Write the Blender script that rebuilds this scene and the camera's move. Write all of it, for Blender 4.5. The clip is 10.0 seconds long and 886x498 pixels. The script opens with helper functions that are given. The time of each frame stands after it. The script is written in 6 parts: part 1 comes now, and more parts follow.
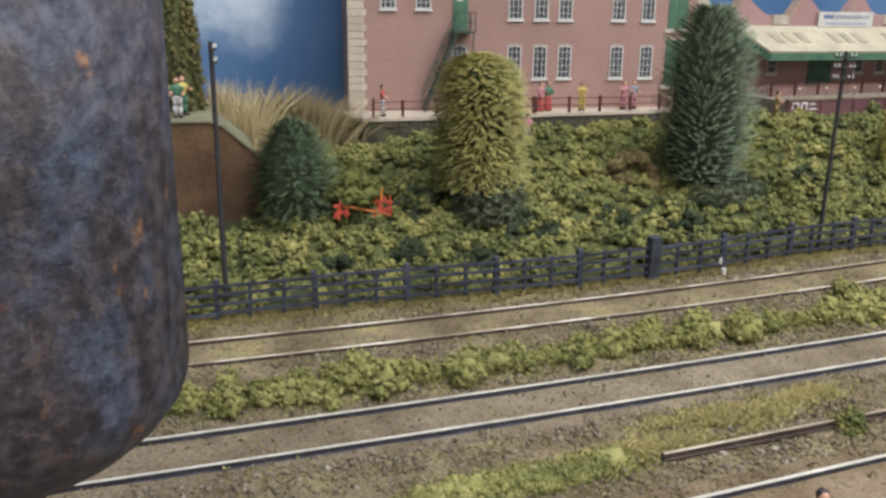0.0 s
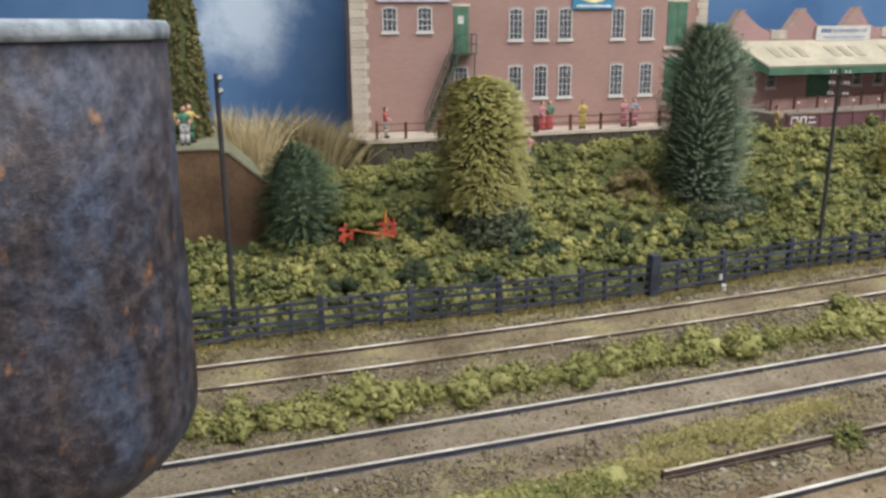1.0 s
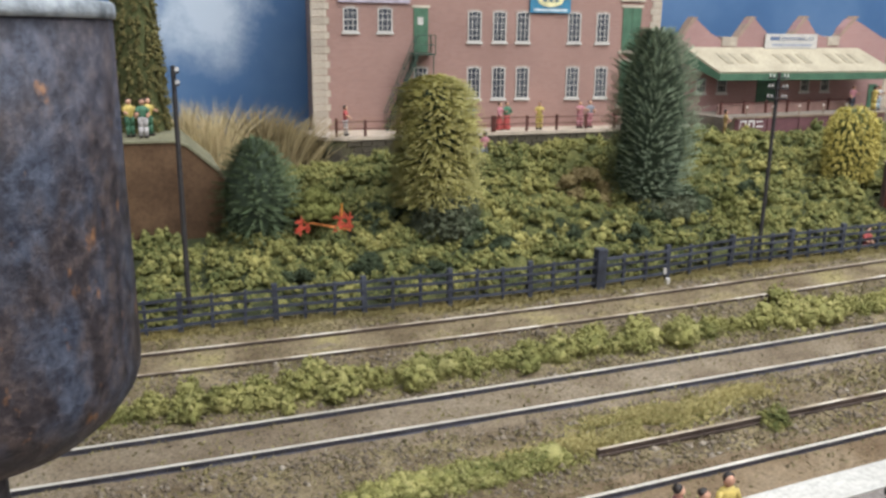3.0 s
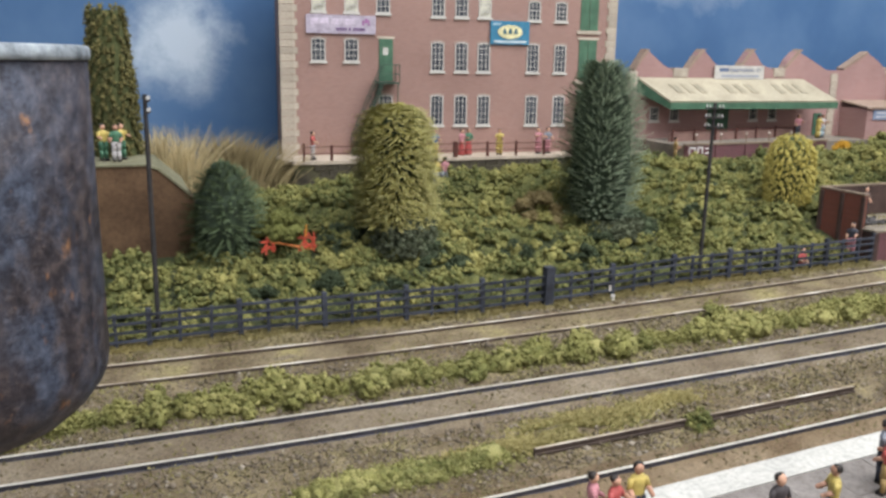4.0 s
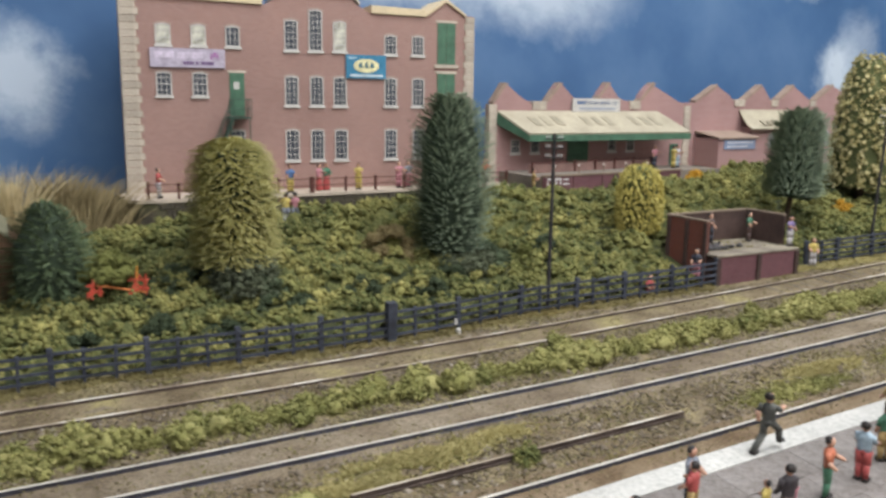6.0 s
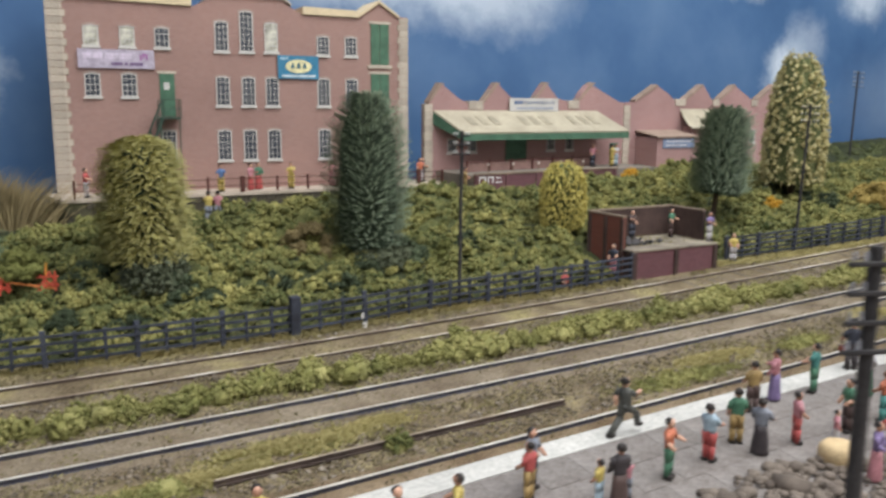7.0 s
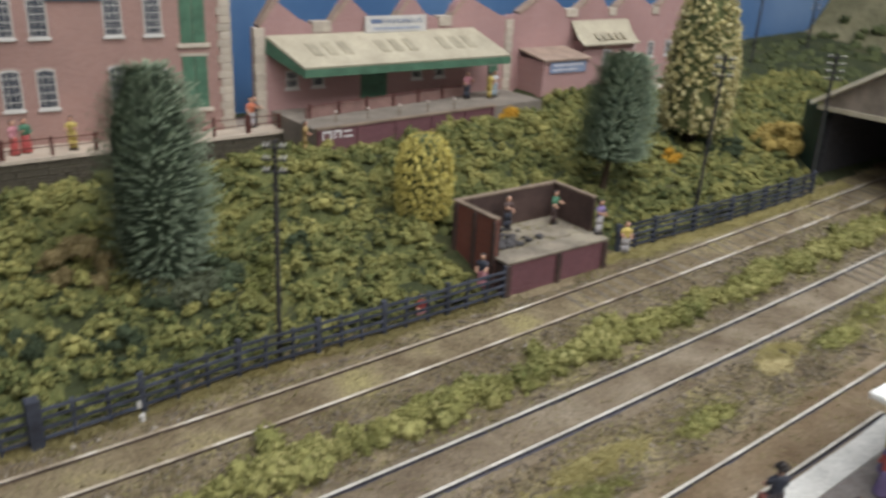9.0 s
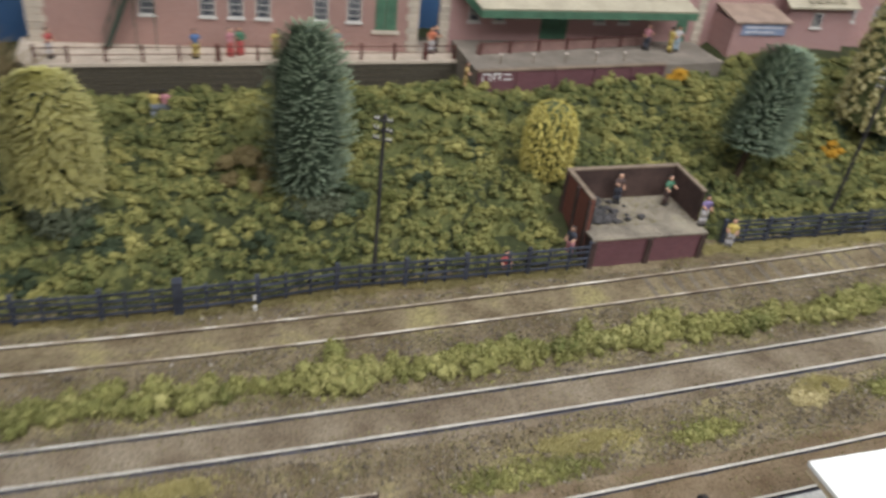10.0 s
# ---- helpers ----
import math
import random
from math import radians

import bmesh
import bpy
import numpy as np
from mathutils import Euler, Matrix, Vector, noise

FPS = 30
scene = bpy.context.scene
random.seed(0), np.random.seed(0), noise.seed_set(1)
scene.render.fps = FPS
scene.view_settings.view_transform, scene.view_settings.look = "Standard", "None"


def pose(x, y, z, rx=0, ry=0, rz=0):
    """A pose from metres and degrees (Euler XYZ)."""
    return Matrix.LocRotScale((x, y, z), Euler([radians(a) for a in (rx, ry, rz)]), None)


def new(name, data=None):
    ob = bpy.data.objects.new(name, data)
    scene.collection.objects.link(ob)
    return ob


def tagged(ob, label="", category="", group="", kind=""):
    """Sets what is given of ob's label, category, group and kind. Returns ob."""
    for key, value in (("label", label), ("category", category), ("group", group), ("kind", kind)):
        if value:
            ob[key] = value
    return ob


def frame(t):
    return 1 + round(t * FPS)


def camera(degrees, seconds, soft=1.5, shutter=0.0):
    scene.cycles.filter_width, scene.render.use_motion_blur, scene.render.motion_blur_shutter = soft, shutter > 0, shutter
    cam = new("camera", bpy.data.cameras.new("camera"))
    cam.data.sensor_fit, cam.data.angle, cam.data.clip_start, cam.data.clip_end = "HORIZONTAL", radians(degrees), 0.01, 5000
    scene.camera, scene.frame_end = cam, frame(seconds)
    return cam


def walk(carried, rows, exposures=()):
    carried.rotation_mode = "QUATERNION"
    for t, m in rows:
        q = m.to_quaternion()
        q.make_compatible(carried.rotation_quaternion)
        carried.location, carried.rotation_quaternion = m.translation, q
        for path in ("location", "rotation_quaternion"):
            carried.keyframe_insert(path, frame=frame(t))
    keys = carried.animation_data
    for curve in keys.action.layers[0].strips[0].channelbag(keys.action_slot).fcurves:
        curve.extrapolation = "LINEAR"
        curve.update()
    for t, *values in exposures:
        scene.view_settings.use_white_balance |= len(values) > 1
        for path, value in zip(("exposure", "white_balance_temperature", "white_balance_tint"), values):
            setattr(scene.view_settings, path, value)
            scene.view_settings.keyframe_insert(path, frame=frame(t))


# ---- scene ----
cam = camera(56.25, 10.0, soft=2.8, shutter=0.42)
# seconds, eye in metres, yaw, pitch and roll in degrees
ROWS = [
    (0.0, -0.0000, 0.0936, 0.1109, -18.00, -15.84, 0.65),
    (0.5, -0.0024, 0.0945, 0.1128, -17.80, -15.96, 0.79),
    (1.0, 0.0005, 0.0881, 0.1159, -17.40, -14.93, -0.48),
    (1.5, 0.0031, 0.0815, 0.1131, -18.47, -14.65, 0.02),
    (2.0, 0.0006, 0.0803, 0.1135, -19.30, -15.06, 0.67),
    (3.3, 0.0047, 0.0711, 0.1128, -20.03, -14.04, 0.37),
    (3.5, 0.0052, 0.0632, 0.1146, -21.00, -13.53, 0.39),
    (4.0, 0.0045, 0.0521, 0.1158, -21.27, -12.85, 0.97),
    (4.5, 0.0079, 0.0462, 0.1131, -23.97, -11.24, 0.78),
    (5.0, 0.0190, 0.0465, 0.1182, -27.01, -8.98, 0.10),
    (5.2, 0.0197, 0.0470, 0.1160, -26.51, -9.03, -0.22),
    (6.3, 0.0444, 0.0495, 0.1119, -29.62, -10.83, 1.08),
    (6.5, 0.0498, 0.0482, 0.1057, -30.69, -11.00, 1.16),
    (7.0, 0.0686, 0.0235, 0.1108, -28.59, -9.97, 0.38),
    (7.5, 0.0828, 0.0157, 0.1185, -30.09, -9.06, -0.87),
    (7.7, 0.0760, 0.0220, 0.1150, -31.04, -7.79, 0.30),
    (8.0, 0.0732, 0.0333, 0.1132, -31.64, -8.66, 1.44),
    (8.3, 0.0890, 0.0540, 0.1090, -32.20, -8.75, 1.70),
    (8.5, 0.1057, 0.0666, 0.1088, -34.02, -10.39, -1.11),
    (8.7, 0.1250, 0.0920, 0.1190, -33.99, -16.53, 1.70),
    (9.0, 0.1535, 0.1197, 0.1735, -37.01, -21.55, 2.68),
    (9.2, 0.1610, 0.1190, 0.1950, -38.17, -25.69, 2.00),
    (9.5, 0.1772, 0.1093, 0.2416, -33.90, -29.07, 2.85),
    (9.7, 0.1740, 0.0990, 0.2500, -29.77, -30.23, 5.60),
    (9.9, 0.1900, 0.0820, 0.2490, -22.92, -33.29, 7.40),
    (10.0, 0.2011, 0.0659, 0.2465, -19.01, -32.84, 6.58),
]
walk(cam, [(t, pose(x, y, z, 90 + pitch, 0, yaw) @ pose(0, 0, 0, 0, 0, roll)) for t, x, y, z, yaw, pitch, roll in ROWS],
     exposures=[(0.0, 0.14), (0.6, 0.05), (1.3, 0.24), (3.5, 0.24), (4.2, 0.18), (5.2, 0.12), (6.5, 0.05), (7.5, 0.0), (8.4, -0.05), (9.0, -0.2), (9.5, -0.22), (10.0, -0.2)])

# ---------------------------------------------------------------- light
MM = 0.001
world = bpy.data.worlds.new("hall_air")
scene.world = world
world.use_nodes = True
world.node_tree.nodes["Background"].inputs[0].default_value = (0.9, 0.95, 1.0, 1)
world.node_tree.nodes["Background"].inputs[1].default_value = 0.27

LAMP_POWER = 11.3


def ceiling_lamp(x, y, power=LAMP_POWER, sx=1.1, sy=0.45):
    data = bpy.data.lights.new("ceiling_lamp", "AREA")
    data.shape, data.size, data.size_y, data.energy = "RECTANGLE", sx, sy, power
    data.color = (0.955, 0.985, 1.015)
    ob = new("ceiling_lamp_light", data)
    ob.matrix_world = pose(x, y, 0.985, 0, 0, 0)
    return ob


for lamp_x, lamp_y, lamp_power in ((-0.35, -0.5, 0.84), (0.95, -0.5, 1.30), (0.48, 0.15, 1.16)):
    ceiling_lamp(lamp_x, lamp_y, LAMP_POWER * lamp_power)


# ---------------------------------------------------------------- materials
def base_material(name):
    m = bpy.data.materials.new(name)
    m.use_nodes = True
    t = m.node_tree
    return m, t, t.nodes["Principled BSDF"]


def node(t, kind, **values):
    n = t.nodes.new(kind)
    for key, value in values.items():
        n.inputs[key].default_value = value
    return n


def ramp(t, fac, stops):
    n = t.nodes.new("ShaderNodeValToRGB")
    e = n.color_ramp.elements
    while len(e) < len(stops):
        e.new(0.5)
    for one, (at, colour) in zip(e, stops):
        one.position, one.color = at, (*colour, 1)
    t.links.new(fac, n.inputs[0])
    return n.outputs[0]


def mixed(t, fac, a, b, kind="MIX"):
    n = t.nodes.new("ShaderNodeMix")
    n.data_type, n.blend_type = "RGBA", kind
    if isinstance(fac, float):
        n.inputs[0].default_value = fac
    else:
        t.links.new(fac, n.inputs[0])
    for value, socket in ((a, n.inputs[6]), (b, n.inputs[7])):
        if isinstance(value, tuple):
            socket.default_value = (*value, 1)
        else:
            t.links.new(value, socket)
    return n.outputs[2]


def surface(name, stops, coarse=60.0, fine=500.0, rough=0.8, bump=0.3, deep=0.0006, metal=0.0, speck=0.35, island=None, random_tint=0.0, spec=0.3):
    """Colour from a coarse noise through stops, darkened and lightened by a fine one, with fine relief."""
    m, t, p = base_material(name)
    at = t.nodes.new("ShaderNodeTexCoord").outputs["Object"]
    big = node(t, "ShaderNodeTexNoise", Scale=coarse, Detail=5.0, Roughness=0.6)
    small = node(t, "ShaderNodeTexNoise", Scale=fine, Detail=4.0, Roughness=0.7)
    t.links.new(at, big.inputs["Vector"])
    t.links.new(at, small.inputs["Vector"])
    colour = ramp(t, big.outputs[0], stops)
    grain = ramp(t, small.outputs[0], [(0.3, (0.45, 0.45, 0.45)), (0.5, (1, 1, 1)), (0.72, (1.4, 1.4, 1.4))])
    colour = mixed(t, speck, colour, mixed(t, 1.0, colour, grain, "MULTIPLY"))
    if island:
        g = t.nodes.new("ShaderNodeNewGeometry")
        colour = mixed(t, 0.45, colour, ramp(t, g.outputs["Random Per Island"], island))
    if random_tint:
        o = t.nodes.new("ShaderNodeObjectInfo")
        k = 1 - random_tint
        colour = mixed(t, 1.0, colour, ramp(t, o.outputs["Random"], [(0.0, (k, k, k)), (1.0, (1 + random_tint, 1 + random_tint, 1 + random_tint))]), "MULTIPLY")
    t.links.new(colour, p.inputs["Base Color"])
    p.inputs["Roughness"].default_value, p.inputs["Metallic"].default_value = rough, metal
    p.inputs["Specular IOR Level"].default_value = spec
    if bump:
        b = node(t, "ShaderNodeBump", Strength=bump, Distance=deep)
        t.links.new(small.outputs[0], b.inputs["Height"])
        t.links.new(b.outputs[0], p.inputs["Normal"])
    return m


def around(c, k=0.25):
    """Three stops about one colour."""
    return [(0.3, tuple(v * (1 - k) for v in c)), (0.5, c), (0.7, tuple(min(1, v * (1 + k)) for v in c))]


def brickwork(name, c1, c2, mortar, width=2.9, height=1.0):
    m, t, p = base_material(name)
    at = t.nodes.new("ShaderNodeTexCoord").outputs["Object"]
    turn = t.nodes.new("ShaderNodeMapping")
    turn.inputs["Rotation"].default_value = (radians(90), 0, 0)
    t.links.new(at, turn.inputs[0])
    b = node(t, "ShaderNodeTexBrick", Scale=1.0)
    b.inputs["Color1"].default_value, b.inputs["Color2"].default_value, b.inputs["Mortar"].default_value = (*c1, 1), (*c2, 1), (*mortar, 1)
    b.inputs["Brick Width"].default_value, b.inputs["Row Height"].default_value = width * MM, height * MM
    b.inputs["Mortar Size"].default_value = 0.12 * MM
    t.links.new(turn.outputs[0], b.inputs["Vector"])
    big = node(t, "ShaderNodeTexNoise", Scale=22.0, Detail=4.0)
    t.links.new(at, big.inputs["Vector"])
    stain = ramp(t, big.outputs[0], [(0.25, (0.80, 0.78, 0.78)), (0.55, (1, 1, 1)), (0.8, (1.10, 1.06, 1.04))])
    t.links.new(mixed(t, 0.8, b.outputs[0], mixed(t, 1.0, b.outputs[0], stain, "MULTIPLY")), p.inputs["Base Color"])
    p.inputs["Roughness"].default_value = 0.75
    p.inputs["Specular IOR Level"].default_value = 0.25
    return m


PAINTS = {}


def paint(r, g, b, rough=0.5):
    key = (r, g, b, rough)
    if key not in PAINTS:
        PAINTS[key] = surface("enamel_paint", around((r, g, b), 0.25), 330.0, 1500.0, rough, 0.1, 0.0002, speck=0.4)
    return PAINTS[key]


MOSS = surface("ground_cover", [(0.30, (0.085, 0.060, 0.033)), (0.42, (0.150, 0.112, 0.066)), (0.54, (0.215, 0.168, 0.102)), (0.68, (0.28, 0.235, 0.11))], 38.0, 700.0, 0.95, 0.9, 0.0012, speck=0.9)
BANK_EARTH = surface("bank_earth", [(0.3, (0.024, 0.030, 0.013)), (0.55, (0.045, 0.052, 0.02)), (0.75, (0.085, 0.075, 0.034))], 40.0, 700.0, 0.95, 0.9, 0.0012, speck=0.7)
BALLAST = surface("dirty_ballast", [(0.3, (0.115, 0.084, 0.055)), (0.5, (0.188, 0.146, 0.099)), (0.7, (0.255, 0.208, 0.150))], 40.0, 900.0, 0.95, 0.9, 0.0008, speck=0.9)
MUD = surface("brown_mud_ballast", [(0.3, (0.115, 0.075, 0.042)), (0.5, (0.185, 0.132, 0.080)), (0.7, (0.245, 0.185, 0.122))], 40.0, 900.0, 0.95, 0.8, 0.0008, speck=0.8)
STONE_BITS = surface("ballast_stone", around((0.18, 0.145, 0.105), 0.3), 300.0, 1500.0, 0.9, 0.3, island=[(0.0, (0.035, 0.028, 0.022)), (0.5, (0.15, 0.118, 0.086)), (0.9, (0.26, 0.215, 0.165)), (1.0, (0.50, 0.45, 0.38))])
FOLIAGE = surface("foliage_clump", [(0.33, (0.030, 0.046, 0.017)), (0.44, (0.090, 0.102, 0.034)), (0.54, (0.215, 0.205, 0.066)), (0.67, (0.39, 0.34, 0.115))], 46.0, 900.0, 0.95, 0.5, 0.0006, speck=0.55,
                  island=[(0.0, (0.060, 0.078, 0.027)), (0.5, (0.175, 0.175, 0.058)), (1.0, (0.33, 0.30, 0.11))])
STRIP_GREEN = surface("verge_foliage", [(0.32, (0.085, 0.098, 0.026)), (0.5, (0.245, 0.230, 0.072)), (0.70, (0.40, 0.365, 0.14))], 36.0, 1300.0, 0.95, 0.8, 0.0008, speck=0.7,
                      island=[(0.0, (0.095, 0.105, 0.034)), (0.5, (0.235, 0.228, 0.078)), (1.0, (0.46, 0.415, 0.185))])
DARK_GREEN = surface("conifer_needles", around((0.14, 0.178, 0.116), 0.4), 200.0, 900.0, 0.85, 0.0, island=[(0.0, (0.055, 0.078, 0.049)), (1.0, (0.25, 0.30, 0.205))])
PALE_TIPS = surface("pale_needle_tips", around((0.27, 0.325, 0.215), 0.3), 200.0, 900.0, 0.85, 0.0, island=[(0.0, (0.12, 0.165, 0.10)), (0.6, (0.27, 0.33, 0.22)), (1.0, (0.50, 0.55, 0.42))])
MID_TIPS = surface("green_needle_tips", around((0.125, 0.165, 0.085), 0.3), 200.0, 900.0, 0.85, 0.0, island=[(0.0, (0.05, 0.075, 0.04)), (0.85, (0.18, 0.235, 0.12)), (1.0, (0.42, 0.47, 0.34))])
DEEP_GREEN = surface("deep_green_needles", around((0.088, 0.122, 0.060), 0.4), 200.0, 900.0, 0.85, 0.0, island=[(0.0, (0.035, 0.052, 0.027)), (1.0, (0.17, 0.22, 0.11))])
GREY_GREEN = surface("grey_conifer_needles", around((0.155, 0.205, 0.140), 0.4), 200.0, 900.0, 0.85, 0.0, island=[(0.0, (0.07, 0.105, 0.068)), (1.0, (0.26, 0.32, 0.23))])
# near-black green: shade inside conifer crowns, given as colour
CROWN_SHADE = surface("crown_shade_core", around((0.035, 0.050, 0.030), 0.4), 200.0, 900.0, 0.95, 0.3)
WEEPING_YELLOW = surface("weeping_yellow_sprays", around((0.33, 0.295, 0.085), 0.3), 60.0, 900.0, 0.9, 0.0, island=[(0.0, (0.15, 0.14, 0.045)), (0.5, (0.34, 0.305, 0.09)), (1.0, (0.50, 0.46, 0.19))])
YELLOW_TIPS = surface("pale_yellow_spray_tips", around((0.44, 0.40, 0.15), 0.25), 60.0, 900.0, 0.9, 0.0, island=[(0.0, (0.25, 0.23, 0.08)), (1.0, (0.66, 0.61, 0.30))])
PALE_YELLOW = surface("pale_yellow_foliage", around((0.46, 0.385, 0.10), 0.3), 60.0, 1100.0, 0.9, 0.6, 0.0006, island=[(0.0, (0.20, 0.165, 0.04)), (0.5, (0.52, 0.435, 0.115)), (1.0, (0.80, 0.70, 0.28))])
SPECKLED = surface("speckled_foliage", around((0.40, 0.345, 0.15), 0.3), 60.0, 1100.0, 0.9, 0.6, 0.0006, island=[(0.0, (0.15, 0.125, 0.05)), (0.45, (0.42, 0.36, 0.16)), (1.0, (0.80, 0.72, 0.44))])
TOOTH_SLOPE = surface("pale_brown_coping", around((0.31, 0.225, 0.175), 0.2), 90.0, 800.0, 0.85, 0.2)
OLIVE_TREE = surface("olive_foliage", around((0.13, 0.115, 0.042), 0.35), 60.0, 1100.0, 0.9, 0.6, 0.0006, island=[(0.0, (0.05, 0.05, 0.022)), (0.5, (0.125, 0.115, 0.045)), (1.0, (0.29, 0.25, 0.10))])
# dark green of the hillside woods; also painted shade within rounded crowns
SHADE_GREEN = surface("dark_woods_and_crown_shade", around((0.08, 0.09, 0.038), 0.4), 60.0, 1100.0, 0.95, 0.6, 0.0006, island=[(0.0, (0.03, 0.042, 0.018)), (1.0, (0.10, 0.115, 0.045))])
# darker green than the clumps, to paint the shaded gaps among them
GAP_SHADE_GREEN = surface("scrub_gap_shade", [(0.33, (0.048, 0.060, 0.022)), (0.5, (0.105, 0.113, 0.040)), (0.68, (0.18, 0.175, 0.060))], 80.0, 900.0, 0.95, 0.9, 0.0012, speck=0.8)
OCHRE_SCRUB = surface("ochre_scrub", around((0.36, 0.26, 0.075), 0.3), 60.0, 900.0, 0.95, 0.4, island=[(0.0, (0.22, 0.16, 0.05)), (1.0, (0.48, 0.36, 0.12))])
GREY_BUSH = surface("grey_green_growth", around((0.105, 0.118, 0.072), 0.4), 60.0, 900.0, 0.95, 0.5, island=[(0.0, (0.06, 0.07, 0.04)), (1.0, (0.175, 0.19, 0.12))])
DRY_OCHRE = surface("dry_ochre_turf", around((0.38, 0.32, 0.13), 0.3), 60.0, 900.0, 0.95, 0.4, island=[(0.0, (0.20, 0.175, 0.07)), (0.5, (0.37, 0.32, 0.14)), (1.0, (0.54, 0.47, 0.25))])
PALE_MOSS = surface("pale_moss", around((0.46, 0.38, 0.19), 0.25), 60.0, 900.0, 0.95, 0.4, island=[(0.0, (0.27, 0.22, 0.10)), (1.0, (0.58, 0.50, 0.29))])
DARK_TEAL = surface("dark_scrub", around((0.048, 0.064, 0.034), 0.4), 50.0, 900.0, 0.95, 0.5, island=[(0.0, (0.018, 0.028, 0.015)), (1.0, (0.10, 0.125, 0.065))])
STRAW = surface("dry_grass", around((0.58, 0.47, 0.27), 0.25), 80.0, 900.0, 0.9, 0.0, island=[(0.0, (0.34, 0.26, 0.12)), (1.0, (0.70, 0.58, 0.36))])
BROWN_GRASS = surface("brown_grass", around((0.27, 0.215, 0.11), 0.3), 80.0, 900.0, 0.9, 0.0, island=[(0.0, (0.13, 0.095, 0.045)), (1.0, (0.40, 0.31, 0.17))])
ORANGE_LEAF = surface("orange_foliage", around((0.55, 0.30, 0.03), 0.3), 80.0, 900.0, 0.9, 0.4, island=[(0.0, (0.35, 0.20, 0.03)), (1.0, (0.70, 0.42, 0.06))])
BARK = surface("bark", around((0.06, 0.04, 0.025), 0.3), 120.0, 900.0, 0.9, 0.5)
RAIL_SIDE = surface("rusty_rail", around((0.068, 0.048, 0.040), 0.35), 90.0, 900.0, 0.75, 0.2)
RAIL_DARK = surface("blue_black_rail", around((0.055, 0.053, 0.068), 0.35), 90.0, 900.0, 0.6, 0.2)
RAIL_TOP = surface("worn_rail_head", [(0.3, (0.40, 0.36, 0.30)), (0.5, (0.56, 0.52, 0.45)), (0.68, (0.72, 0.67, 0.59))], 60.0, 900.0, 0.35, 0.0, metal=0.2, spec=0.5)
RAIL_DULL = surface("dull_rail_head", [(0.38, (0.22, 0.17, 0.12)), (0.50, (0.46, 0.39, 0.30)), (0.64, (0.78, 0.72, 0.63))], 40.0, 900.0, 0.6, 0.0, metal=0.1, spec=0.4)
SLEEPER = surface("weathered_sleeper", around((0.150, 0.122, 0.090), 0.25), 150.0, 900.0, 0.95, 0.6, random_tint=0.2)
FENCE_WOOD = surface("tarred_fence_wood", around((0.042, 0.046, 0.062), 0.45), 150.0, 1200.0, 0.7, 0.4, random_tint=0.25)
POLE_WOOD = surface("creosoted_pole", around((0.035, 0.032, 0.033), 0.35), 150.0, 1200.0, 0.7, 0.3)
BLACK_PAINT = surface("black_paint", around((0.018, 0.017, 0.020), 0.3), 150.0, 1200.0, 0.5, 0.2)
INSULATOR = surface("insulator_white", around((0.55, 0.53, 0.50), 0.1), 200.0, 900.0, 0.35, 0.0)
FACADE = brickwork("pink_brick_print", (0.330, 0.194, 0.163), (0.284, 0.164, 0.137), (0.345, 0.24, 0.212))
FACTORY = brickwork("factory_brick_print", (0.368, 0.212, 0.196), (0.320, 0.182, 0.170), (0.395, 0.27, 0.258))
MAROON = brickwork("maroon_brick_print", (0.150, 0.062, 0.070), (0.115, 0.047, 0.056), (0.15, 0.085, 0.088))
RED_BRICK = brickwork("red_brick_print", (0.175, 0.058, 0.040), (0.135, 0.046, 0.034), (0.16, 0.08, 0.065))
LINTEL = surface("worn_brick_arch", around((0.36, 0.27, 0.235), 0.2), 200.0, 900.0, 0.85, 0.2)
QUOIN = surface("dressed_stone", around((0.44, 0.375, 0.305), 0.2), 90.0, 700.0, 0.85, 0.3, random_tint=0.12)
WHITE_TRIM = surface("white_window_paint", around((0.51, 0.485, 0.45), 0.14), 150.0, 900.0, 0.6, 0.1)
PANE = surface("dark_pane", around((0.045, 0.05, 0.065), 0.3), 60.0, 500.0, 0.12, 0.0, spec=0.6)
# reflected hall lights put into the glass colour as pale blotches
GLARE_PANE = surface("pane_with_painted_glare", [(0.36, (0.10, 0.10, 0.09)), (0.47, (0.42, 0.40, 0.33)), (0.60, (0.74, 0.72, 0.60))], 95.0, 500.0, 0.06, 0.0, spec=0.8)
GREEN_PAINT = surface("green_door_paint", around((0.066, 0.138, 0.088), 0.25), 120.0, 900.0, 0.6, 0.15)
DARK_IRON = surface("dark_green_iron", around((0.045, 0.075, 0.056), 0.25), 120.0, 900.0, 0.6, 0.1)
CREAM_ROOF = surface("cream_card_roof", around((0.38, 0.335, 0.25), 0.16), 60.0, 700.0, 0.85, 0.2)
ROOF_EDGE = surface("cream_card_edge", around((0.62, 0.50, 0.33), 0.12), 60.0, 700.0, 0.85, 0.1)
SKYLIGHT = surface("grey_skylight", around((0.29, 0.255, 0.185), 0.2), 120.0, 900.0, 0.5, 0.1)
SLATE = surface("brown_slate", around((0.20, 0.15, 0.11), 0.25), 120.0, 900.0, 0.85, 0.3)
WALKWAY = surface("sandy_paving", around((0.48, 0.40, 0.32), 0.16), 80.0, 800.0, 0.9, 0.3)
MOSSY_WALL = surface("mossy_stone_wall", [(0.3, (0.045, 0.038, 0.028)), (0.5, (0.085, 0.072, 0.052)), (0.72, (0.12, 0.115, 0.06))], 60.0, 600.0, 0.95, 0.8, 0.001, speck=0.7)
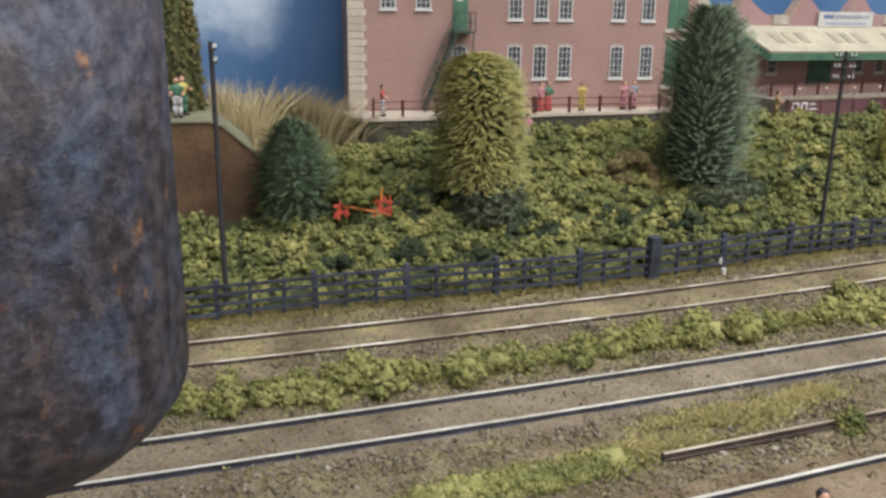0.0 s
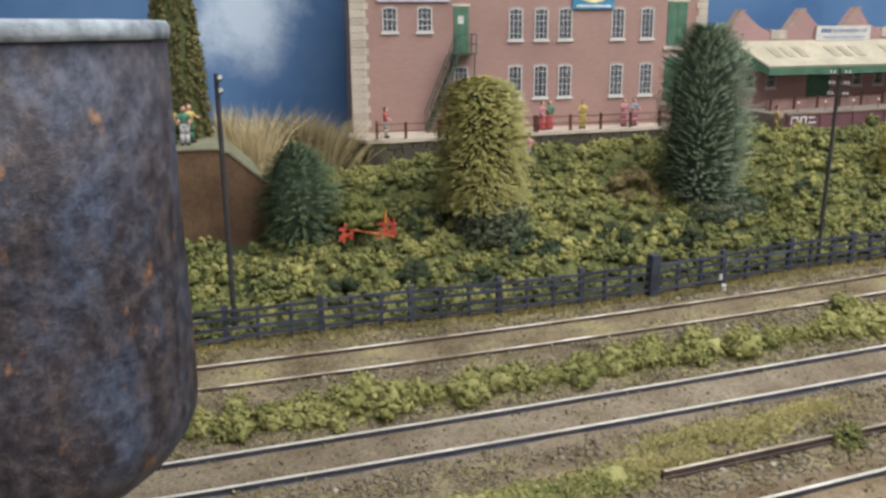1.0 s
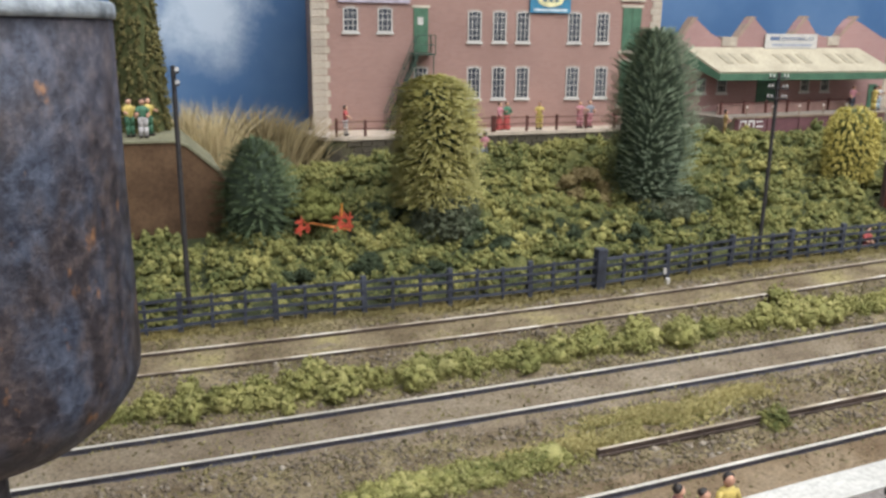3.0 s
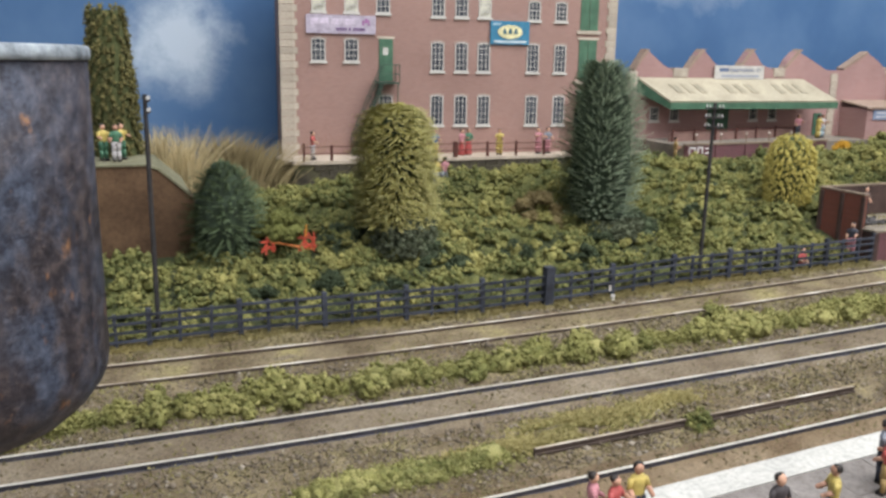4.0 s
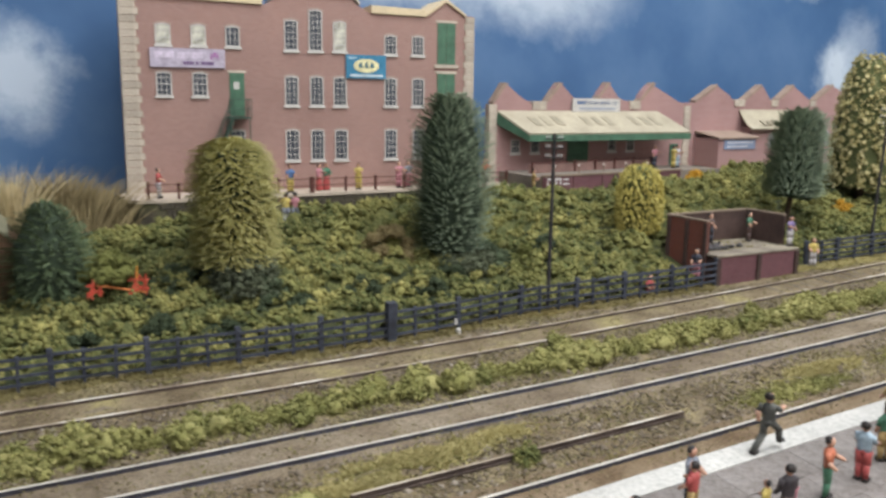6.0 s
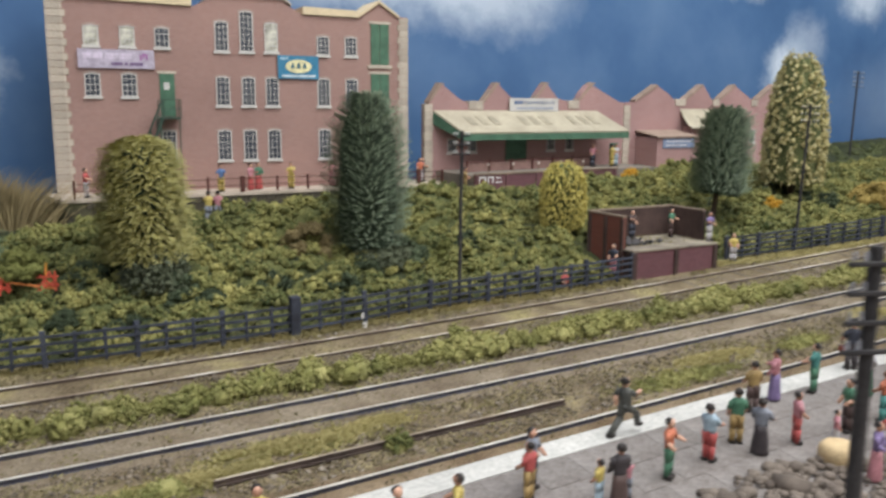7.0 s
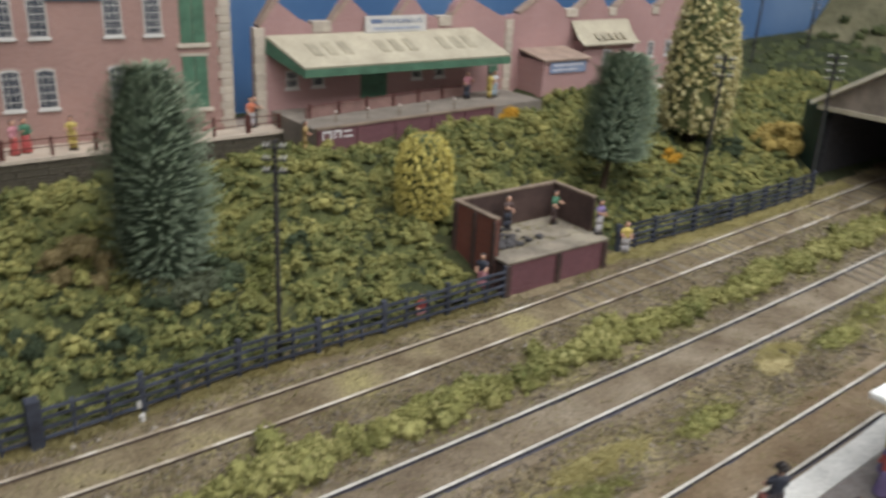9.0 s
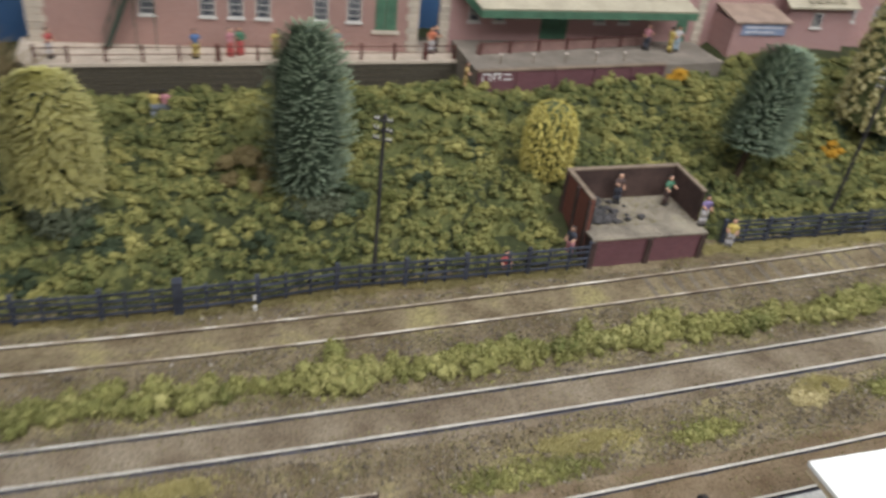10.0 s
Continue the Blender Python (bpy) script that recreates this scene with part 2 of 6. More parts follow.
EARTH_BROWN = surface("brown_earth_face", [(0.3, (0.055, 0.030, 0.016)), (0.55, (0.10, 0.058, 0.032)), (0.75, (0.15, 0.09, 0.05))], 45.0, 500.0, 0.9, 0.4, speck=0.5)
GREY_SURFACE = surface("grey_yard_surface", around((0.20, 0.17, 0.14), 0.25), 60.0, 700.0, 0.95, 0.5, speck=0.6)
PATH_TURF = surface("grey_green_path", around((0.19, 0.18, 0.115), 0.25), 60.0, 700.0, 0.95, 0.5, speck=0.6)
PEN_FLOOR = surface("grey_pen_floor", [(0.3, (0.12, 0.10, 0.08)), (0.5, (0.23, 0.195, 0.15)), (0.7, (0.31, 0.27, 0.20))], 60.0, 700.0, 0.95, 0.7, speck=0.7)
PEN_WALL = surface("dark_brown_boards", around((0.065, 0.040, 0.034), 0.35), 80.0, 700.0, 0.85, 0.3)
SLAB = surface("grey_platform_slab", [(0.32, (0.098, 0.082, 0.074)), (0.48, (0.163, 0.142, 0.130)), (0.66, (0.222, 0.200, 0.186))], 75.0, 700.0, 0.9, 0.5, speck=0.6, random_tint=0.07)
EDGE_WHITE = surface("white_edge_paint", around((0.44, 0.425, 0.395), 0.14), 70.0, 700.0, 0.7, 0.15, speck=0.5)
PLATFORM_BRICK = surface("platform_side", around((0.16, 0.12, 0.085), 0.3), 80.0, 800.0, 0.9, 0.5)
ROOF_WHITE = surface("white_roof_card", around((0.76, 0.75, 0.71), 0.03), 40.0, 400.0, 0.6, 0.05)
CREAM_WALL = surface("cream_wall", around((0.62, 0.56, 0.44), 0.1), 60.0, 500.0, 0.8, 0.2)
RUBBLE = surface("rubble_stone", around((0.15, 0.12, 0.098), 0.35), 150.0, 900.0, 0.95, 0.6, island=[(0.0, (0.07, 0.055, 0.046)), (1.0, (0.23, 0.19, 0.155))])
def rusted_iron(name):
    """Dark paint with upright bluish runs, pits and small flecks of orange rust."""
    m, t, p = base_material(name)
    at = t.nodes.new("ShaderNodeTexCoord").outputs["Object"]
    runs = t.nodes.new("ShaderNodeMapping")
    runs.inputs["Scale"].default_value = (1.0, 1.0, 0.6)
    t.links.new(at, runs.inputs[0])
    big = node(t, "ShaderNodeTexNoise", Scale=120.0, Detail=7.0, Roughness=0.65)
    pits = node(t, "ShaderNodeTexNoise", Scale=330.0, Detail=6.0, Roughness=0.75)
    flake = node(t, "ShaderNodeTexNoise", Scale=210.0, Detail=5.0, Roughness=0.6)
    zone = node(t, "ShaderNodeTexNoise", Scale=38.0, Detail=2.0)
    for n, source in ((big, runs.outputs[0]), (pits, at), (flake, runs.outputs[0]), (zone, at)):
        t.links.new(source, n.inputs["Vector"])
    dark = ramp(t, pits.outputs[0], [(0.36, (0.010, 0.008, 0.012)), (0.5, (0.034, 0.027, 0.032)), (0.64, (0.085, 0.064, 0.062))])
    blue = ramp(t, pits.outputs[0], [(0.38, (0.018, 0.023, 0.042)), (0.62, (0.080, 0.098, 0.145))])
    m1 = t.nodes.new("ShaderNodeMath")
    m1.operation = "MULTIPLY"
    t.links.new(ramp(t, big.outputs[0], [(0.44, (0, 0, 0)), (0.62, (0.9, 0.9, 0.9))]), m1.inputs[0])
    t.links.new(ramp(t, zone.outputs[0], [(0.36, (0.3, 0.3, 0.3)), (0.58, (1, 1, 1))]), m1.inputs[1])
    body = mixed(t, m1.outputs[0], dark, blue)
    rust = ramp(t, pits.outputs[0], [(0.35, (0.11, 0.050, 0.022)), (0.65, (0.36, 0.175, 0.075))])
    t.links.new(mixed(t, ramp(t, flake.outputs[0], [(0.625, (0, 0, 0)), (0.70, (0.75, 0.75, 0.75))]), body, rust), p.inputs["Base Color"])
    p.inputs["Roughness"].default_value = 0.55
    p.inputs["Specular IOR Level"].default_value = 0.35
    bump = node(t, "ShaderNodeBump", Strength=0.8, Distance=0.0008)
    t.links.new(pits.outputs[0], bump.inputs["Height"])
    t.links.new(bump.outputs[0], p.inputs["Normal"])
    return m


RUST = rusted_iron("rusty_tank_paint")
RIM_GREY = surface("worn_rim", [(0.3, (0.10, 0.115, 0.13)), (0.5, (0.27, 0.30, 0.33)), (0.7, (0.44, 0.47, 0.49))], 130.0, 420.0, 0.75, 0.6)
HILL = surface("painted_hillside", [(0.3, (0.075, 0.075, 0.042)), (0.5, (0.135, 0.122, 0.070)), (0.7, (0.20, 0.175, 0.105))], 12.0, 150.0, 0.95, 0.6, 0.002, speck=0.5)
HALL_WALL = surface("hall_plaster", around((0.62, 0.60, 0.57), 0.05), 3.0, 60.0, 0.9, 0.1)
HALL_FLOOR = surface("hall_floor", around((0.24, 0.20, 0.16), 0.2), 3.0, 60.0, 0.6, 0.1)
BOARD_WOOD = surface("baseboard_timber", around((0.30, 0.20, 0.11), 0.2), 12.0, 120.0, 0.7, 0.2)
TABLE_TAN = surface("tan_cloth", around((0.52, 0.385, 0.22), 0.14), 120.0, 900.0, 0.8, 0.2)


def sky_paint():
    """The painted backscene: blue brushed unevenly, with soft clouds at their places on the board."""
    m, t, p = base_material("painted_sky")
    at = t.nodes.new("ShaderNodeTexCoord").outputs["Object"]
    brush = node(t, "ShaderNodeTexNoise", Scale=7.0, Detail=5.0, Roughness=0.55)
    wisps = node(t, "ShaderNodeTexNoise", Scale=34.0, Detail=8.0, Roughness=0.72)
    t.links.new(at, brush.inputs["Vector"])
    t.links.new(at, wisps.inputs["Vector"])
    colour = ramp(t, brush.outputs[0], [(0.3, (0.036, 0.088, 0.198)), (0.5, (0.060, 0.130, 0.262)), (0.72, (0.105, 0.188, 0.328))])
    warp = t.nodes.new("ShaderNodeVectorMath")
    warp.operation = "MULTIPLY_ADD"
    t.links.new(wisps.outputs["Color"], warp.inputs[0])
    warp.inputs[1].default_value = (0.06, 0.0, 0.05)
    t.links.new(at, warp.inputs[2])
    for cx, cz, rx, rz, strong in ((0.46, 0.215, 0.085, 0.036, 0.62), (0.33, 0.222, 0.10, 0.03, 0.55), (0.785, 0.252, 0.055, 0.022, 0.8), (0.985, 0.243, 0.038, 0.026, 0.7),
                                   (0.885, 0.185, 0.030, 0.028, 0.35), (0.855, 0.155, 0.028, 0.030, 0.8), (1.05, 0.12, 0.09, 0.05, 0.10), (0.050, 0.130, 0.031, 0.032, 0.66), (0.22, 0.235, 0.10, 0.028, 0.5), (0.60, 0.30, 0.2, 0.03, 0.3)):
        place = t.nodes.new("ShaderNodeMapping")
        place.vector_type = "TEXTURE"
        place.inputs["Location"].default_value = (cx + 0.025, 0, cz + 0.02)
        place.inputs["Scale"].default_value = (rx * 1.45, 100.0, rz * 1.45)
        t.links.new(warp.outputs[0], place.inputs[0])
        ball = t.nodes.new("ShaderNodeTexGradient")
        ball.gradient_type = "SPHERICAL"
        t.links.new(place.outputs[0], ball.inputs[0])
        soft = ramp(t, ball.outputs["Fac"], [(0.0, (0, 0, 0)), (0.25, (0.25 * strong,) * 3), (0.7, (strong,) * 3)])
        colour = mixed(t, soft, colour, (0.62, 0.68, 0.74))
    t.links.new(colour, p.inputs["Base Color"])
    p.inputs["Roughness"].default_value = 0.55
    p.inputs["Specular IOR Level"].default_value = 0.3
    return m


SKY = sky_paint()


# ---------------------------------------------------------------- building helpers (millimetres)
def thing(name, x, y, z, label, category, group="", kind="", rz=0.0, rx=0.0, ry=0.0):
    ob = new(name)
    ob.empty_display_size = 0.01
    ob.matrix_basis = pose(x * MM, y * MM, z * MM, rx, ry, rz)
    return tagged(ob, label, category, group, kind)


def meshed(name, bm, materials, smooth=False):
    me = bpy.data.meshes.new(name)
    bmesh.ops.scale(bm, vec=(MM, MM, MM), verts=bm.verts)
    bmesh.ops.recalc_face_normals(bm, faces=bm.faces)
    bm.to_mesh(me)
    bm.free()
    for one in materials if isinstance(materials, (list, tuple)) else (materials,):
        me.materials.append(one)
    if smooth:
        for f in me.polygons:
            f.use_smooth = True
    return me


def part(name, bm, material, parent, label="", smooth=False):
    ob = new(name, meshed(name, bm, material, smooth))
    ob.parent = parent
    return tagged(ob, label)


def piece(name, me, parent, m):
    """One more object on a shared mesh."""
    ob = new(name, me)
    ob.parent = parent
    ob.matrix_basis = m
    return ob


def solid(name, bm, material, label, category, kind="", at=(0, 0, 0), rz=0.0, group="", smooth=False):
    ob = new(name, meshed(name, bm, material, smooth))
    ob.matrix_basis = pose(at[0] * MM, at[1] * MM, at[2] * MM, 0, 0, rz)
    return tagged(ob, label, category, group, kind)


def box(bm, x0, x1, y0, y1, z0, z1, bevel=0.0, index=0):
    v = [bm.verts.new((x, y, z)) for z in (z0, z1) for x, y in ((x0, y0), (x1, y0), (x1, y1), (x0, y1))]
    faces = [bm.faces.new([v[i] for i in ids]) for ids in ((3, 2, 1, 0), (4, 5, 6, 7), (0, 1, 5, 4), (1, 2, 6, 5), (2, 3, 7, 6), (3, 0, 4, 7))]
    for f in faces:
        f.material_index = index
    if bevel:
        bmesh.ops.bevel(bm, geom=list({e for f in faces for e in f.edges}), offset=bevel, segments=1, affect="EDGES")
    return bm


def rod(bm, a, b, r0, r1=None, sides=8, index=0):
    """A tapered round bar from a to b."""
    a, b = Vector(a), Vector(b)
    r1 = r0 if r1 is None else r1
    turn = (b - a).to_track_quat("Z", "Y").to_matrix()
    rings = []
    for at, r in ((a, r0), (b, r1)):
        rings.append([bm.verts.new(at + turn @ Vector((r * math.cos(2 * math.pi * i / sides), r * math.sin(2 * math.pi * i / sides), 0))) for i in range(sides)])
    out = [bm.faces.new(rings[0][::-1]), bm.faces.new(rings[1])]
    for i in range(sides):
        j = (i + 1) % sides
        out.append(bm.faces.new((rings[0][i], rings[0][j], rings[1][j], rings[1][i])))
    for f in out:
        f.material_index = index
    return bm


def turned(bm, profile, sides=32, index=0, cap=True):
    """A lathe shape about z from (radius, height) pairs."""
    rings = [[bm.verts.new((r * math.cos(2 * math.pi * i / sides), r * math.sin(2 * math.pi * i / sides), z)) for i in range(sides)] for r, z in profile]
    for lo, hi in zip(rings, rings[1:]):
        for i in range(sides):
            j = (i + 1) % sides
            bm.faces.new((lo[i], lo[j], hi[j], hi[i])).material_index = index
    if cap:
        bm.faces.new(rings[0][::-1]).material_index = index
        bm.faces.new(rings[-1]).material_index = index
    return bm


def slab_xz(bm, outline, y0, y1, index=0):
    """An outline in x and z, given thickness along y."""
    a = [bm.verts.new((x, y0, z)) for x, z in outline]
    b = [bm.verts.new((x, y1, z)) for x, z in outline]
    out = [bm.faces.new(a), bm.faces.new(b[::-1])]
    for i in range(len(a)):
        j = (i + 1) % len(a)
        out.append(bm.faces.new((a[i], b[i], b[j], a[j])))
    for f in out:
        f.material_index = index
    return bm


def ball(bm, at, rx, ry, rz, sub=1, index=0):
    got = bmesh.ops.create_icosphere(bm, subdivisions=sub, radius=1.0, matrix=Matrix.Translation(at) @ Matrix.Diagonal((rx, ry, rz, 1)))
    for f in {f for v in got["verts"] for f in v.link_faces}:
        f.material_index = index
    return bm


def heap(name, verts, tris, materials, smooth=False):
    """A mesh from arrays, in millimetres; for what is too many for bmesh."""
    me = bpy.data.meshes.new(name)
    verts, tris = np.asarray(verts, dtype=np.float32) * MM, np.asarray(tris, dtype=np.int32)
    me.vertices.add(len(verts))
    me.vertices.foreach_set("co", verts.ravel())
    me.loops.add(3 * len(tris))
    me.loops.foreach_set("vertex_index", tris.ravel())
    me.polygons.add(len(tris))
    me.polygons.foreach_set("loop_start", np.arange(0, 3 * len(tris), 3, dtype=np.int32))
    me.update(calc_edges=True)
    me.validate()
    me.materials.append(materials)
    if smooth:
        me.polygons.foreach_set("use_smooth", np.ones(len(me.polygons), dtype=bool))
    return me


RNG = np.random.default_rng(7)


def ico(sub):
    bm = bmesh.new()
    bmesh.ops.create_icosphere(bm, subdivisions=sub, radius=1.0)
    bm.verts.ensure_lookup_table()
    v = np.array([tuple(p.co) for p in bm.verts])
    f = np.array([[p.index for p in q.verts] for q in bm.faces])
    bm.free()
    return v, f


def octahedron():
    return np.array([(1, 0, 0), (-1, 0, 0), (0, 1, 0), (0, -1, 0), (0, 0, 1), (0, 0, -1)], dtype=float), np.array([(0, 2, 4), (2, 1, 4), (1, 3, 4), (3, 0, 4), (2, 0, 5), (1, 2, 5), (3, 1, 5), (0, 3, 5)])


def lumpy(sub, seed, rough=0.45, freq=2.2):
    """An uneven lump; sub 0 is the coarsest, of eight faces."""
    v, f = ico(sub) if sub else octahedron()
    out = []
    for p in v:
        q = Vector(p)
        k = 1 + rough * noise.noise(q * freq + Vector((seed * 7.3, 0, 0))) + 0.55 * rough * noise.noise(q * freq * 2.6 + Vector((0, seed * 3.1, 0)))
        out.append(p * k)
    return np.array(out), f


CLUMPS = [lumpy(2, i, 0.75, 2.4) for i in range(10)]
BITS = [lumpy(1, 20 + i, 0.55, 1.6) for i in range(8)]
STONES = [lumpy(1, 40 + i, 0.5, 1.2) for i in range(6)]
PEBBLES = [lumpy(0, 80 + i, 0.9, 1.3) for i in range(12)]
CRUMBS = [lumpy(0, 60 + i, 1.2, 1.7) for i in range(20)]


def gathered(kinds, places, sizes, squash=1.0):
    """Many turned and sized copies of a few shapes, as arrays."""
    vs, fs, n = [], [], 0
    for at, s in zip(places, sizes):
        v, f = kinds[RNG.integers(len(kinds))]
        a, b = RNG.uniform(0, 2 * math.pi), RNG.normal(0, 0.5)
        ca, sa, cb, sb = math.cos(a), math.sin(a), math.cos(b), math.sin(b)
        m = np.array([[ca, -sa, 0], [sa, ca, 0], [0, 0, 1]]) @ np.array([[1, 0, 0], [0, cb, -sb], [0, sb, cb]])
        w = (v @ m.T) * s
        w[:, 2] *= squash
        vs.append(w + at)
        fs.append(f + n)
        n += len(v)
    return np.concatenate(vs), np.concatenate(fs)


def strewn(kinds, places, sizes):
    """As gathered, but all at once and only spun about z, for very many small lumps."""
    places, sizes = np.asarray(places), np.asarray(sizes)
    pick = RNG.integers(0, len(kinds), len(places))
    ang = RNG.uniform(0, 2 * math.pi, len(places))
    vs, fs, n = [], [], 0
    for k, (v, f) in enumerate(kinds):
        w = np.nonzero(pick == k)[0]
        if not len(w):
            continue
        c, s = np.cos(ang[w])[:, None], np.sin(ang[w])[:, None]
        q = np.stack([c * v[:, 0] - s * v[:, 1], s * v[:, 0] + c * v[:, 1], np.broadcast_to(v[:, 2], (len(w), len(v)))], -1)
        vs.append((q * sizes[w][:, None, None] + places[w][:, None, :]).reshape(-1, 3))
        fs.append((f[None] + (np.arange(len(w)) * len(v))[:, None, None]).reshape(-1, 3) + n)
        n += len(w) * len(v)
    return np.concatenate(vs), np.concatenate(fs)


def flecks(places, size, spread):
    """Loose three-cornered scraps about the given places."""
    k = len(places)
    mid = np.asarray(places) + RNG.normal(0, 1, (k, 3)) * spread
    tri = RNG.normal(0, 1, (k, 3, 3)) * size
    v = (mid[:, None, :] + tri).reshape(-1, 3)
    return v, np.arange(3 * k).reshape(-1, 3)


def joined(*pairs):
    vs, fs, n = [], [], 0
    for v, f in pairs:
        vs.append(v)
        fs.append(f + n)
        n += len(v)
    return np.concatenate(vs), np.concatenate(fs)


def scrub(places, sizes, step, crumb, fuzz, tuft, squash=0.85, ragged=1.0):
    """A torn foam sheet: rounded clumps merged into one ragged surface, crumbed at a finer scale and fuzzed with scraps.
    places are clump centres, sizes their radii, crumb the small lumps' radius, fuzz scraps for each square millimetre."""
    places, sizes = np.asarray(places, dtype=float), np.asarray(sizes, dtype=float)
    x0, y0 = places[:, 0].min() - sizes.max() - 3, places[:, 1].min() - sizes.max() - 3
    nx, ny = int((places[:, 0].max() + sizes.max() + 3 - x0) / step) + 2, int((places[:, 1].max() + sizes.max() + 3 - y0) / step) + 2
    none = -999.0
    field = np.full((nx, ny), none)

    def domes(grid, cx, cy, cz, rad, flat):
        for x, y, z, r in zip(cx, cy, cz, rad):
            i0, i1 = max(0, int((x - r - x0) / step)), min(nx, int((x + r - x0) / step) + 2)
            j0, j1 = max(0, int((y - r - y0) / step)), min(ny, int((y + r - y0) / step) + 2)
            dx, dy = x0 + np.arange(i0, i1) * step - x, y0 + np.arange(j0, j1) * step - y
            q = r * r - dx[:, None] ** 2 - dy[None, :] ** 2
            top = np.where(q > 0, z + flat * np.sqrt(np.maximum(q, 0)), none)
            grid[i0:i1, j0:j1] = np.maximum(grid[i0:i1, j0:j1], top)

    domes(field, places[:, 0], places[:, 1], places[:, 2], sizes, squash)
    on = field > none + 1
    small = np.zeros((nx, ny))
    ii, jj = np.nonzero(on)
    n = int(len(ii) * step * step / (crumb * crumb * 1.1))
    pick = RNG.integers(0, len(ii), n)
    domes(small, x0 + ii[pick] * step + RNG.uniform(-0.5, 0.5, n) * step, y0 + jj[pick] * step, RNG.uniform(-0.4, 0.6, n) * crumb, crumb * RNG.uniform(0.6, 1.35, n), 1.0)
    gx, gy = np.meshgrid(x0 + np.arange(nx) * step, y0 + np.arange(ny) * step, indexing="ij")
    z = field + small
    v = np.stack([gx, gy, z], -1)[on]
    f3 = 0.55 / crumb
    wob = np.array([tuple(noise.noise_vector(Vector((p[0] * f3, p[1] * f3, p[2] * f3)))) for p in v]) * crumb * 0.75 * ragged
    wob += RNG.normal(0, step * 0.16, v.shape)
    v = v + wob
    num = np.full((nx, ny), -1)
    num[on] = np.arange(len(v))
    a, b, c, d = num[:-1, :-1].ravel(), num[1:, :-1].ravel(), num[1:, 1:].ravel(), num[:-1, 1:].ravel()
    ok = (a >= 0) & (b >= 0) & (c >= 0) & (d >= 0)
    a, b, c, d = a[ok], b[ok], c[ok], d[ok]
    f = np.concatenate([np.stack([a, b, c], -1), np.stack([a, c, d], -1)])
    k = int(len(a) * step * step * fuzz)
    pick = RNG.integers(0, len(f), k)
    p = v[f[pick]]
    nor = np.cross(p[:, 1] - p[:, 0], p[:, 2] - p[:, 0])
    nor /= np.linalg.norm(nor, axis=1)[:, None] + 1e-9
    return joined((v, f), flecks(p.mean(1) + nor * (RNG.uniform(-0.2, 1.0, k) * tuft)[:, None], tuft * 0.55, tuft * 0.35))


def smoothstep(a, b, x):
    t = np.clip((np.asarray(x, dtype=float) - a) / (b - a), 0, 1)
    return t * t * (3 - 2 * t)


# ---------------------------------------------------------------- the lie of the land
def plane(x, y):
    """Height of the rail tops: the board falls gently towards the front."""
    return 0.086 * (y - 280.0) + 0.0283 * (x - 300.0)


def fence_line(x):
    xs = [-400, -60, 10, 47, 82, 117, 154, 188, 223, 260, 295, 328, 358, 391, 470, 491, 527, 559, 590, 649, 1200]
    ys = [396, 396, 395, 393.5, 391, 387.5, 385.5, 384.5, 385.5, 388.5, 387.5, 386.5, 386, 386, 393.5, 393, 391.5, 390.5, 390.5, 392, 425]
    return np.interp(x, xs, ys)


def land(x, y):
    """Ground surface: trackbed, then the bank that climbs behind the fence."""
    x, y = np.asarray(x, dtype=float), np.asarray(y, dtype=float)
    z = plane(x, y) - 2.3
    up = y - fence_line(x) - 6.0
    left = np.interp(up, [0, 40, 112, 135, 172, 260], [0, 0.36, 1.0, 0.88, 0.30, 0.30])
    right = np.interp(up, [0, 40, 112, 150, 260], [0, 0.36, 0.95, 1.05, 1.05])
    far = smoothstep(545, 575, x)
    top = 11.0 + 17.0 * smoothstep(40, 130, x) - 12.0 * smoothstep(590, 760, x)
    z = z + top * (left * (1 - far) + right * far) + 4.0 * smoothstep(760, 1100, x) * smoothstep(420, 640, y)
    return z


TRACKS = [(371.6, 0.0155, 0.130e-3, -0.9), (312.7, 0.0, 0.064e-3, 0.0), (252.5, 0.0186, 0.0255e-3, 1.0)]
GAUGE = 16.5


def track_y(k, x):
    a, b, c, _ = TRACKS[k]
    return a + b * (x - 300.0) + np.where(np.asarray(x) < 300.0, c, min(c, 0.064e-3) if k else 0.036e-3) * (x - 300.0) ** 2


# ---------------------------------------------------------------- the hall round the layout
def hall():
    bm = box(bmesh.new(), -1100, 1850, -1100, 900, -720, -700)
    solid("floor", bm, HALL_FLOOR, "brown hall floor below the layout", "floor", "structure")
    bm = box(bmesh.new(), -1100, 1850, -1100, 900, 1000, 1020)
    solid("ceiling", bm, HALL_WALL, "plain off-white hall ceiling", "ceiling", "structure")
    for name, b in (("wall_north", (-1150, 1900, 900, 950)), ("wall_south", (-1150, 1900, -1150, -1100)), ("wall_west", (-1150, -1100, -1100, 900)), ("wall_east", (1850, 1900, -1100, 900))):
        solid(name, box(bmesh.new(), *b, -720, 1020), HALL_WALL, "plain pale hall wall", "wall", "structure")


def baseboard():
    b = thing("baseboard", 0, 0, -60, "timber layout board on trestle legs", "layout board")
    part("board", box(bmesh.new(), -420, 1190, -140, 700, 0, 25), BOARD_WOOD, b)
    for x in (-380, 380, 1150):
        for y in (-100, 660):
            part("leg", box(bmesh.new(), x - 22, x + 22, y - 22, y + 22, -640, 0), BOARD_WOOD, b)


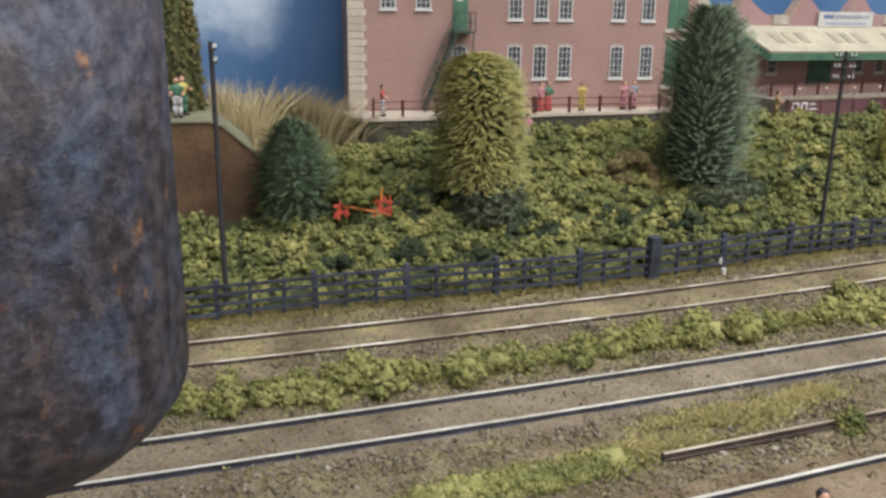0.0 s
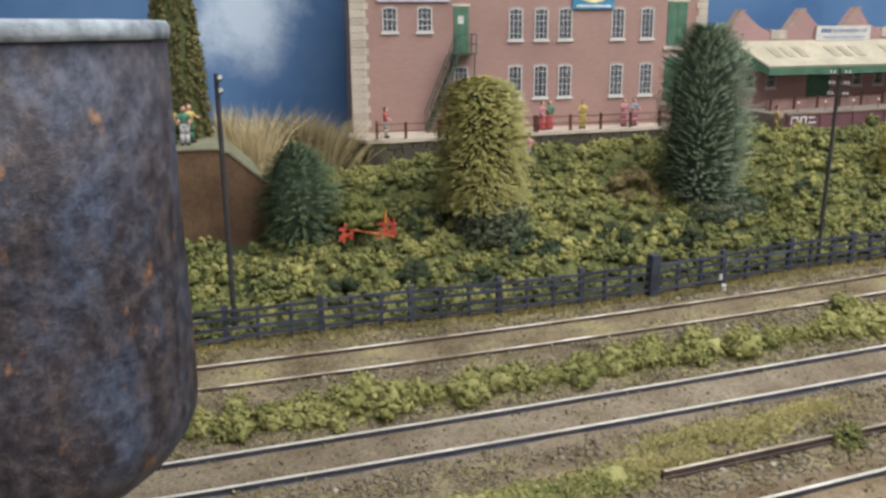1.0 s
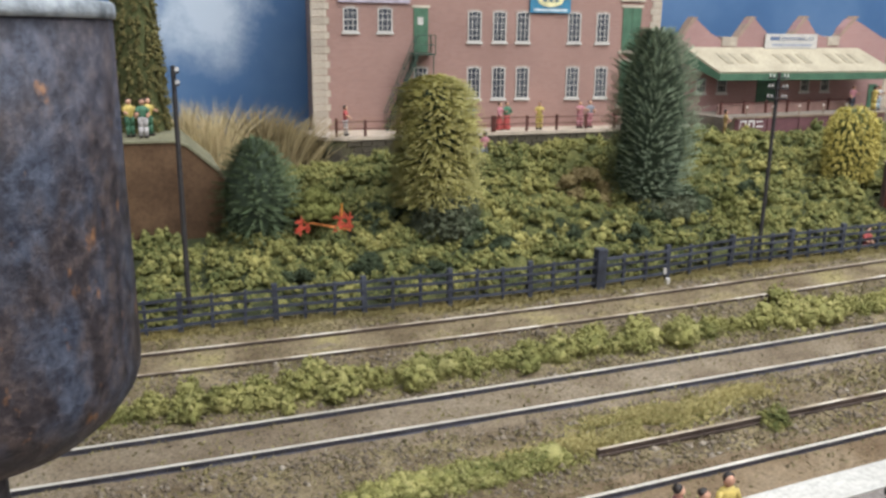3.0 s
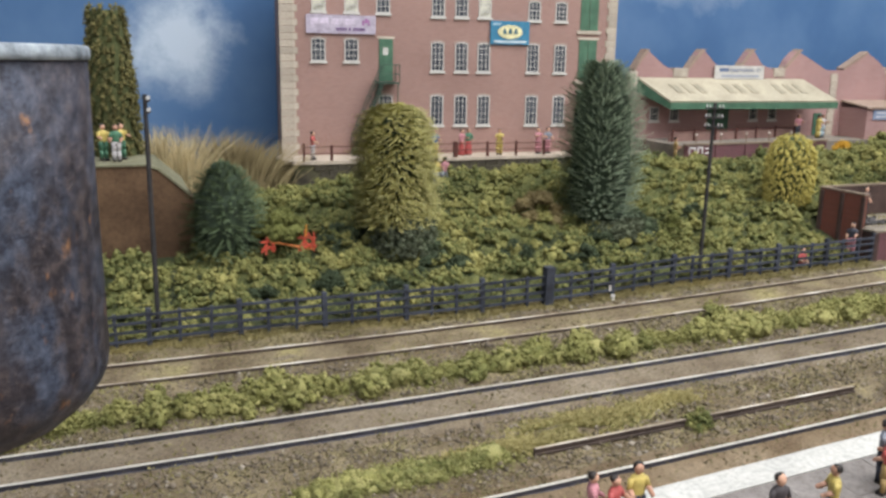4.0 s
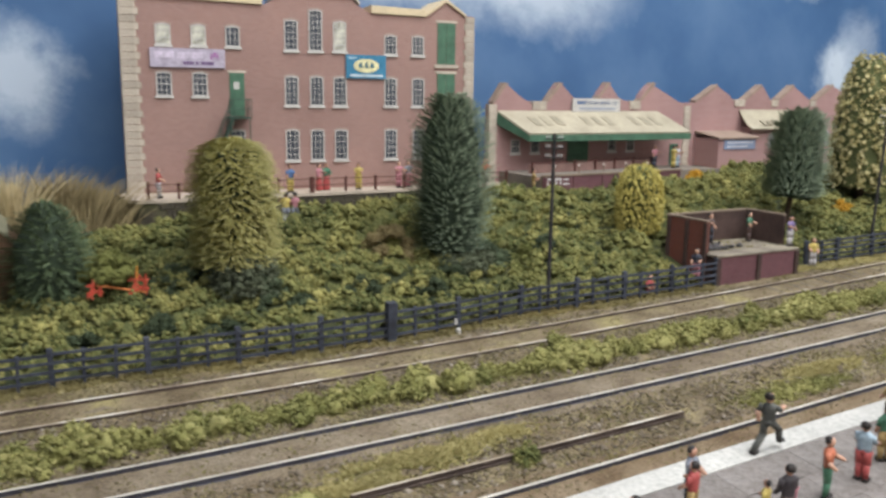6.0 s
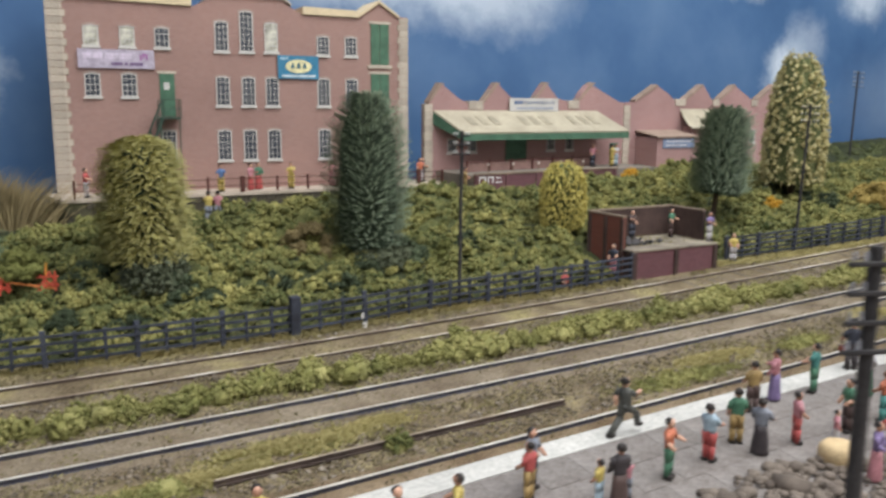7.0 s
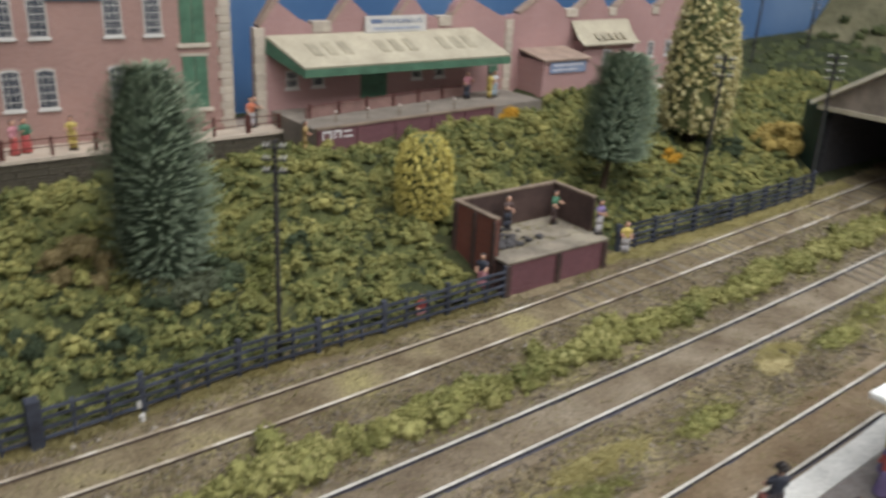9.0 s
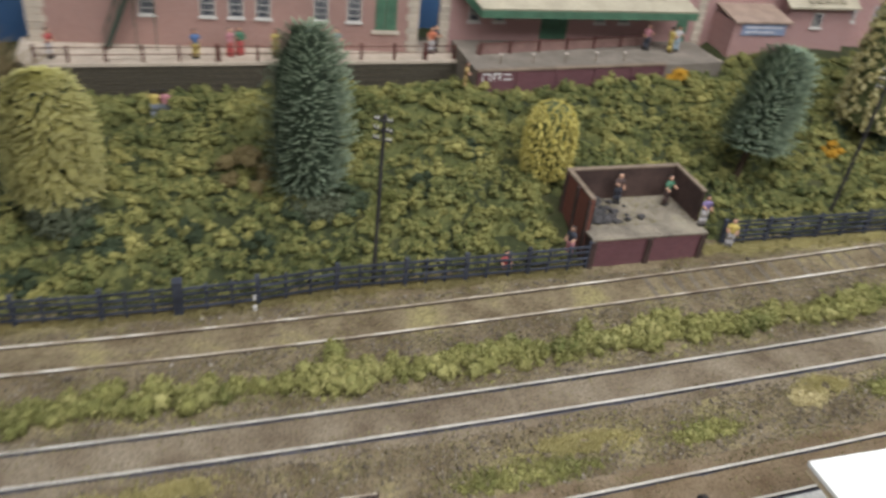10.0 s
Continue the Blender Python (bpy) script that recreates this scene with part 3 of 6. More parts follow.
def ground():
    xs, ys = np.arange(-400, 1171, 6.0), np.arange(-120, 681, 5.0)
    gx, gy = np.meshgrid(xs, ys, indexing="ij")
    gz = land(gx, gy)
    rough = np.array([noise.noise(Vector((x * 0.09, y * 0.09, 3.0))) + 0.5 * noise.noise(Vector((x * 0.3, y * 0.3, 9.0))) for x, y in zip(gx.ravel(), gy.ravel())]).reshape(gx.shape)
    calm = np.ones_like(gx)
    for k in range(3):
        d = np.abs(gy - (track_y(k, gx) - GAUGE / 2))
        calm = np.minimum(calm, 0.12 + smoothstep(9, 18, d))
    gz = gz + rough * 0.9 * np.minimum(calm, 1)
    n, m = gx.shape
    v = np.stack([gx, gy, gz], -1).reshape(-1, 3)
    i = np.arange(n * m).reshape(n, m)
    a, b, c, d = i[:-1, :-1].ravel(), i[1:, :-1].ravel(), i[1:, 1:].ravel(), i[:-1, 1:].ravel()
    me = heap("ground", v, np.concatenate([np.stack([a, b, c], -1), np.stack([a, c, d], -1)]), MOSS)
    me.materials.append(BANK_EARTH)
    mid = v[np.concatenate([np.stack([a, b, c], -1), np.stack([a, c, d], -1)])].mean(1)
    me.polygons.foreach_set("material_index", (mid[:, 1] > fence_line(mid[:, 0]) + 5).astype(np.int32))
    me.polygons.foreach_set("use_smooth", np.ones(len(mid), dtype=bool))
    tagged(new("ground", me), "brown-green model railway ground of earth, ballast and moss", "ground", "", "structure")


def backdrop():
    bm = box(bmesh.new(), -420, 1190, 668, 676, -30, 520)
    box(bm, 1186, 1194, 100, 668, -30, 520)
    box(bm, -428, -420, 100, 676, -30, 520)
    solid("backdrop", bm, SKY, "blue painted backscene board with soft white clouds", "backdrop", "structure")


hall()
baseboard()
ground()
backdrop()


# ---------------------------------------------------------------- tracks
def rail_run(parent, k, offset, x0, x1):
    """Foot and web in rust, head polished, following the curve of the track."""
    side, head = bmesh.new(), bmesh.new()
    for bm, prof in ((side, [(-1.15, -2.4), (1.15, -2.4), (1.1, -1.9), (0.4, -1.7), (0.4, -0.75), (0.62, -0.6), (0.62, -0.12), (-0.62, -0.12), (-0.62, -0.6), (-0.4, -0.75), (-0.4, -1.7), (-1.1, -1.9)]), (head, [(-0.62, -0.14), (0.62, -0.14), (0.54, 0.0), (-0.54, 0.0)])):
        before = None
        for x in np.arange(x0, x1 + 1, 15.0):
            y = float(track_y(k, x)) + offset
            z = plane(x, y) + TRACKS[k][3]
            ring = [bm.verts.new((x, y + a, z + b)) for a, b in prof]
            if before:
                for i in range(len(prof)):
                    j = (i + 1) % len(prof)
                    bm.faces.new((before[i], before[j], ring[j], ring[i]))
            else:
                bm.faces.new(ring)
            before = ring
        bm.faces.new(before[::-1])
    r = part("rail", side, RAIL_DARK if k else RAIL_SIDE, parent)
    part("rail_head", head, RAIL_TOP if k else RAIL_DULL, r, "polished steel running surface" if k else "dull rusty running surface")


def track(k, label):
    t = thing("railway_track", 0, 0, 0, label, "railway track", "tracks through the station")
    rail_run(t, k, 0.0, -390, 1150)
    rail_run(t, k, -GAUGE, -390, 1150)
    bed = bmesh.new()
    rows = []
    for x in np.arange(-390, 1151, 10.0):
        y = float(track_y(k, x)) - GAUGE / 2
        rough = [0.22 * noise.noise(Vector((x * 0.16, i * 1.7, k * 5.0))) for i in range(7)]
        rows.append([bed.verts.new((x, y + a, plane(x, y + a) + TRACKS[k][3] + b + q)) for (a, b), q in zip(((-20, -4.2), (-15.5, -2.6), (-11.0, -1.85), (0, -1.45), (11.0, -1.80), (15.5, -2.5), (20, -4.2)), rough)])
    for lo, hi in zip(rows, rows[1:]):
        for i in range(6):
            bed.faces.new((lo[i], hi[i], hi[i + 1], lo[i + 1]))
    part("ballast_bed", bed, MUD if k == 2 else BALLAST, t, "grey-brown dirty ballast", smooth=True)
    me = meshed("sleeper", box(bmesh.new(), -1.6, 1.6, -12.5, 12.5, -1.2, 0.0, 0.15), SLEEPER)
    for x in np.arange((420, 570, 640)[k], 800, 8.5):
        y = float(track_y(k, x)) - GAUGE / 2
        slope = math.degrees(math.atan(float(track_y(k, x + 1) - track_y(k, x - 1)) / 2))
        piece("sleeper", me, t, pose(x * MM, y * MM, (plane(x, y) + TRACKS[k][3] - 1.36 + random.uniform(-0.15, 0.1)) * MM, 4.9, 0, slope + random.uniform(-1.5, 1.5)))


track(0, "rusty single track beside the lineside fence")
track(1, "main line track with polished rail heads")
track(2, "platform track with polished rail heads")


def loose_rail():
    t = thing("loose_rail", 0, 0, 0, "rusty length of rail lying in the weeds", "rail")
    for a, b in ((122, 184), (187, 257)):
        bm = bmesh.new()
        for y0, y1, z0, z1 in ((-1.1, 1.1, -2.2, -1.6), (-0.4, 0.4, -1.6, -0.7), (-0.62, 0.62, -0.7, 0.0)):
            v = []
            for x in (a, b):
                v.append([bm.verts.new((x, 270 + q, plane(x, 270) + r + 0.3)) for q, r in ((y0, z0), (y1, z0), (y1, z1), (y0, z1))])
            bm.faces.new(v[0][::-1]), bm.faces.new(v[1])
            for i in range(4):
                bm.faces.new((v[0][i], v[0][(i + 1) % 4], v[1][(i + 1) % 4], v[1][i]))
        r = part("rail", bm, RAIL_SIDE, t)
        bm = bmesh.new()
        v = [[bm.verts.new((x, 270 + q, plane(x, 270) + s)) for q, s in ((-0.5, 0.302), (0.5, 0.302), (0.45, 0.38), (-0.45, 0.38))] for x in (a + 0.5, b - 0.5)]
        bm.faces.new(v[0][::-1]), bm.faces.new(v[1])
        for i in range(4):
            bm.faces.new((v[0][i], v[0][(i + 1) % 4], v[1][(i + 1) % 4], v[1][i]))
        part("rail_head", bm, RAIL_DULL, r, "dull worn running surface")


loose_rail()


# ---------------------------------------------------------------- brick warehouse
FA_TURN = -4.98
warehouse = thing("warehouse", 105.5, 610.5, 46.0, "three-storey pink brick warehouse in card with cream parapet", "building", rz=FA_TURN)


def warehouse_wall():
    z = lambda h: h - 46.0
    outline = [(0, 0), (241, 0), (241, z(172.5)), (233, z(172.8)), (219, z(182.0)), (204, z(171.5)), (202, z(170.5)), (163, z(171.0)), (153, z(176.5)), (149, z(180.0)), (103, z(180.0)), (98, z(177.5)), (88, z(172.8)), (12, z(174.5)), (0, z(177.0))]
    part("wall", slab_xz(bmesh.new(), outline, 0.0, 34.0), FACADE, warehouse)
    # cream parapet copings, each with an overhanging lip
    for a, b, za, zb in ((8, 88, 175.0, 173.2), (163, 203, 171.4, 170.9)):
        bm = slab_xz(bmesh.new(), [(a, z(za)), (b, z(zb)), (b, z(zb) + 4.6), (a, z(za) + 5.2)], -1.6, 35.0)
        part("parapet_coping", bm, ROOF_EDGE, warehouse, "warped cream card roof edge")
    bm = slab_xz(bmesh.new(), [(97, z(177.6)), (103, z(180.4)), (150, z(180.4)), (155, z(176.6)), (155, z(178.0)), (150.5, z(181.6)), (102.5, z(181.6)), (97, z(179.0))], -1.2, 34.5)
    part("parapet_coping", bm, QUOIN, warehouse)
    bm = slab_xz(bmesh.new(), [(203, z(170.5)), (219, z(181.5)), (234.5, z(172.0)), (234.5, z(173.6)), (219, z(183.8)), (203, z(172.6))], -1.6, 35.0)
    part("gable_coping", bm, ROOF_EDGE, warehouse)
    # balustrade with a little pediment above
    bm = bmesh.new()
    box(bm, 103.5, 149, -0.8, 1.4, z(181.6), z(182.6))
    box(bm, 103.5, 149, -0.8, 1.4, z(186.2), z(187.0))
    for u in np.arange(104, 149, 1.7):
        box(bm, u, u + 0.7, -0.3, 0.7, z(182.6), z(186.2))
    part("balustrade", bm, QUOIN, warehouse, "weathered grey stone balustrade")
    part("pediment", slab_xz(bmesh.new(), [(116, z(187.0)), (134.5, z(187.0)), (125.3, z(193.0))], 0.0, 6.0), FACADE, warehouse)
    part("pediment_coping", slab_xz(bmesh.new(), [(114.6, z(187.0)), (116.6, z(187.0)), (125.3, z(192.8)), (134, z(187.0)), (136, z(187.0)), (125.3, z(194.2))], -0.8, 7.0), SLATE, warehouse)
    part("flagpole", rod(bmesh.new(), (101, 5, z(177)), (101, 5, z(215)), 0.55, 0.4), BLACK_PAINT, warehouse, "thin black mast")
    # quoins at both corners, stone by stone
    long_me = meshed("quoin_stone", box(bmesh.new(), -0.7, 11.0, -0.7, 3.0, 0.12, 4.35, 0.18), QUOIN)
    short_me = meshed("quoin_stone", box(bmesh.new(), -0.7, 9.4, -0.7, 3.0, 0.12, 4.35, 0.18), QUOIN)
    for i in range(29):
        piece("quoin_stone", (long_me, short_me)[i % 2], warehouse, pose(0, 0, i * 4.5 * MM))
    right_long = meshed("quoin_stone", box(bmesh.new(), -7.6, 0.7, -0.7, 3.0, 0.12, 4.35, 0.18), QUOIN)
    right_short = meshed("quoin_stone", box(bmesh.new(), -6.3, 0.7, -0.7, 3.0, 0.12, 4.35, 0.18), QUOIN)
    for i in range(28):
        piece("quoin_stone", (right_long, right_short)[i % 2], warehouse, pose(0.241, 0, i * 4.5 * MM))


def sash_window(parent, u, top, w, h, cols=3, rows=4, bright=False, arch=1.1, bars=0.32):
    """A white sash with an arched head, its glazing bars, dark panes and a sill."""
    win = new("window")
    win.parent = parent
    win.matrix_basis = pose(u * MM, 0, (top - h) * MM)
    head = lambda x: h - arch * (2 * x / w - 1) ** 2
    n = 8
    f = bmesh.new()
    t = 0.75
    box(f, 0, t, -0.55, 0.3, 0, head(0.0))
    box(f, w - t, w, -0.55, 0.3, 0, head(w))
    arc = [w * i / n for i in range(n + 1)]
    slab_xz(f, [(a, head(a) - t) for a in arc] + [(a, head(a)) for a in arc[::-1]], -0.56, 0.3)
    box(f, t, w - t, -0.5, 0.3, 0, t)
    part("window_frame", f, WHITE_TRIM, win)
    g = bmesh.new()
    for c in range(1, cols):
        x = w * c / cols
        box(g, x - bars / 2, x + bars / 2, -0.4, 0.2, t, head(x) - t)
    for r in range(1, rows):
        zz = h * r / rows
        k = bars * (1.5 if r * 2 == rows else 1.0)
        box(g, t, w - t, -0.38, 0.2, zz - k / 2, zz + k / 2)
    part("glazing_grid", g, WHITE_TRIM, win)
    p = bmesh.new()
    slab_xz(p, [(0.3, 0.3), (w - 0.3, 0.3)] + [(w - 0.3 - (w - 0.6) * i / n, head(w - 0.3 - (w - 0.6) * i / n) - 0.2) for i in range(n + 1)], -0.12, 0.4)
    # bright panes carry a painted reflection, the rest are plain dark
    part("pane", p, GLARE_PANE if bright else PANE, win, "glazing with the hall lights' reflection painted in pale patches" if bright else "")
    part("window_sill", box(bmesh.new(), -0.9, w + 0.9, -1.2, 0.3, -1.5, -0.1, 0.12), WHITE_TRIM, win)
    l = bmesh.new()
    over = [(-0.9 + (w + 1.8) * i / n, h + 0.15 - arch * (2 * min(max(-0.9 + (w + 1.8) * i / n, 0), w) / w - 1) ** 2) for i in range(n + 1)]
    slab_xz(l, over + [(a, b + 1.1) for a, b in over[::-1]], -0.25, 0.3)
    part("lintel", l, LINTEL, win, "worn brick arch")
    return win


def warehouse_openings():
    s = 46.0
    for u, bright in ((20.5, True), (42.2, True), (63.7, False)):
        sash_window(warehouse, u, 158.8 - s, 9.4, 13.2, 3, 3, bright)
    sash_window(warehouse, 102.2, 164.5 - s, 9.2, 20.0, 3, 5)
    sash_window(warehouse, 118.8, 171.8 - s, 9.4, 27.2, 3, 7)
    sash_window(warehouse, 135.8, 164.8 - s, 9.2, 20.0, 3, 5, True)
    for u in (172.6, 193.1):
        sash_window(warehouse, u, 157.2 - s, 9.2, 13.4, 3, 4)
    for u in (19.8, 42.0):
        sash_window(warehouse, u, 128.9 - s, 9.6, 15.2, 3, 4)
    for u in (101.9, 119.2, 135.6, 172.5, 193.4):
        sash_window(warehouse, u, 127.9 - s, 9.4, 19.8, 3, 5)
    for u in (65.5, 101.9, 119.3, 136.2, 172.7, 194.0):
        sash_window(warehouse, u, 92.0 - s, 9.4, 21.0, 3, 5)
    # loading doors at the end bay
    for z0, h in ((138.0 - s, 29.0), (103.0 - s, 28.5), (66.0 - s, 29.5)):
        d = new("loading_door")
        d.parent = warehouse
        d.matrix_basis = pose(0.2127, 0, z0 * MM)
        part("door_leaf", box(bmesh.new(), 0.0, 6.8, -0.5, 0.4, 0, h, 0.1), GREEN_PAINT, d)
        part("door_leaf", box(bmesh.new(), 7.1, 14.0, -0.5, 0.4, 0, h, 0.1), GREEN_PAINT, d)
        part("door_sill", box(bmesh.new(), -2.2, 16.2, -1.3, 0.4, -2.6, -0.2, 0.15), QUOIN, d)
        part("door_lintel", box(bmesh.new(), -1.4, 15.4, -0.5, 0.4, h + 0.1, h + 1.8, 0.1), QUOIN, d)
    # first-floor door and the fire stair
    d = new("fire_door")
    d.parent = warehouse
    d.matrix_basis = pose(0.0655, 0, (101.0 - s) * MM)
    part("door_leaf", box(bmesh.new(), 0, 9.6, -0.6, 0.4, 0, 28.0, 0.1), GREEN_PAINT, d)
    part("notice", box(bmesh.new(), 2.6, 6.2, -0.85, -0.55, 17.5, 22.2), WHITE_TRIM, d, "small white notice")
    part("door_lintel", box(bmesh.new(), -1.2, 10.8, -0.5, 0.4, 28.1, 29.6), QUOIN, d)


def fire_stair():
    z0, z1 = 52.0, 100.0
    stair = thing("fire_stair", 105.5, 610.5, 46.0, "dark green iron fire stair on the warehouse front", "stair", rz=FA_TURN)
    part("landing", box(bmesh.new(), 63, 77, -13, -0.6, z1 - 46.4, z1 - 45.4), DARK_IRON, stair)
    lower, upper = Vector((45, -8, z0 - 46.0)), Vector((66, -8, z1 - 46.0))
    for y in (-12, -4):
        bm = bmesh.new()
        slab_xz(bm, [(lower.x, lower.z), (lower.x + 1.3, lower.z), (upper.x + 0.5, upper.z), (upper.x - 0.8, upper.z)], y - 0.35, y + 0.35)
        part("stringer", bm, DARK_IRON, stair)
        bm = bmesh.new()
        rod(bm, (lower.x, y, lower.z + 11), (upper.x, y, upper.z + 12), 0.35, sides=5)
        for i in range(6):
            q = lower.lerp(upper, i / 5)
            rod(bm, (q.x + 0.5, y, q.z), (q.x + 0.5, y, q.z + 11.2), 0.25, sides=5)
        part("handrail", bm, DARK_IRON, stair)
    me = meshed("tread", box(bmesh.new(), -1.6, 1.6, -4, 4, -0.15, 0.15), DARK_IRON)
    for i in range(17):
        q = lower.lerp(upper, (i + 0.5) / 17)
        piece("tread", me, stair, pose((q.x + 1) * MM, -0.008, q.z * MM))
    for x, y in ((63, -13), (77, -13), (77, -1)):
        part("guard_post", rod(bmesh.new(), (x, y, z1 - 46), (x, y, z1 - 34), 0.35, sides=5), DARK_IRON, stair)
    for h in (-40, -34):
        part("guard_rail", rod(bmesh.new(), (66, -13, z1 + h), (77, -13, z1 + h), 0.35, sides=5), DARK_IRON, stair)
        part("guard_rail", rod(bmesh.new(), (77, -13, z1 + h), (77, -1, z1 + h), 0.35, sides=5), DARK_IRON, stair)
    for x in (64, 76):
        part("prop", rod(bmesh.new(), (x, -12.5, z0 - 46), (x, -12.5, z1 - 46), 0.4, sides=6), DARK_IRON, stair)


def wall_signs():
    lilac, blue = paint(0.42, 0.365, 0.44, 0.6), paint(0.045, 0.19, 0.31, 0.6)
    sgn = thing("wall_sign", 105.5, 610.5, 46.0, "lilac banner sign on the warehouse front", "sign", rz=FA_TURN)
    part("board", box(bmesh.new(), 16.7, 63.0, -1.6, -0.6, 85.6, 97.6, 0.1), lilac, sgn)
    for u, w in ((36.5, 7.0), (44.5, 2.0), (47.6, 8.4)):
        part("lettering_bar", box(bmesh.new(), u, u + w, -1.75, -1.6, 87.6, 89.5), paint(0.16, 0.10, 0.20, 0.6), sgn)
    for u, v, w, h in ((54.0, 91.0, 1.2, 3.6), (55.8, 92.6, 1.6, 3.0), (57.8, 91.2, 1.0, 3.8)):
        part("emblem", box(bmesh.new(), u, u + w, -1.75, -1.6, v, v + h), paint(0.30, 0.10, 0.28, 0.6), sgn)
    for u, w in ((19.5, 12.0), (33.0, 16.0)):
        part("lettering_bar", box(bmesh.new(), u, u + w, -1.75, -1.6, 91.6, 95.4), paint(0.58, 0.50, 0.60, 0.6), sgn)
    sgn = thing("wall_sign", 105.5, 610.5, 46.0, "blue hoarding with a cream oval on the warehouse front", "sign", rz=FA_TURN)
    part("board", box(bmesh.new(), 144.3, 173.4, -1.6, -0.6, 81.0, 97.0, 0.1), blue, sgn)
    bm = bmesh.new()
    bmesh.ops.create_circle(bm, cap_ends=True, radius=1.0, segments=24, matrix=Matrix.Translation((158.9, -1.9, 89.6)) @ Matrix.Rotation(radians(90), 4, "X") @ Matrix.Diagonal((9.2, 4.7, 1, 1)))
    got = bmesh.ops.extrude_face_region(bm, geom=bm.faces[:])
    bmesh.ops.translate(bm, vec=(0, 0.28, 0), verts=[q for q in got["geom"] if isinstance(q, bmesh.types.BMVert)])
    part("oval", bm, paint(0.72, 0.66, 0.38, 0.6), sgn)
    for u, w in ((153.2, 3.0), (157.4, 3.0), (161.6, 3.0)):
        part("emblem", slab_xz(bmesh.new(), [(u, 88.2), (u + w, 88.2), (u + w * 0.7, 92.0), (u + w * 0.3, 92.0)], -2.1, -1.92), paint(0.05, 0.12, 0.16, 0.6), sgn)
    part("lettering_bar", box(bmesh.new(), 147.0, 171.0, -1.75, -1.6, 82.2, 83.8), paint(0.50, 0.58, 0.62, 0.6), sgn)
    part("lettering_bar", box(bmesh.new(), 146.0, 152.0, -1.75, -1.6, 94.0, 95.6), paint(0.30, 0.45, 0.55, 0.6), sgn)


warehouse_wall()
warehouse_openings()
fire_stair()
wall_signs()


# ---------------------------------------------------------------- factory with saw-tooth roof
def factory():
    b = thing("factory", 362, 591, 40, "low pink brick factory with a saw-tooth roofline", "building", rz=-0.8)
    z = lambda h: h - 40.0
    teeth = [(0, 0), (198, 0), (198, z(112))]
    top = [(194, z(112)), (186, z(113)), (160, z(125)), (153, z(127)), (146, z(120)), (142, z(112)), (135, z(111.5)), (121, z(116)), (112, z(126)), (107, z(126)), (101, z(118)), (97, z(111)), (86, z(111)), (76, z(116)), (65, z(125.5)), (60, z(125)), (54, z(117)), (50, z(110.5)), (38, z(110.5)), (28, z(115)), (15, z(124.5)), (11, z(124)), (5, z(116)), (3, z(110)), (0, z(110))]
    part("wall", slab_xz(bmesh.new(), teeth + top, 0, 7), FACTORY, b)
    for u0, u1, h in ((38, 50, 110.6), (86, 97, 111.1), (133, 143, 111.6)):
        part("parapet_block", box(bmesh.new(), u0 - 0.5, u1 + 0.5, -0.8, 6.6, z(h) - 4.5, z(h) + 2.2, 0.2), QUOIN, b)
    for xa, za, xb, zb in ((12, 125, 3, 110.5), (62, 126, 51, 111), (109, 127, 98, 111.5), (156, 127.6, 143, 112.5)):
        part("roof_slope", slab_xz(bmesh.new(), [(xa + 2.5, z(za)), (xb, z(zb)), (xb - 1.0, z(zb) + 1.2), (xa, z(za) + 1.4), (xa + 4.5, z(za) + 0.8)], -0.5, 7), TOOTH_SLOPE, b)
    me = meshed("quoin_stone", box(bmesh.new(), -1.0, 6.0, -0.9, 3, 0.1, 5.3, 0.2), QUOIN)
    for i in range(13):
        piece("quoin_stone", me, b, pose(0.0 if i % 2 else -0.0004, 0, i * 5.4 * MM))
        piece("quoin_stone", me, b, pose(0.193 if i % 2 else 0.1925, 0, i * 5.4 * MM))
    # canopy over the dock: cream sheet, green fascia, roof lights
    slope = math.atan2(16.5, 22.0)
    roof = bmesh.new()
    v = [roof.verts.new(q) for q in ((6, -0.3, z(104.3)), (162, -0.3, z(104.3)), (178, -24, z(88.0)), (20, -24, z(88.0)))]
    w = [roof.verts.new((q.co.x, q.co.y - 0.5, q.co.z + 1.2)) for q in v]
    roof.faces.new(v[::-1]), roof.faces.new(w)
    for i in range(4):
        roof.faces.new((v[i], v[(i + 1) % 4], w[(i + 1) % 4], w[i]))
    canopy = part("canopy_roof", roof, CREAM_ROOF, b, "sloping cream card canopy roof")
    for base in (26, 74, 122):
        for k in range(3):
            u = base + k * 10.5
            bm = bmesh.new()
            q = [Vector((u + s + t * 8.0, -0.8 - t * 24 * 1.0, z(105.6) - t * 16.4)) for s, t in ((0, 0.28), (5.6, 0.28), (5.6, 0.66), (0, 0.66))]
            lo = [bm.verts.new(p + Vector((0, 0, -0.2))) for p in q]
            hi = [bm.verts.new(p + Vector((0, -0.15, 0.25))) for p in q]
            bm.faces.new(lo[::-1]), bm.faces.new(hi)
            for i in range(4):
                bm.faces.new((lo[i], lo[(i + 1) % 4], hi[(i + 1) % 4], hi[i]))
            part("roof_light", bm, SKYLIGHT, canopy)
    part("fascia", box(bmesh.new(), 20, 178, -24.6, -23.6, z(83.2), z(88.0)), GREEN_PAINT, b, "green painted fascia board")
    side = bmesh.new()
    a = [side.verts.new(q) for q in ((6, -0.4, z(103.8)), (20, -24, z(87.6)), (20, -24, z(83.2)), (6, -0.4, z(95.0)))]
    c = [side.verts.new((q.co.x + 0.8, q.co.y, q.co.z)) for q in a]
    side.faces.new(a), side.faces.new(c[::-1])
    for i in range(4):
        side.faces.new((a[i], c[i], c[(i + 1) % 4], a[(i + 1) % 4]))
    part("canopy_end", side, GREEN_PAINT, b)
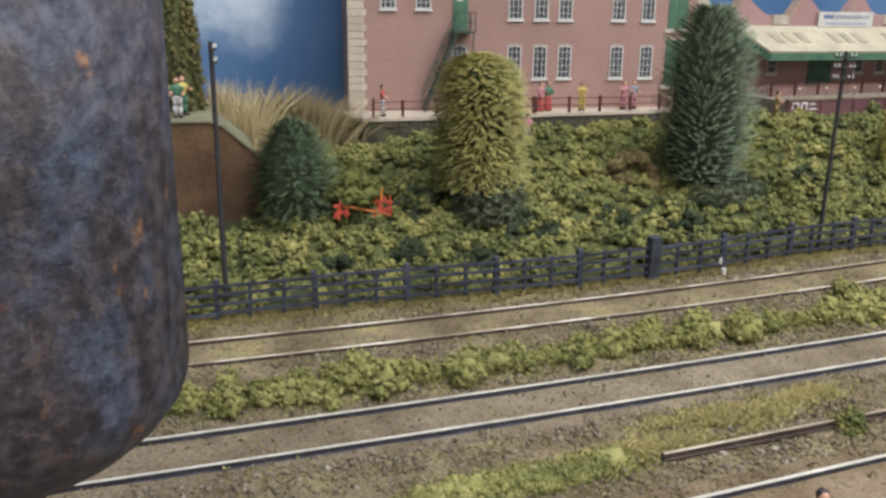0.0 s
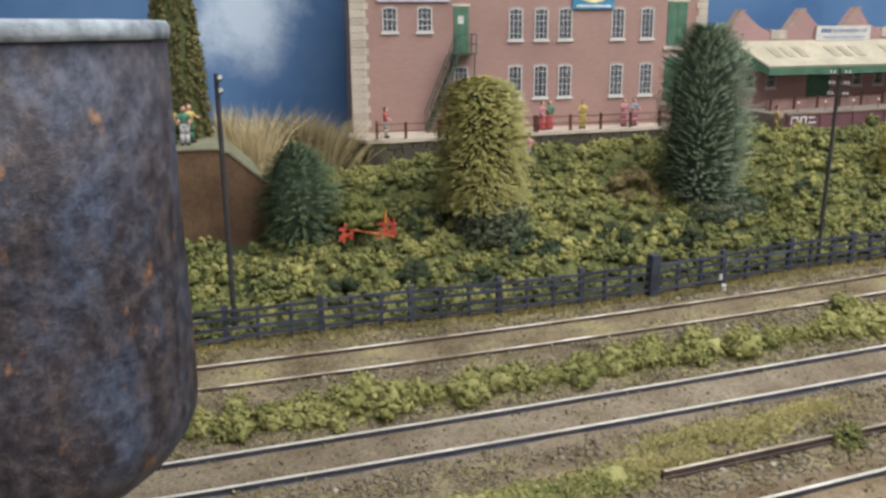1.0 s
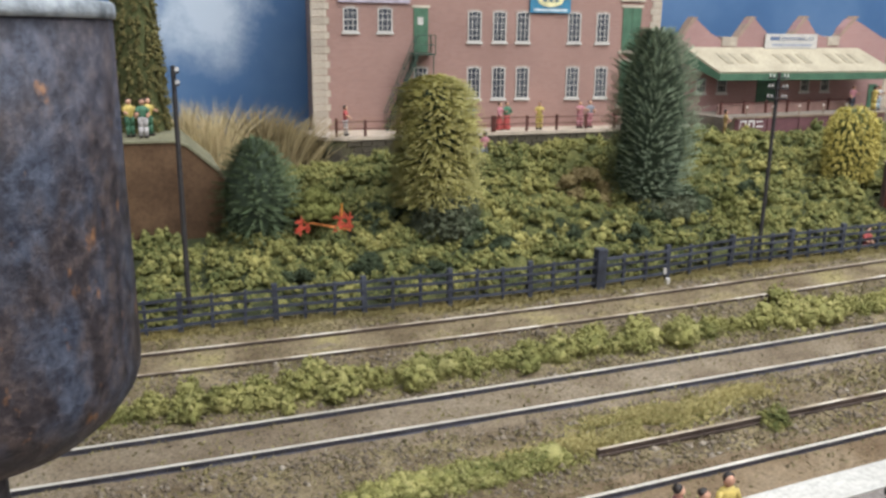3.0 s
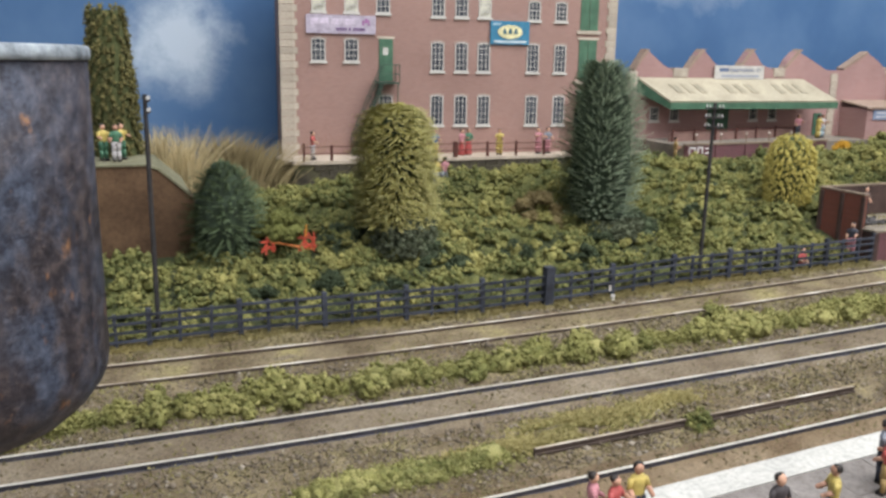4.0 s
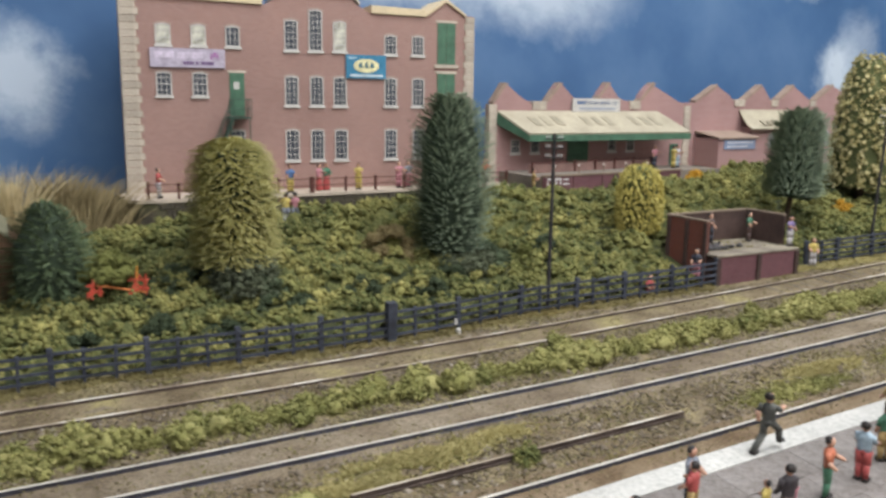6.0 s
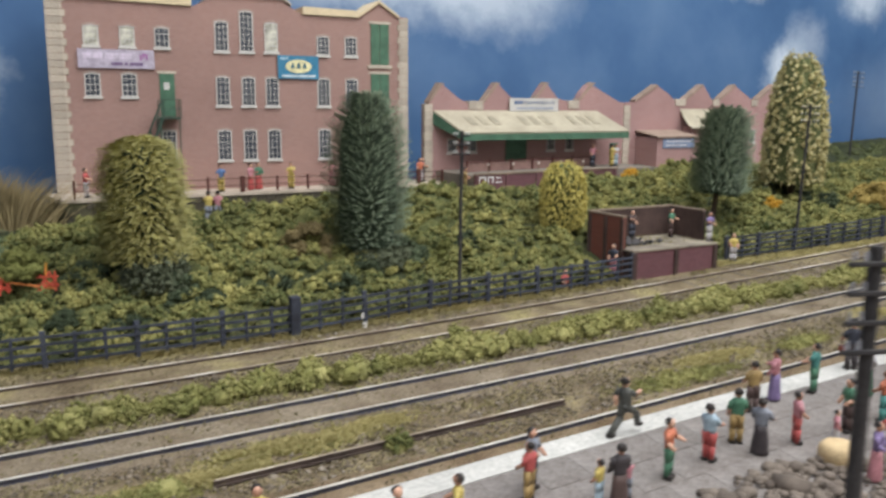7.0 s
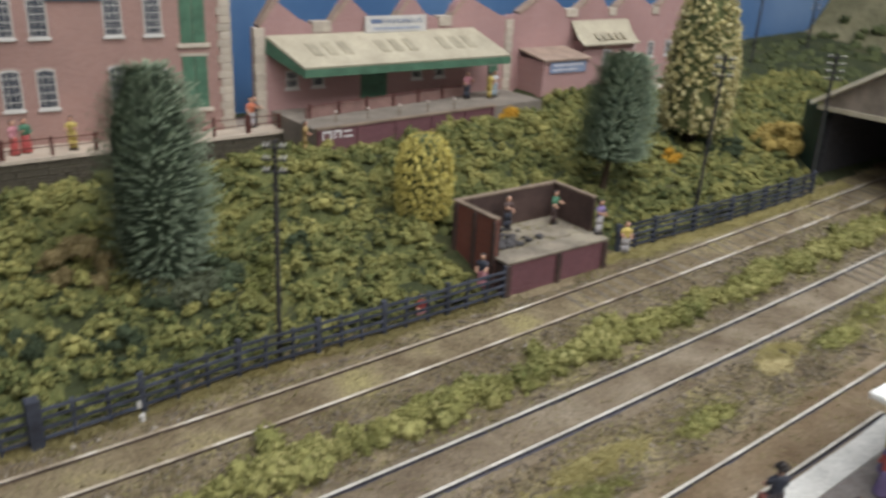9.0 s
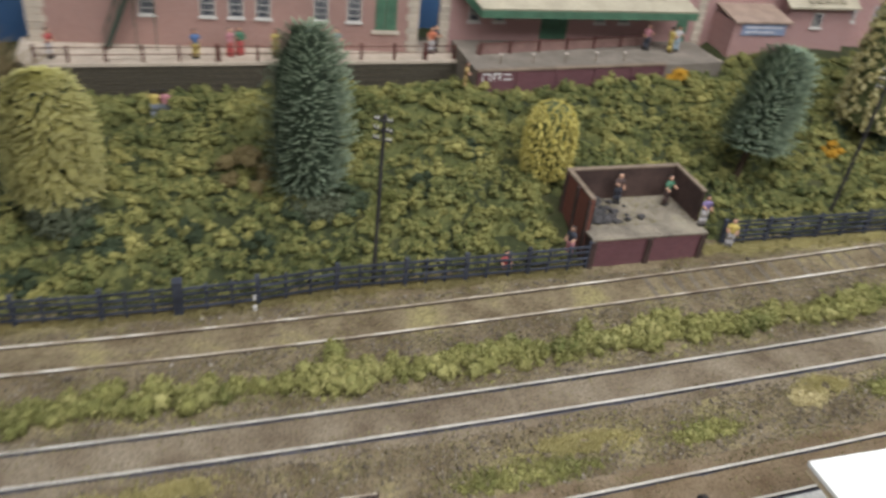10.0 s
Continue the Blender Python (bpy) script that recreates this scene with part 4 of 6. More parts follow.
    for u in (19, 37, 112, 131):
        win = sash_window(b, u, z(83.5), 8.0, 10.5, 3, 2, False, 0.2)
    part("dock_door", box(bmesh.new(), 72, 92, -0.7, 0.4, z(61.0), z(82.0), 0.1), GREEN_PAINT, b)
    part("side_door", box(bmesh.new(), 178, 186.5, -0.7, 0.4, z(60.0), z(78.0), 0.1), GREEN_PAINT, b)
    sgn = thing("factory_sign", 362, 591, 40, "white lettered name board above the factory canopy", "sign", rz=-0.8)
    part("board", box(bmesh.new(), 74, 121, -2.4, -1.2, z(104.8), z(115.2), 0.1), WHITE_TRIM, sgn)
    part("lettering_bar", box(bmesh.new(), 78.0, 86.5, -2.62, -2.4, z(110.6), z(113.2)), paint(0.12, 0.16, 0.26, 0.6), sgn)
    part("lettering_bar", box(bmesh.new(), 80.0, 116.0, -2.62, -2.4, z(106.6), z(108.0)), paint(0.30, 0.33, 0.40, 0.6), sgn)
    text = bpy.data.curves.new("sign_text", "FONT")
    text.body, text.size, text.extrude, text.align_x = "ENGINEERING CO", 0.0036, 0.0001, "LEFT"
    text.materials.append(paint(0.12, 0.16, 0.26, 0.6))
    letters = new("lettering", text)
    letters.parent = sgn
    letters.matrix_basis = pose(0.0880, -0.0025, z(110.6) * MM, 90, 0, 0)


def factory_annexe():
    b = thing("factory_annexe", 560, 590, 40, "second pink brick factory block with saw-tooth gables", "building", rz=-0.8)
    z = lambda h: h - 40.0
    top = [(230, 0), (230, z(114)), (222, z(114)), (210, z(118)), (182, z(129)), (176, z(129.5)), (158, z(115)), (152, z(115)), (128, z(128)), (124, z(128)), (108, z(114.5)), (100, z(114)), (88, z(127.6)), (82, z(127.6)), (66, z(114)), (54, z(114)), (46, z(120)), (33, z(126.8)), (29, z(126.6)), (8, z(113)), (0, z(112.5))]
    part("wall", slab_xz(bmesh.new(), [(0, 0)] + top, 0, 7), FACTORY, b)
    for xa, za, xb, zb in ((31, 127, 8, 113.2), (85, 128, 66, 114.4), (126, 128.4, 108, 114.8), (179, 129.6, 158, 115.2)):
        part("roof_slope", slab_xz(bmesh.new(), [(xa + 2, z(za)), (xb, z(zb)), (xb - 1, z(zb) + 1.6), (xa, z(za) + 1.6)], -0.6, 7), TOOTH_SLOPE, b)
    for u0, u1 in ((54, 66), (100, 108), (150, 158)):
        part("parapet_block", box(bmesh.new(), u0, u1, -0.8, 6.6, z(110), z(116), 0.2), QUOIN, b)
    part("lean_to", box(bmesh.new(), 10, 55, -28, -0.2, 0, z(83)), FACTORY, b)
    bm = slab_xz(bmesh.new(), [(9, z(83)), (56, z(83)), (56, z(84.2)), (9, z(84.2))], -30, -0.2)
    for q in bm.verts:
        if q.co.y > -1:
            q.co.z += 4.5
    part("lean_to_roof", bm, TOOTH_SLOPE, b)
    part("name_board", box(bmesh.new(), 16, 52, -28.8, -28.1, z(74), z(82), 0.1), paint(0.20, 0.24, 0.34, 0.6), b, "grey-blue name board")
    for k in range(2):
        part("lettering_bar", box(bmesh.new(), 19, 49 - 6 * k, -29.0, -28.8, z(79 - 3.4 * k), z(80.6 - 3.4 * k)), paint(0.45, 0.45, 0.50, 0.6), b)
    part("bay", box(bmesh.new(), 64, 120, -12, -0.2, 0, z(92)), FACTORY, b)
    bm = bmesh.new()
    rows = []
    for i in range(8):
        t = i / 7
        rows.append((-17 + 16.5 * t, z(90 + 16 * t ** 1.6)))
    ring = rows + [(y, h + 1.2) for y, h in rows[::-1]]
    a, c = [bm.verts.new((60, y, h)) for y, h in ring], [bm.verts.new((122, y, h)) for y, h in ring]
    bm.faces.new(a[::-1]), bm.faces.new(c)
    for i in range(len(ring)):
        j = (i + 1) % len(ring)
        bm.faces.new((a[i], a[j], c[j], c[i]))
    bay_roof = part("bay_roof", bm, CREAM_ROOF, b, "swept cream roof")
    for k in range(5):
        u = 78 + k * 7
        bm = bmesh.new()
        q = [Vector((u + s, -14 + 9 * t, z(93.6 + 5.2 * t))) for s, t in ((0, 0), (4.2, 0), (4.2, 1), (0, 1))]
        lo = [bm.verts.new(p) for p in q]
        hi = [bm.verts.new(p + Vector((0, -0.3, 0.5))) for p in q]
        bm.faces.new(lo[::-1]), bm.faces.new(hi)
        for i in range(4):
            bm.faces.new((lo[i], lo[(i + 1) % 4], hi[(i + 1) % 4], hi[i]))
        part("roof_light", bm, SKYLIGHT, bay_roof)
    for u in (126, 150, 172, 196):
        sash_window(b, u, z(88), 7.6, 12.0, 3, 3, False, 0.8)
    win = sash_window(b, 86, z(86), 8, 11, 3, 3, False, 0.8)
    win.matrix_basis = pose(0.086, -0.012, z(75) * MM)


factory()
factory_annexe()


# ---------------------------------------------------------------- walkway, dock and retaining walls
def walkway():
    w = thing("retaining_wall", 0, 0, 0, "dark mossy stone retaining wall below the warehouse walkway", "retaining wall", "", "structure")
    bm = bmesh.new()
    a = [(100, 581), (106, 574.5), (116, 573), (376, 576)]
    lo = [bm.verts.new((x, y, 8)) for x, y in a] + [bm.verts.new((376, 626, 8)), bm.verts.new((100, 626, 8))]
    hi = [bm.verts.new((x, y, 49.4)) for x, y in a] + [bm.verts.new((376, 626, 49.4)), bm.verts.new((100, 626, 49.4))]
    bm.faces.new(lo[::-1]), bm.faces.new(hi)
    for i in range(6):
        bm.faces.new((lo[i], lo[(i + 1) % 6], hi[(i + 1) % 6], hi[i]))
    part("wall_core", bm, MOSSY_WALL, w)
    bm = bmesh.new()
    lo = [bm.verts.new((x, y - 1.4, 49.4)) for x, y in a] + [bm.verts.new((376, 612, 49.4)), bm.verts.new((99, 618, 49.4))]
    hi = [bm.verts.new((p.co.x, p.co.y, 51.4)) for p in lo]
    bm.faces.new(lo[::-1]), bm.faces.new(hi)
    for i in range(6):
        bm.faces.new((lo[i], lo[(i + 1) % 6], hi[(i + 1) % 6], hi[i]))
    tagged(new("pavement", meshed("pavement", bm, WALKWAY)), "sandy stone walkway in front of the warehouse", "pavement", "", "structure")
    # courses of rough facing stones on the front
    me = [meshed("facing_stone", box(bmesh.new(), 0, l, -0.7, 1.5, 0.1, 3.6, 0.35), MOSSY_WALL) for l in (6.5, 8.5, 5.2)]
    for row in range(7):
        x = 118.0 + (row % 3) * 2.1
        while x < 366:
            k = random.randrange(3)
            piece("facing_stone", me[k], w, pose(x * MM, (573.0 + (x - 116) * 0.0115 + random.uniform(-0.2, 0.2)) * MM, (22.5 + row * 3.8) * MM))
            x += (6.5, 8.5, 5.2)[k] + 0.3


RAIL_RED = paint(0.085, 0.030, 0.024, 0.6)
CAP_WHITE = paint(0.55, 0.48, 0.42, 0.6)
YARD_WALL = surface("brown_pink_wall", around((0.21, 0.125, 0.108), 0.2), 90.0, 800.0, 0.85, 0.2)


def railing():
    r = thing("walkway_railing", 0, 0, 0, "dark red post-and-rail railing along the walkway edge", "railing")
    xs = [112, 130, 151, 172, 193, 216, 240, 262, 284, 306, 328, 349, 369]
    for i, x in enumerate(xs):
        y = 574.2 + (x - 116) * 0.0115
        k = 1.35 if i in (5, 11) else 0.75
        part("post", box(bmesh.new(), x - k, x + k, y - k, y + k, 51.4, 62.0 + random.uniform(-0.6, 0.8), 0.1), RAIL_RED, r)
    for h in (56.0, 60.3):
        for x0, x1 in zip(xs, xs[1:]):
            y0, y1 = 574.2 + (x0 - 116) * 0.0115, 574.2 + (x1 - 116) * 0.0115
            part("rail", rod(bmesh.new(), (x0, y0, h), (x1, y1, h + random.uniform(-0.4, 0.4)), 0.33, sides=5), RAIL_RED, r)


def dock():
    d = thing("loading_dock", 0, 0, 0, "raised grey yard with a maroon front wall", "loading dock", "", "structure")
    bm = bmesh.new()
    a = [(371, 533), (509, 542.5), (556, 546), (556, 592), (371, 592)]
    lo = [bm.verts.new((x, y, 30)) for x, y in a]
    hi = [bm.verts.new((x, y, 59.8)) for x, y in a]
    bm.faces.new(lo[::-1]), bm.faces.new(hi)
    for i in range(5):
        bm.faces.new((lo[i], lo[(i + 1) % 5], hi[(i + 1) % 5], hi[i]))
    part("dock_core", bm, GREY_SURFACE, d)
    turn = math.degrees(math.atan2(9.5, 138))
    front = new("dock_front")
    front.parent = d
    front.matrix_basis = pose(0.371, 0.533, 0.0, 0, 0, turn)
    part("wall_panel", box(bmesh.new(), 0, 138, -1.6, -0.2, 32, 60.0), MAROON, front)
    part("coping", box(bmesh.new(), -0.6, 138.6, -2.2, 0.8, 60.0, 61.4, 0.2), SLATE, front)
    # white marks painted at its end
    chalk = paint(0.62, 0.60, 0.58, 0.7)
    for u, v, w, h in ((3, 51.2, 1.0, 5.0), (4, 55.2, 5.2, 1.0), (8.2, 51.2, 1.0, 4.0), (11, 51.4, 1.0, 4.8), (12, 55.2, 4.0, 1.0), (15, 51.4, 1.0, 3.8), (18, 51.4, 6.0, 0.9), (18, 54.6, 5.0, 0.9)):
        part("painted_mark", box(bmesh.new(), u, u + w, -1.85, -1.6, v + 2.8, v + h + 2.8), chalk, front)
    for u in (2, 28, 56, 84, 112, 136):
        part("buttress", box(bmesh.new(), u - 0.9, u + 0.9, -2.5, -1.6, 32, 60.0), MAROON, front)
    bm = box(bmesh.new(), 556, 800, 560, 600, 30, 55.0)
    tagged(new("yard_pavement", meshed("yard_pavement", bm, WALKWAY)), "sandy paved yard in front of the factory", "pavement", "", "structure")
    # low wall and railing along the back of the yard
    back = math.degrees(math.atan2(18.6, 138))
    solid("yard_wall", box(bmesh.new(), 0, 139, 0.9, 2.4, 59.8, 66.4, 0.2), YARD_WALL, "low brown-pink wall behind the loading dock", "wall", "structure", at=(380, 561.4, 0), rz=back)
    r = thing("yard_railing", 380, 561.4, 59.8, "low dark red railing along the back of the loading dock", "railing", rz=back)
    for u in range(2, 139, 22):
        part("post", box(bmesh.new(), u - 0.6, u + 0.6, -0.5, 0.7, 0.0, 9.0, 0.1), RAIL_RED, r)
    part("rail", rod(bmesh.new(), (2, 0.1, 7.5), (134, 0.1, 7.8), 0.35, sides=5), RAIL_RED, r)
    for x in (390.7, 413.1, 436.7, 458.7, 480.3):
        b = thing("bollard", x, 545.5 + 0.03 * (x - 390), 59.8, "thin grey bollard with a pale cap", "bollard", "bollards on the loading dock")
        part("post", rod(bmesh.new(), (0, 0, 0), (0, 0, 5.8), 0.45, 0.35, 6), SLATE, b)
        part("cap", ball(bmesh.new(), (0, 0, 6.6), 1.1, 0.9, 0.9), CAP_WHITE, b, "pale rounded cap")


def earth_platform():
    e = thing("earth_platform", 0, 0, 0, "brown earth abutment with a grey-green path on top", "abutment", "", "structure")
    part("earth_face", slab_xz(bmesh.new(), [(-160, 0), (48, 0), (40, 40), (34, 47.5), (20, 60.5), (14, 62.5), (-160, 62.5)], 484, 545), EARTH_BROWN, e)
    part("path", slab_xz(bmesh.new(), [(-160, 62.5), (14.5, 62.5), (20.5, 60.4), (35, 47.2), (35.4, 48.0), (21, 61.3), (15, 63.4), (-160, 63.4)], 483.2, 546), PATH_TURF, e)


walkway()
railing()
dock()
earth_platform()


# ---------------------------------------------------------------- lineside fence
def post_mesh(w, h):
    bm = bmesh.new()
    box(bm, -w / 2, w / 2, -w / 2, w / 2, -3, h, 0.15)
    return meshed("post", bm, FENCE_WOOD)


def fence(label, mains, between, rails=(3.6, 7.2, 10.9, 14.2), big=()):
    f = thing("lineside_fence", 0, 0, 0, label, "fence", "lineside fences")
    main, thin, fat = post_mesh(2.2, 16.6), post_mesh(1.35, 15.2), post_mesh(4.6, 19.0)
    at = lambda x: (x, float(fence_line(x)), float(plane(x, fence_line(x))) - 2.3)
    for x in mains:
        px, py, pz = at(x)
        piece("post", fat if x in big else main, f, pose(px * MM, py * MM, pz * MM, random.uniform(-2, 2), random.uniform(-1.5, 1.5), random.uniform(-4, 4)))
    for x0, x1 in zip(mains, mains[1:]):
        for i in range(1, between + 1):
            px, py, pz = at(x0 + (x1 - x0) * i / (between + 1) + random.uniform(-0.6, 0.6))
            piece("post", thin, f, pose(px * MM, (py - 0.4) * MM, pz * MM, random.uniform(-2, 2), random.uniform(-2, 2), 0))
        a, b = at(x0), at(x1)
        for h in rails:
            bm = bmesh.new()
            ja, jb = random.uniform(-0.25, 0.25), random.uniform(-0.25, 0.25)
            v = []
            for (x, y, z), j in ((a, ja), (b, jb)):
                v.append([bm.verts.new((x, y + q, z + h + j + r)) for q, r in ((-1.3, -0.58), (-0.6, -0.58), (-0.6, 0.58), (-1.3, 0.58))])
            bm.faces.new(v[0][::-1]), bm.faces.new(v[1])
            for i in range(4):
                bm.faces.new((v[0][i], v[0][(i + 1) % 4], v[1][(i + 1) % 4], v[1][i]))
            part("rail", bm, FENCE_WOOD, f)
    return f


fence("dark tarred post-and-rail fence beside the track", [-62, -26, 10, 46.5, 82, 118, 154, 187, 223, 260, 294, 325, 358, 391], 2, big=(187,))
fence("dark tarred post-and-rail fence beyond the cattle pen", [476, 503, 536, 569, 602, 630, 658], 1, rails=(3.2, 6.4, 9.6, 12.8, 15.4))


# ---------------------------------------------------------------- brick pen beside the line
def pen():
    p = thing("cattle_pen", 392, 386, 6, "maroon brick cattle pen with a grey raised floor", "pen")
    z = 6.0
    part("front_wall", box(bmesh.new(), 0, 67, 0, 2.2, 0, 26.0 - z), MAROON, p)
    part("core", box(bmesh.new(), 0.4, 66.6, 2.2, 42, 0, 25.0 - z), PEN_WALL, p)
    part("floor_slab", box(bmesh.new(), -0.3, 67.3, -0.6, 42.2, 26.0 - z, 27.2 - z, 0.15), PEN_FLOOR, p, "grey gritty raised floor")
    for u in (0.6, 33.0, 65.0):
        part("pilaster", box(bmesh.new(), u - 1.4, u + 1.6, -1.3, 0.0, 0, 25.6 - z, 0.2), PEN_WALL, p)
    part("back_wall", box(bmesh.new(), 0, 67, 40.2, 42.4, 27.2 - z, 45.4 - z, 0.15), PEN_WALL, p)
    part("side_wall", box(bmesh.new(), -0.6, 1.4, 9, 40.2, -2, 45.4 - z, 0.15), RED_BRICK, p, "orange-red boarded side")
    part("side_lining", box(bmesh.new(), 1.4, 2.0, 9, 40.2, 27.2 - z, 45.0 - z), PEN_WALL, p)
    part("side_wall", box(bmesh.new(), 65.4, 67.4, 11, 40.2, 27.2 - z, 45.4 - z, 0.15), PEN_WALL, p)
    for v in (9.6, 24.5, 39.5):
        part("pilaster", box(bmesh.new(), -1.8, -0.6, v - 1.3, v + 1.3, -2, 44.6 - z, 0.15), PEN_WALL, p)
    for a, b in (((-0.9, 1.9), (9, 42.8)), ((65.2, 67.8), (11, 42.8))):
        part("coping", box(bmesh.new(), a[0], a[1], b[0], b[1], 45.4 - z, 46.4 - z, 0.1), SLATE, p)
    part("coping", box(bmesh.new(), 1.9, 65.2, 39.9, 42.8, 45.4 - z, 46.4 - z, 0.1), SLATE, p)
    places = np.array([(396 + RNG.gamma(2.0, 4.2), 396 + RNG.uniform(4, 30), 27.4 + RNG.uniform(0, 1.0)) for _ in range(260)])
    v, f = gathered(STONES, places, RNG.gamma(2.0, 0.5, 260) + 0.3, 0.7)
    tagged(new("debris_heap", heap("debris_heap", v, f, surface("dark_debris", around((0.06, 0.055, 0.055), 0.4), 200.0, 900.0, 0.9, 0.4))), "dark heap of debris on the pen floor", "debris", "", "stuff")


pen()


# ---------------------------------------------------------------- station platform
def platform_front(x):
    return np.interp(x, [-200, 100, 133, 200, 275, 338, 420, 507, 700], [220, 222.5, 223.5, 225.5, 227.0, 227.5, 229.5, 235, 250])


def platform():
    p = thing("station_platform", 0, 0, 0, "grey slab station platform with a white edge", "platform", "", "structure")
    xs = list(np.arange(-160, 701, 20.0))
    side, edge = bmesh.new(), bmesh.new()

    def strip(bm, inner, outer, drop_in, drop_out, top, low):
        rows = []
        for x in xs:
            y1, y0 = platform_front(x) - outer, platform_front(x) - inner if inner < 900 else -100.0
            rows.append([bm.verts.new((x, y0, plane(x, y0) + top)), bm.verts.new((x, y1, plane(x, y1) + top)), bm.verts.new((x, y1, plane(x, y1) + low)), bm.verts.new((x, y0, plane(x, y0) + low))])
        for a, b in zip(rows, rows[1:]):
            for i in range(4):
                j = (i + 1) % 4
                bm.faces.new((a[i], b[i], b[j], a[j]))
        bm.faces.new(rows[0]), bm.faces.new(rows[-1][::-1])

    strip(side, 1000, 1.2, 0, 0, 11.45, -6.0)
    strip(edge, 9.0, 0.0, 0, 0, 12.0, 10.2)
    part("platform_wall", side, PLATFORM_BRICK, p)
    part("white_edge", edge, EDGE_WHITE, p, "white painted platform edge")
    me = meshed("slab", box(bmesh.new(), 0.02, 15.86, -13.77, -0.02, -1.0, 0.0, 0.06), SLAB)
    for row in range(9):
        off = (row % 2) * 8.0
        for x in np.arange(90 - off, 470, 15.9):
            y = float(platform_front(x)) - 9.2 - row * 13.8
            z = float(plane(x, y)) + 12.0 + random.uniform(-0.06, 0.06)
            piece("slab", me, p, pose(x * MM, y * MM, z * MM, 4.9, -1.6, 0.4))


def shelter():
    s = thing("platform_building", 392, 120, 8, "platform building with a flat white roof", "building")
    part("roof_slab", box(bmesh.new(), 0, 170, -60, 97, 36.0, 38.2, 0.3), ROOF_WHITE, s, "flat white roof with a cream edge")
    part("roof_edge", box(bmesh.new(), 0.6, 169.4, -59.4, 96.4, 33.4, 36.0), ROOF_EDGE, s)
    part("wall", box(bmesh.new(), 12, 158, -50, 72, -2, 33.4), CREAM_WALL, s)
    for u in (22, 60, 98):
        part("post", rod(bmesh.new(), (u, 92, 1.2), (u, 92, 33.4), 1.0, sides=8), GREEN_PAINT, s)
    part("door", box(bmesh.new(), 30, 42, 71.6, 72.6, -2, 24, 0.1), GREEN_PAINT, s)
    part("window", box(bmesh.new(), 60, 76, 71.6, 72.5, 10, 24, 0.1), PANE, s)


def rubble():
    places = np.stack([RNG.uniform(212, 352, 2400), RNG.uniform(95, 184, 2400), np.zeros(2400)], -1)
    ragged = np.array([6.0 * noise.noise(Vector((x * 0.06, y * 0.06, 2.0))) for x, y, _ in places])
    places = places[places[:, 1] + ragged < np.interp(places[:, 0], (212, 235, 262, 300, 352), (168, 180, 183, 176, 160))]
    places[:, 2] = [plane(x, y) + 12.0 + random.uniform(0, 1.4) for x, y, _ in places]
    v, f = gathered(STONES, places, RNG.gamma(2.0, 0.55, len(places)) + 0.5, 0.6)
    tagged(new("rubble", heap("rubble", v, f, RUBBLE)), "brown broken rubble spread over the platform", "rubble", "", "stuff")


platform()
shelter()
rubble()


# ---------------------------------------------------------------- rusty tank on its column
def tank():
    t = thing("water_tank", -28.6, 225.0, 0, "rusty blue-black water tank on a column", "water tank")
    base = float(plane(-28.6, 225)) - 3.4
    shell = [(4.4, 37.5), (6.2, 40.0), (13.4, 42.6), (20.5, 46.2), (24.4, 49.6), (26.9, 53.0), (27.9, 55.6), (28.2, 58.0), (28.2, 72.0), (28.1, 90.0), (28.2, 115.0), (26.6, 115.2), (26.4, 100.0), (0.4, 99.0)]
    part("shell", turned(bmesh.new(), shell, 64), RUST, t, smooth=True)
    rim = turned(bmesh.new(), [(27.6, 114.6), (28.6, 114.7), (28.8, 115.6), (28.7, 116.8), (28.2, 117.3), (27.0, 117.4), (26.2, 116.6), (26.2, 113.0)], 96, cap=False)
    for v in rim.verts:
        v.co += Vector((v.co.x, v.co.y, 4.0)) * 0.006 * noise.noise(v.co * 0.35)
    part("rim", rim, RIM_GREY, t, "worn grey-blue rim", True)
    part("column", rod(bmesh.new(), (0, 0, base), (0, 0, 38.5), 4.6, 4.4, 20), RUST, t)
    part("base_plate", rod(bmesh.new(), (0, 0, base), (0, 0, base + 2.5), 6.4, 6.0, 24), RUST, t)


tank()


# ---------------------------------------------------------------- telegraph poles and lamps
def telegraph_pole(x, y, z, h, arms, label, r=0.95, turn=0.0, lean=0.0, pots=True, span=7.0, pot=INSULATOR):
    p = thing("telegraph_pole", x, y, z, label, "telegraph pole", "telegraph poles", rz=turn, ry=lean)
    part("mast", rod(bmesh.new(), (0, 0, -3), (0, 0, h), r, r * 0.8, 10), POLE_WOOD, p)
    for k in range(arms):
        zz = h - 2.5 - k * 4.6
        arm = part("crossarm", box(bmesh.new(), -span, span, -r - 0.5, -r + 0.3, zz - 0.36, zz + 0.36, 0.1), POLE_WOOD, p)
        if pots:
            for u in (-span + 0.8, -span * 0.5, span * 0.5, span - 0.8):
                part("insulator", rod(bmesh.new(), (u, -r - 0.2, zz + 0.6), (u, -r - 0.2, zz + 1.9), 0.4, 0.28, 6), pot, arm)
    return p


telegraph_pole(14, 404, float(land(14, 404)), 100.0, 2, "black telegraph pole among the bushes by the fence", 1.1, 80, 0.6, True, 4.0)
telegraph_pole(279, 391.5, float(land(279, 391.5)), 90.5, 3, "black telegraph pole behind the fence", 1.0, -35, 0.4, True, 4.6)
telegraph_pole(554.5, 405, float(land(554.5, 405)), 94.0, 3, "black telegraph pole in front of the tall tree", 1.0, -35, 2.0, True, 6.0)
telegraph_pole(876, 598, float(land(876, 598)), 147.0 - float(land(876, 598)), 4, "grey telegraph pole against the painted sky", 1.1, 0, 1.5, True, 9.0)
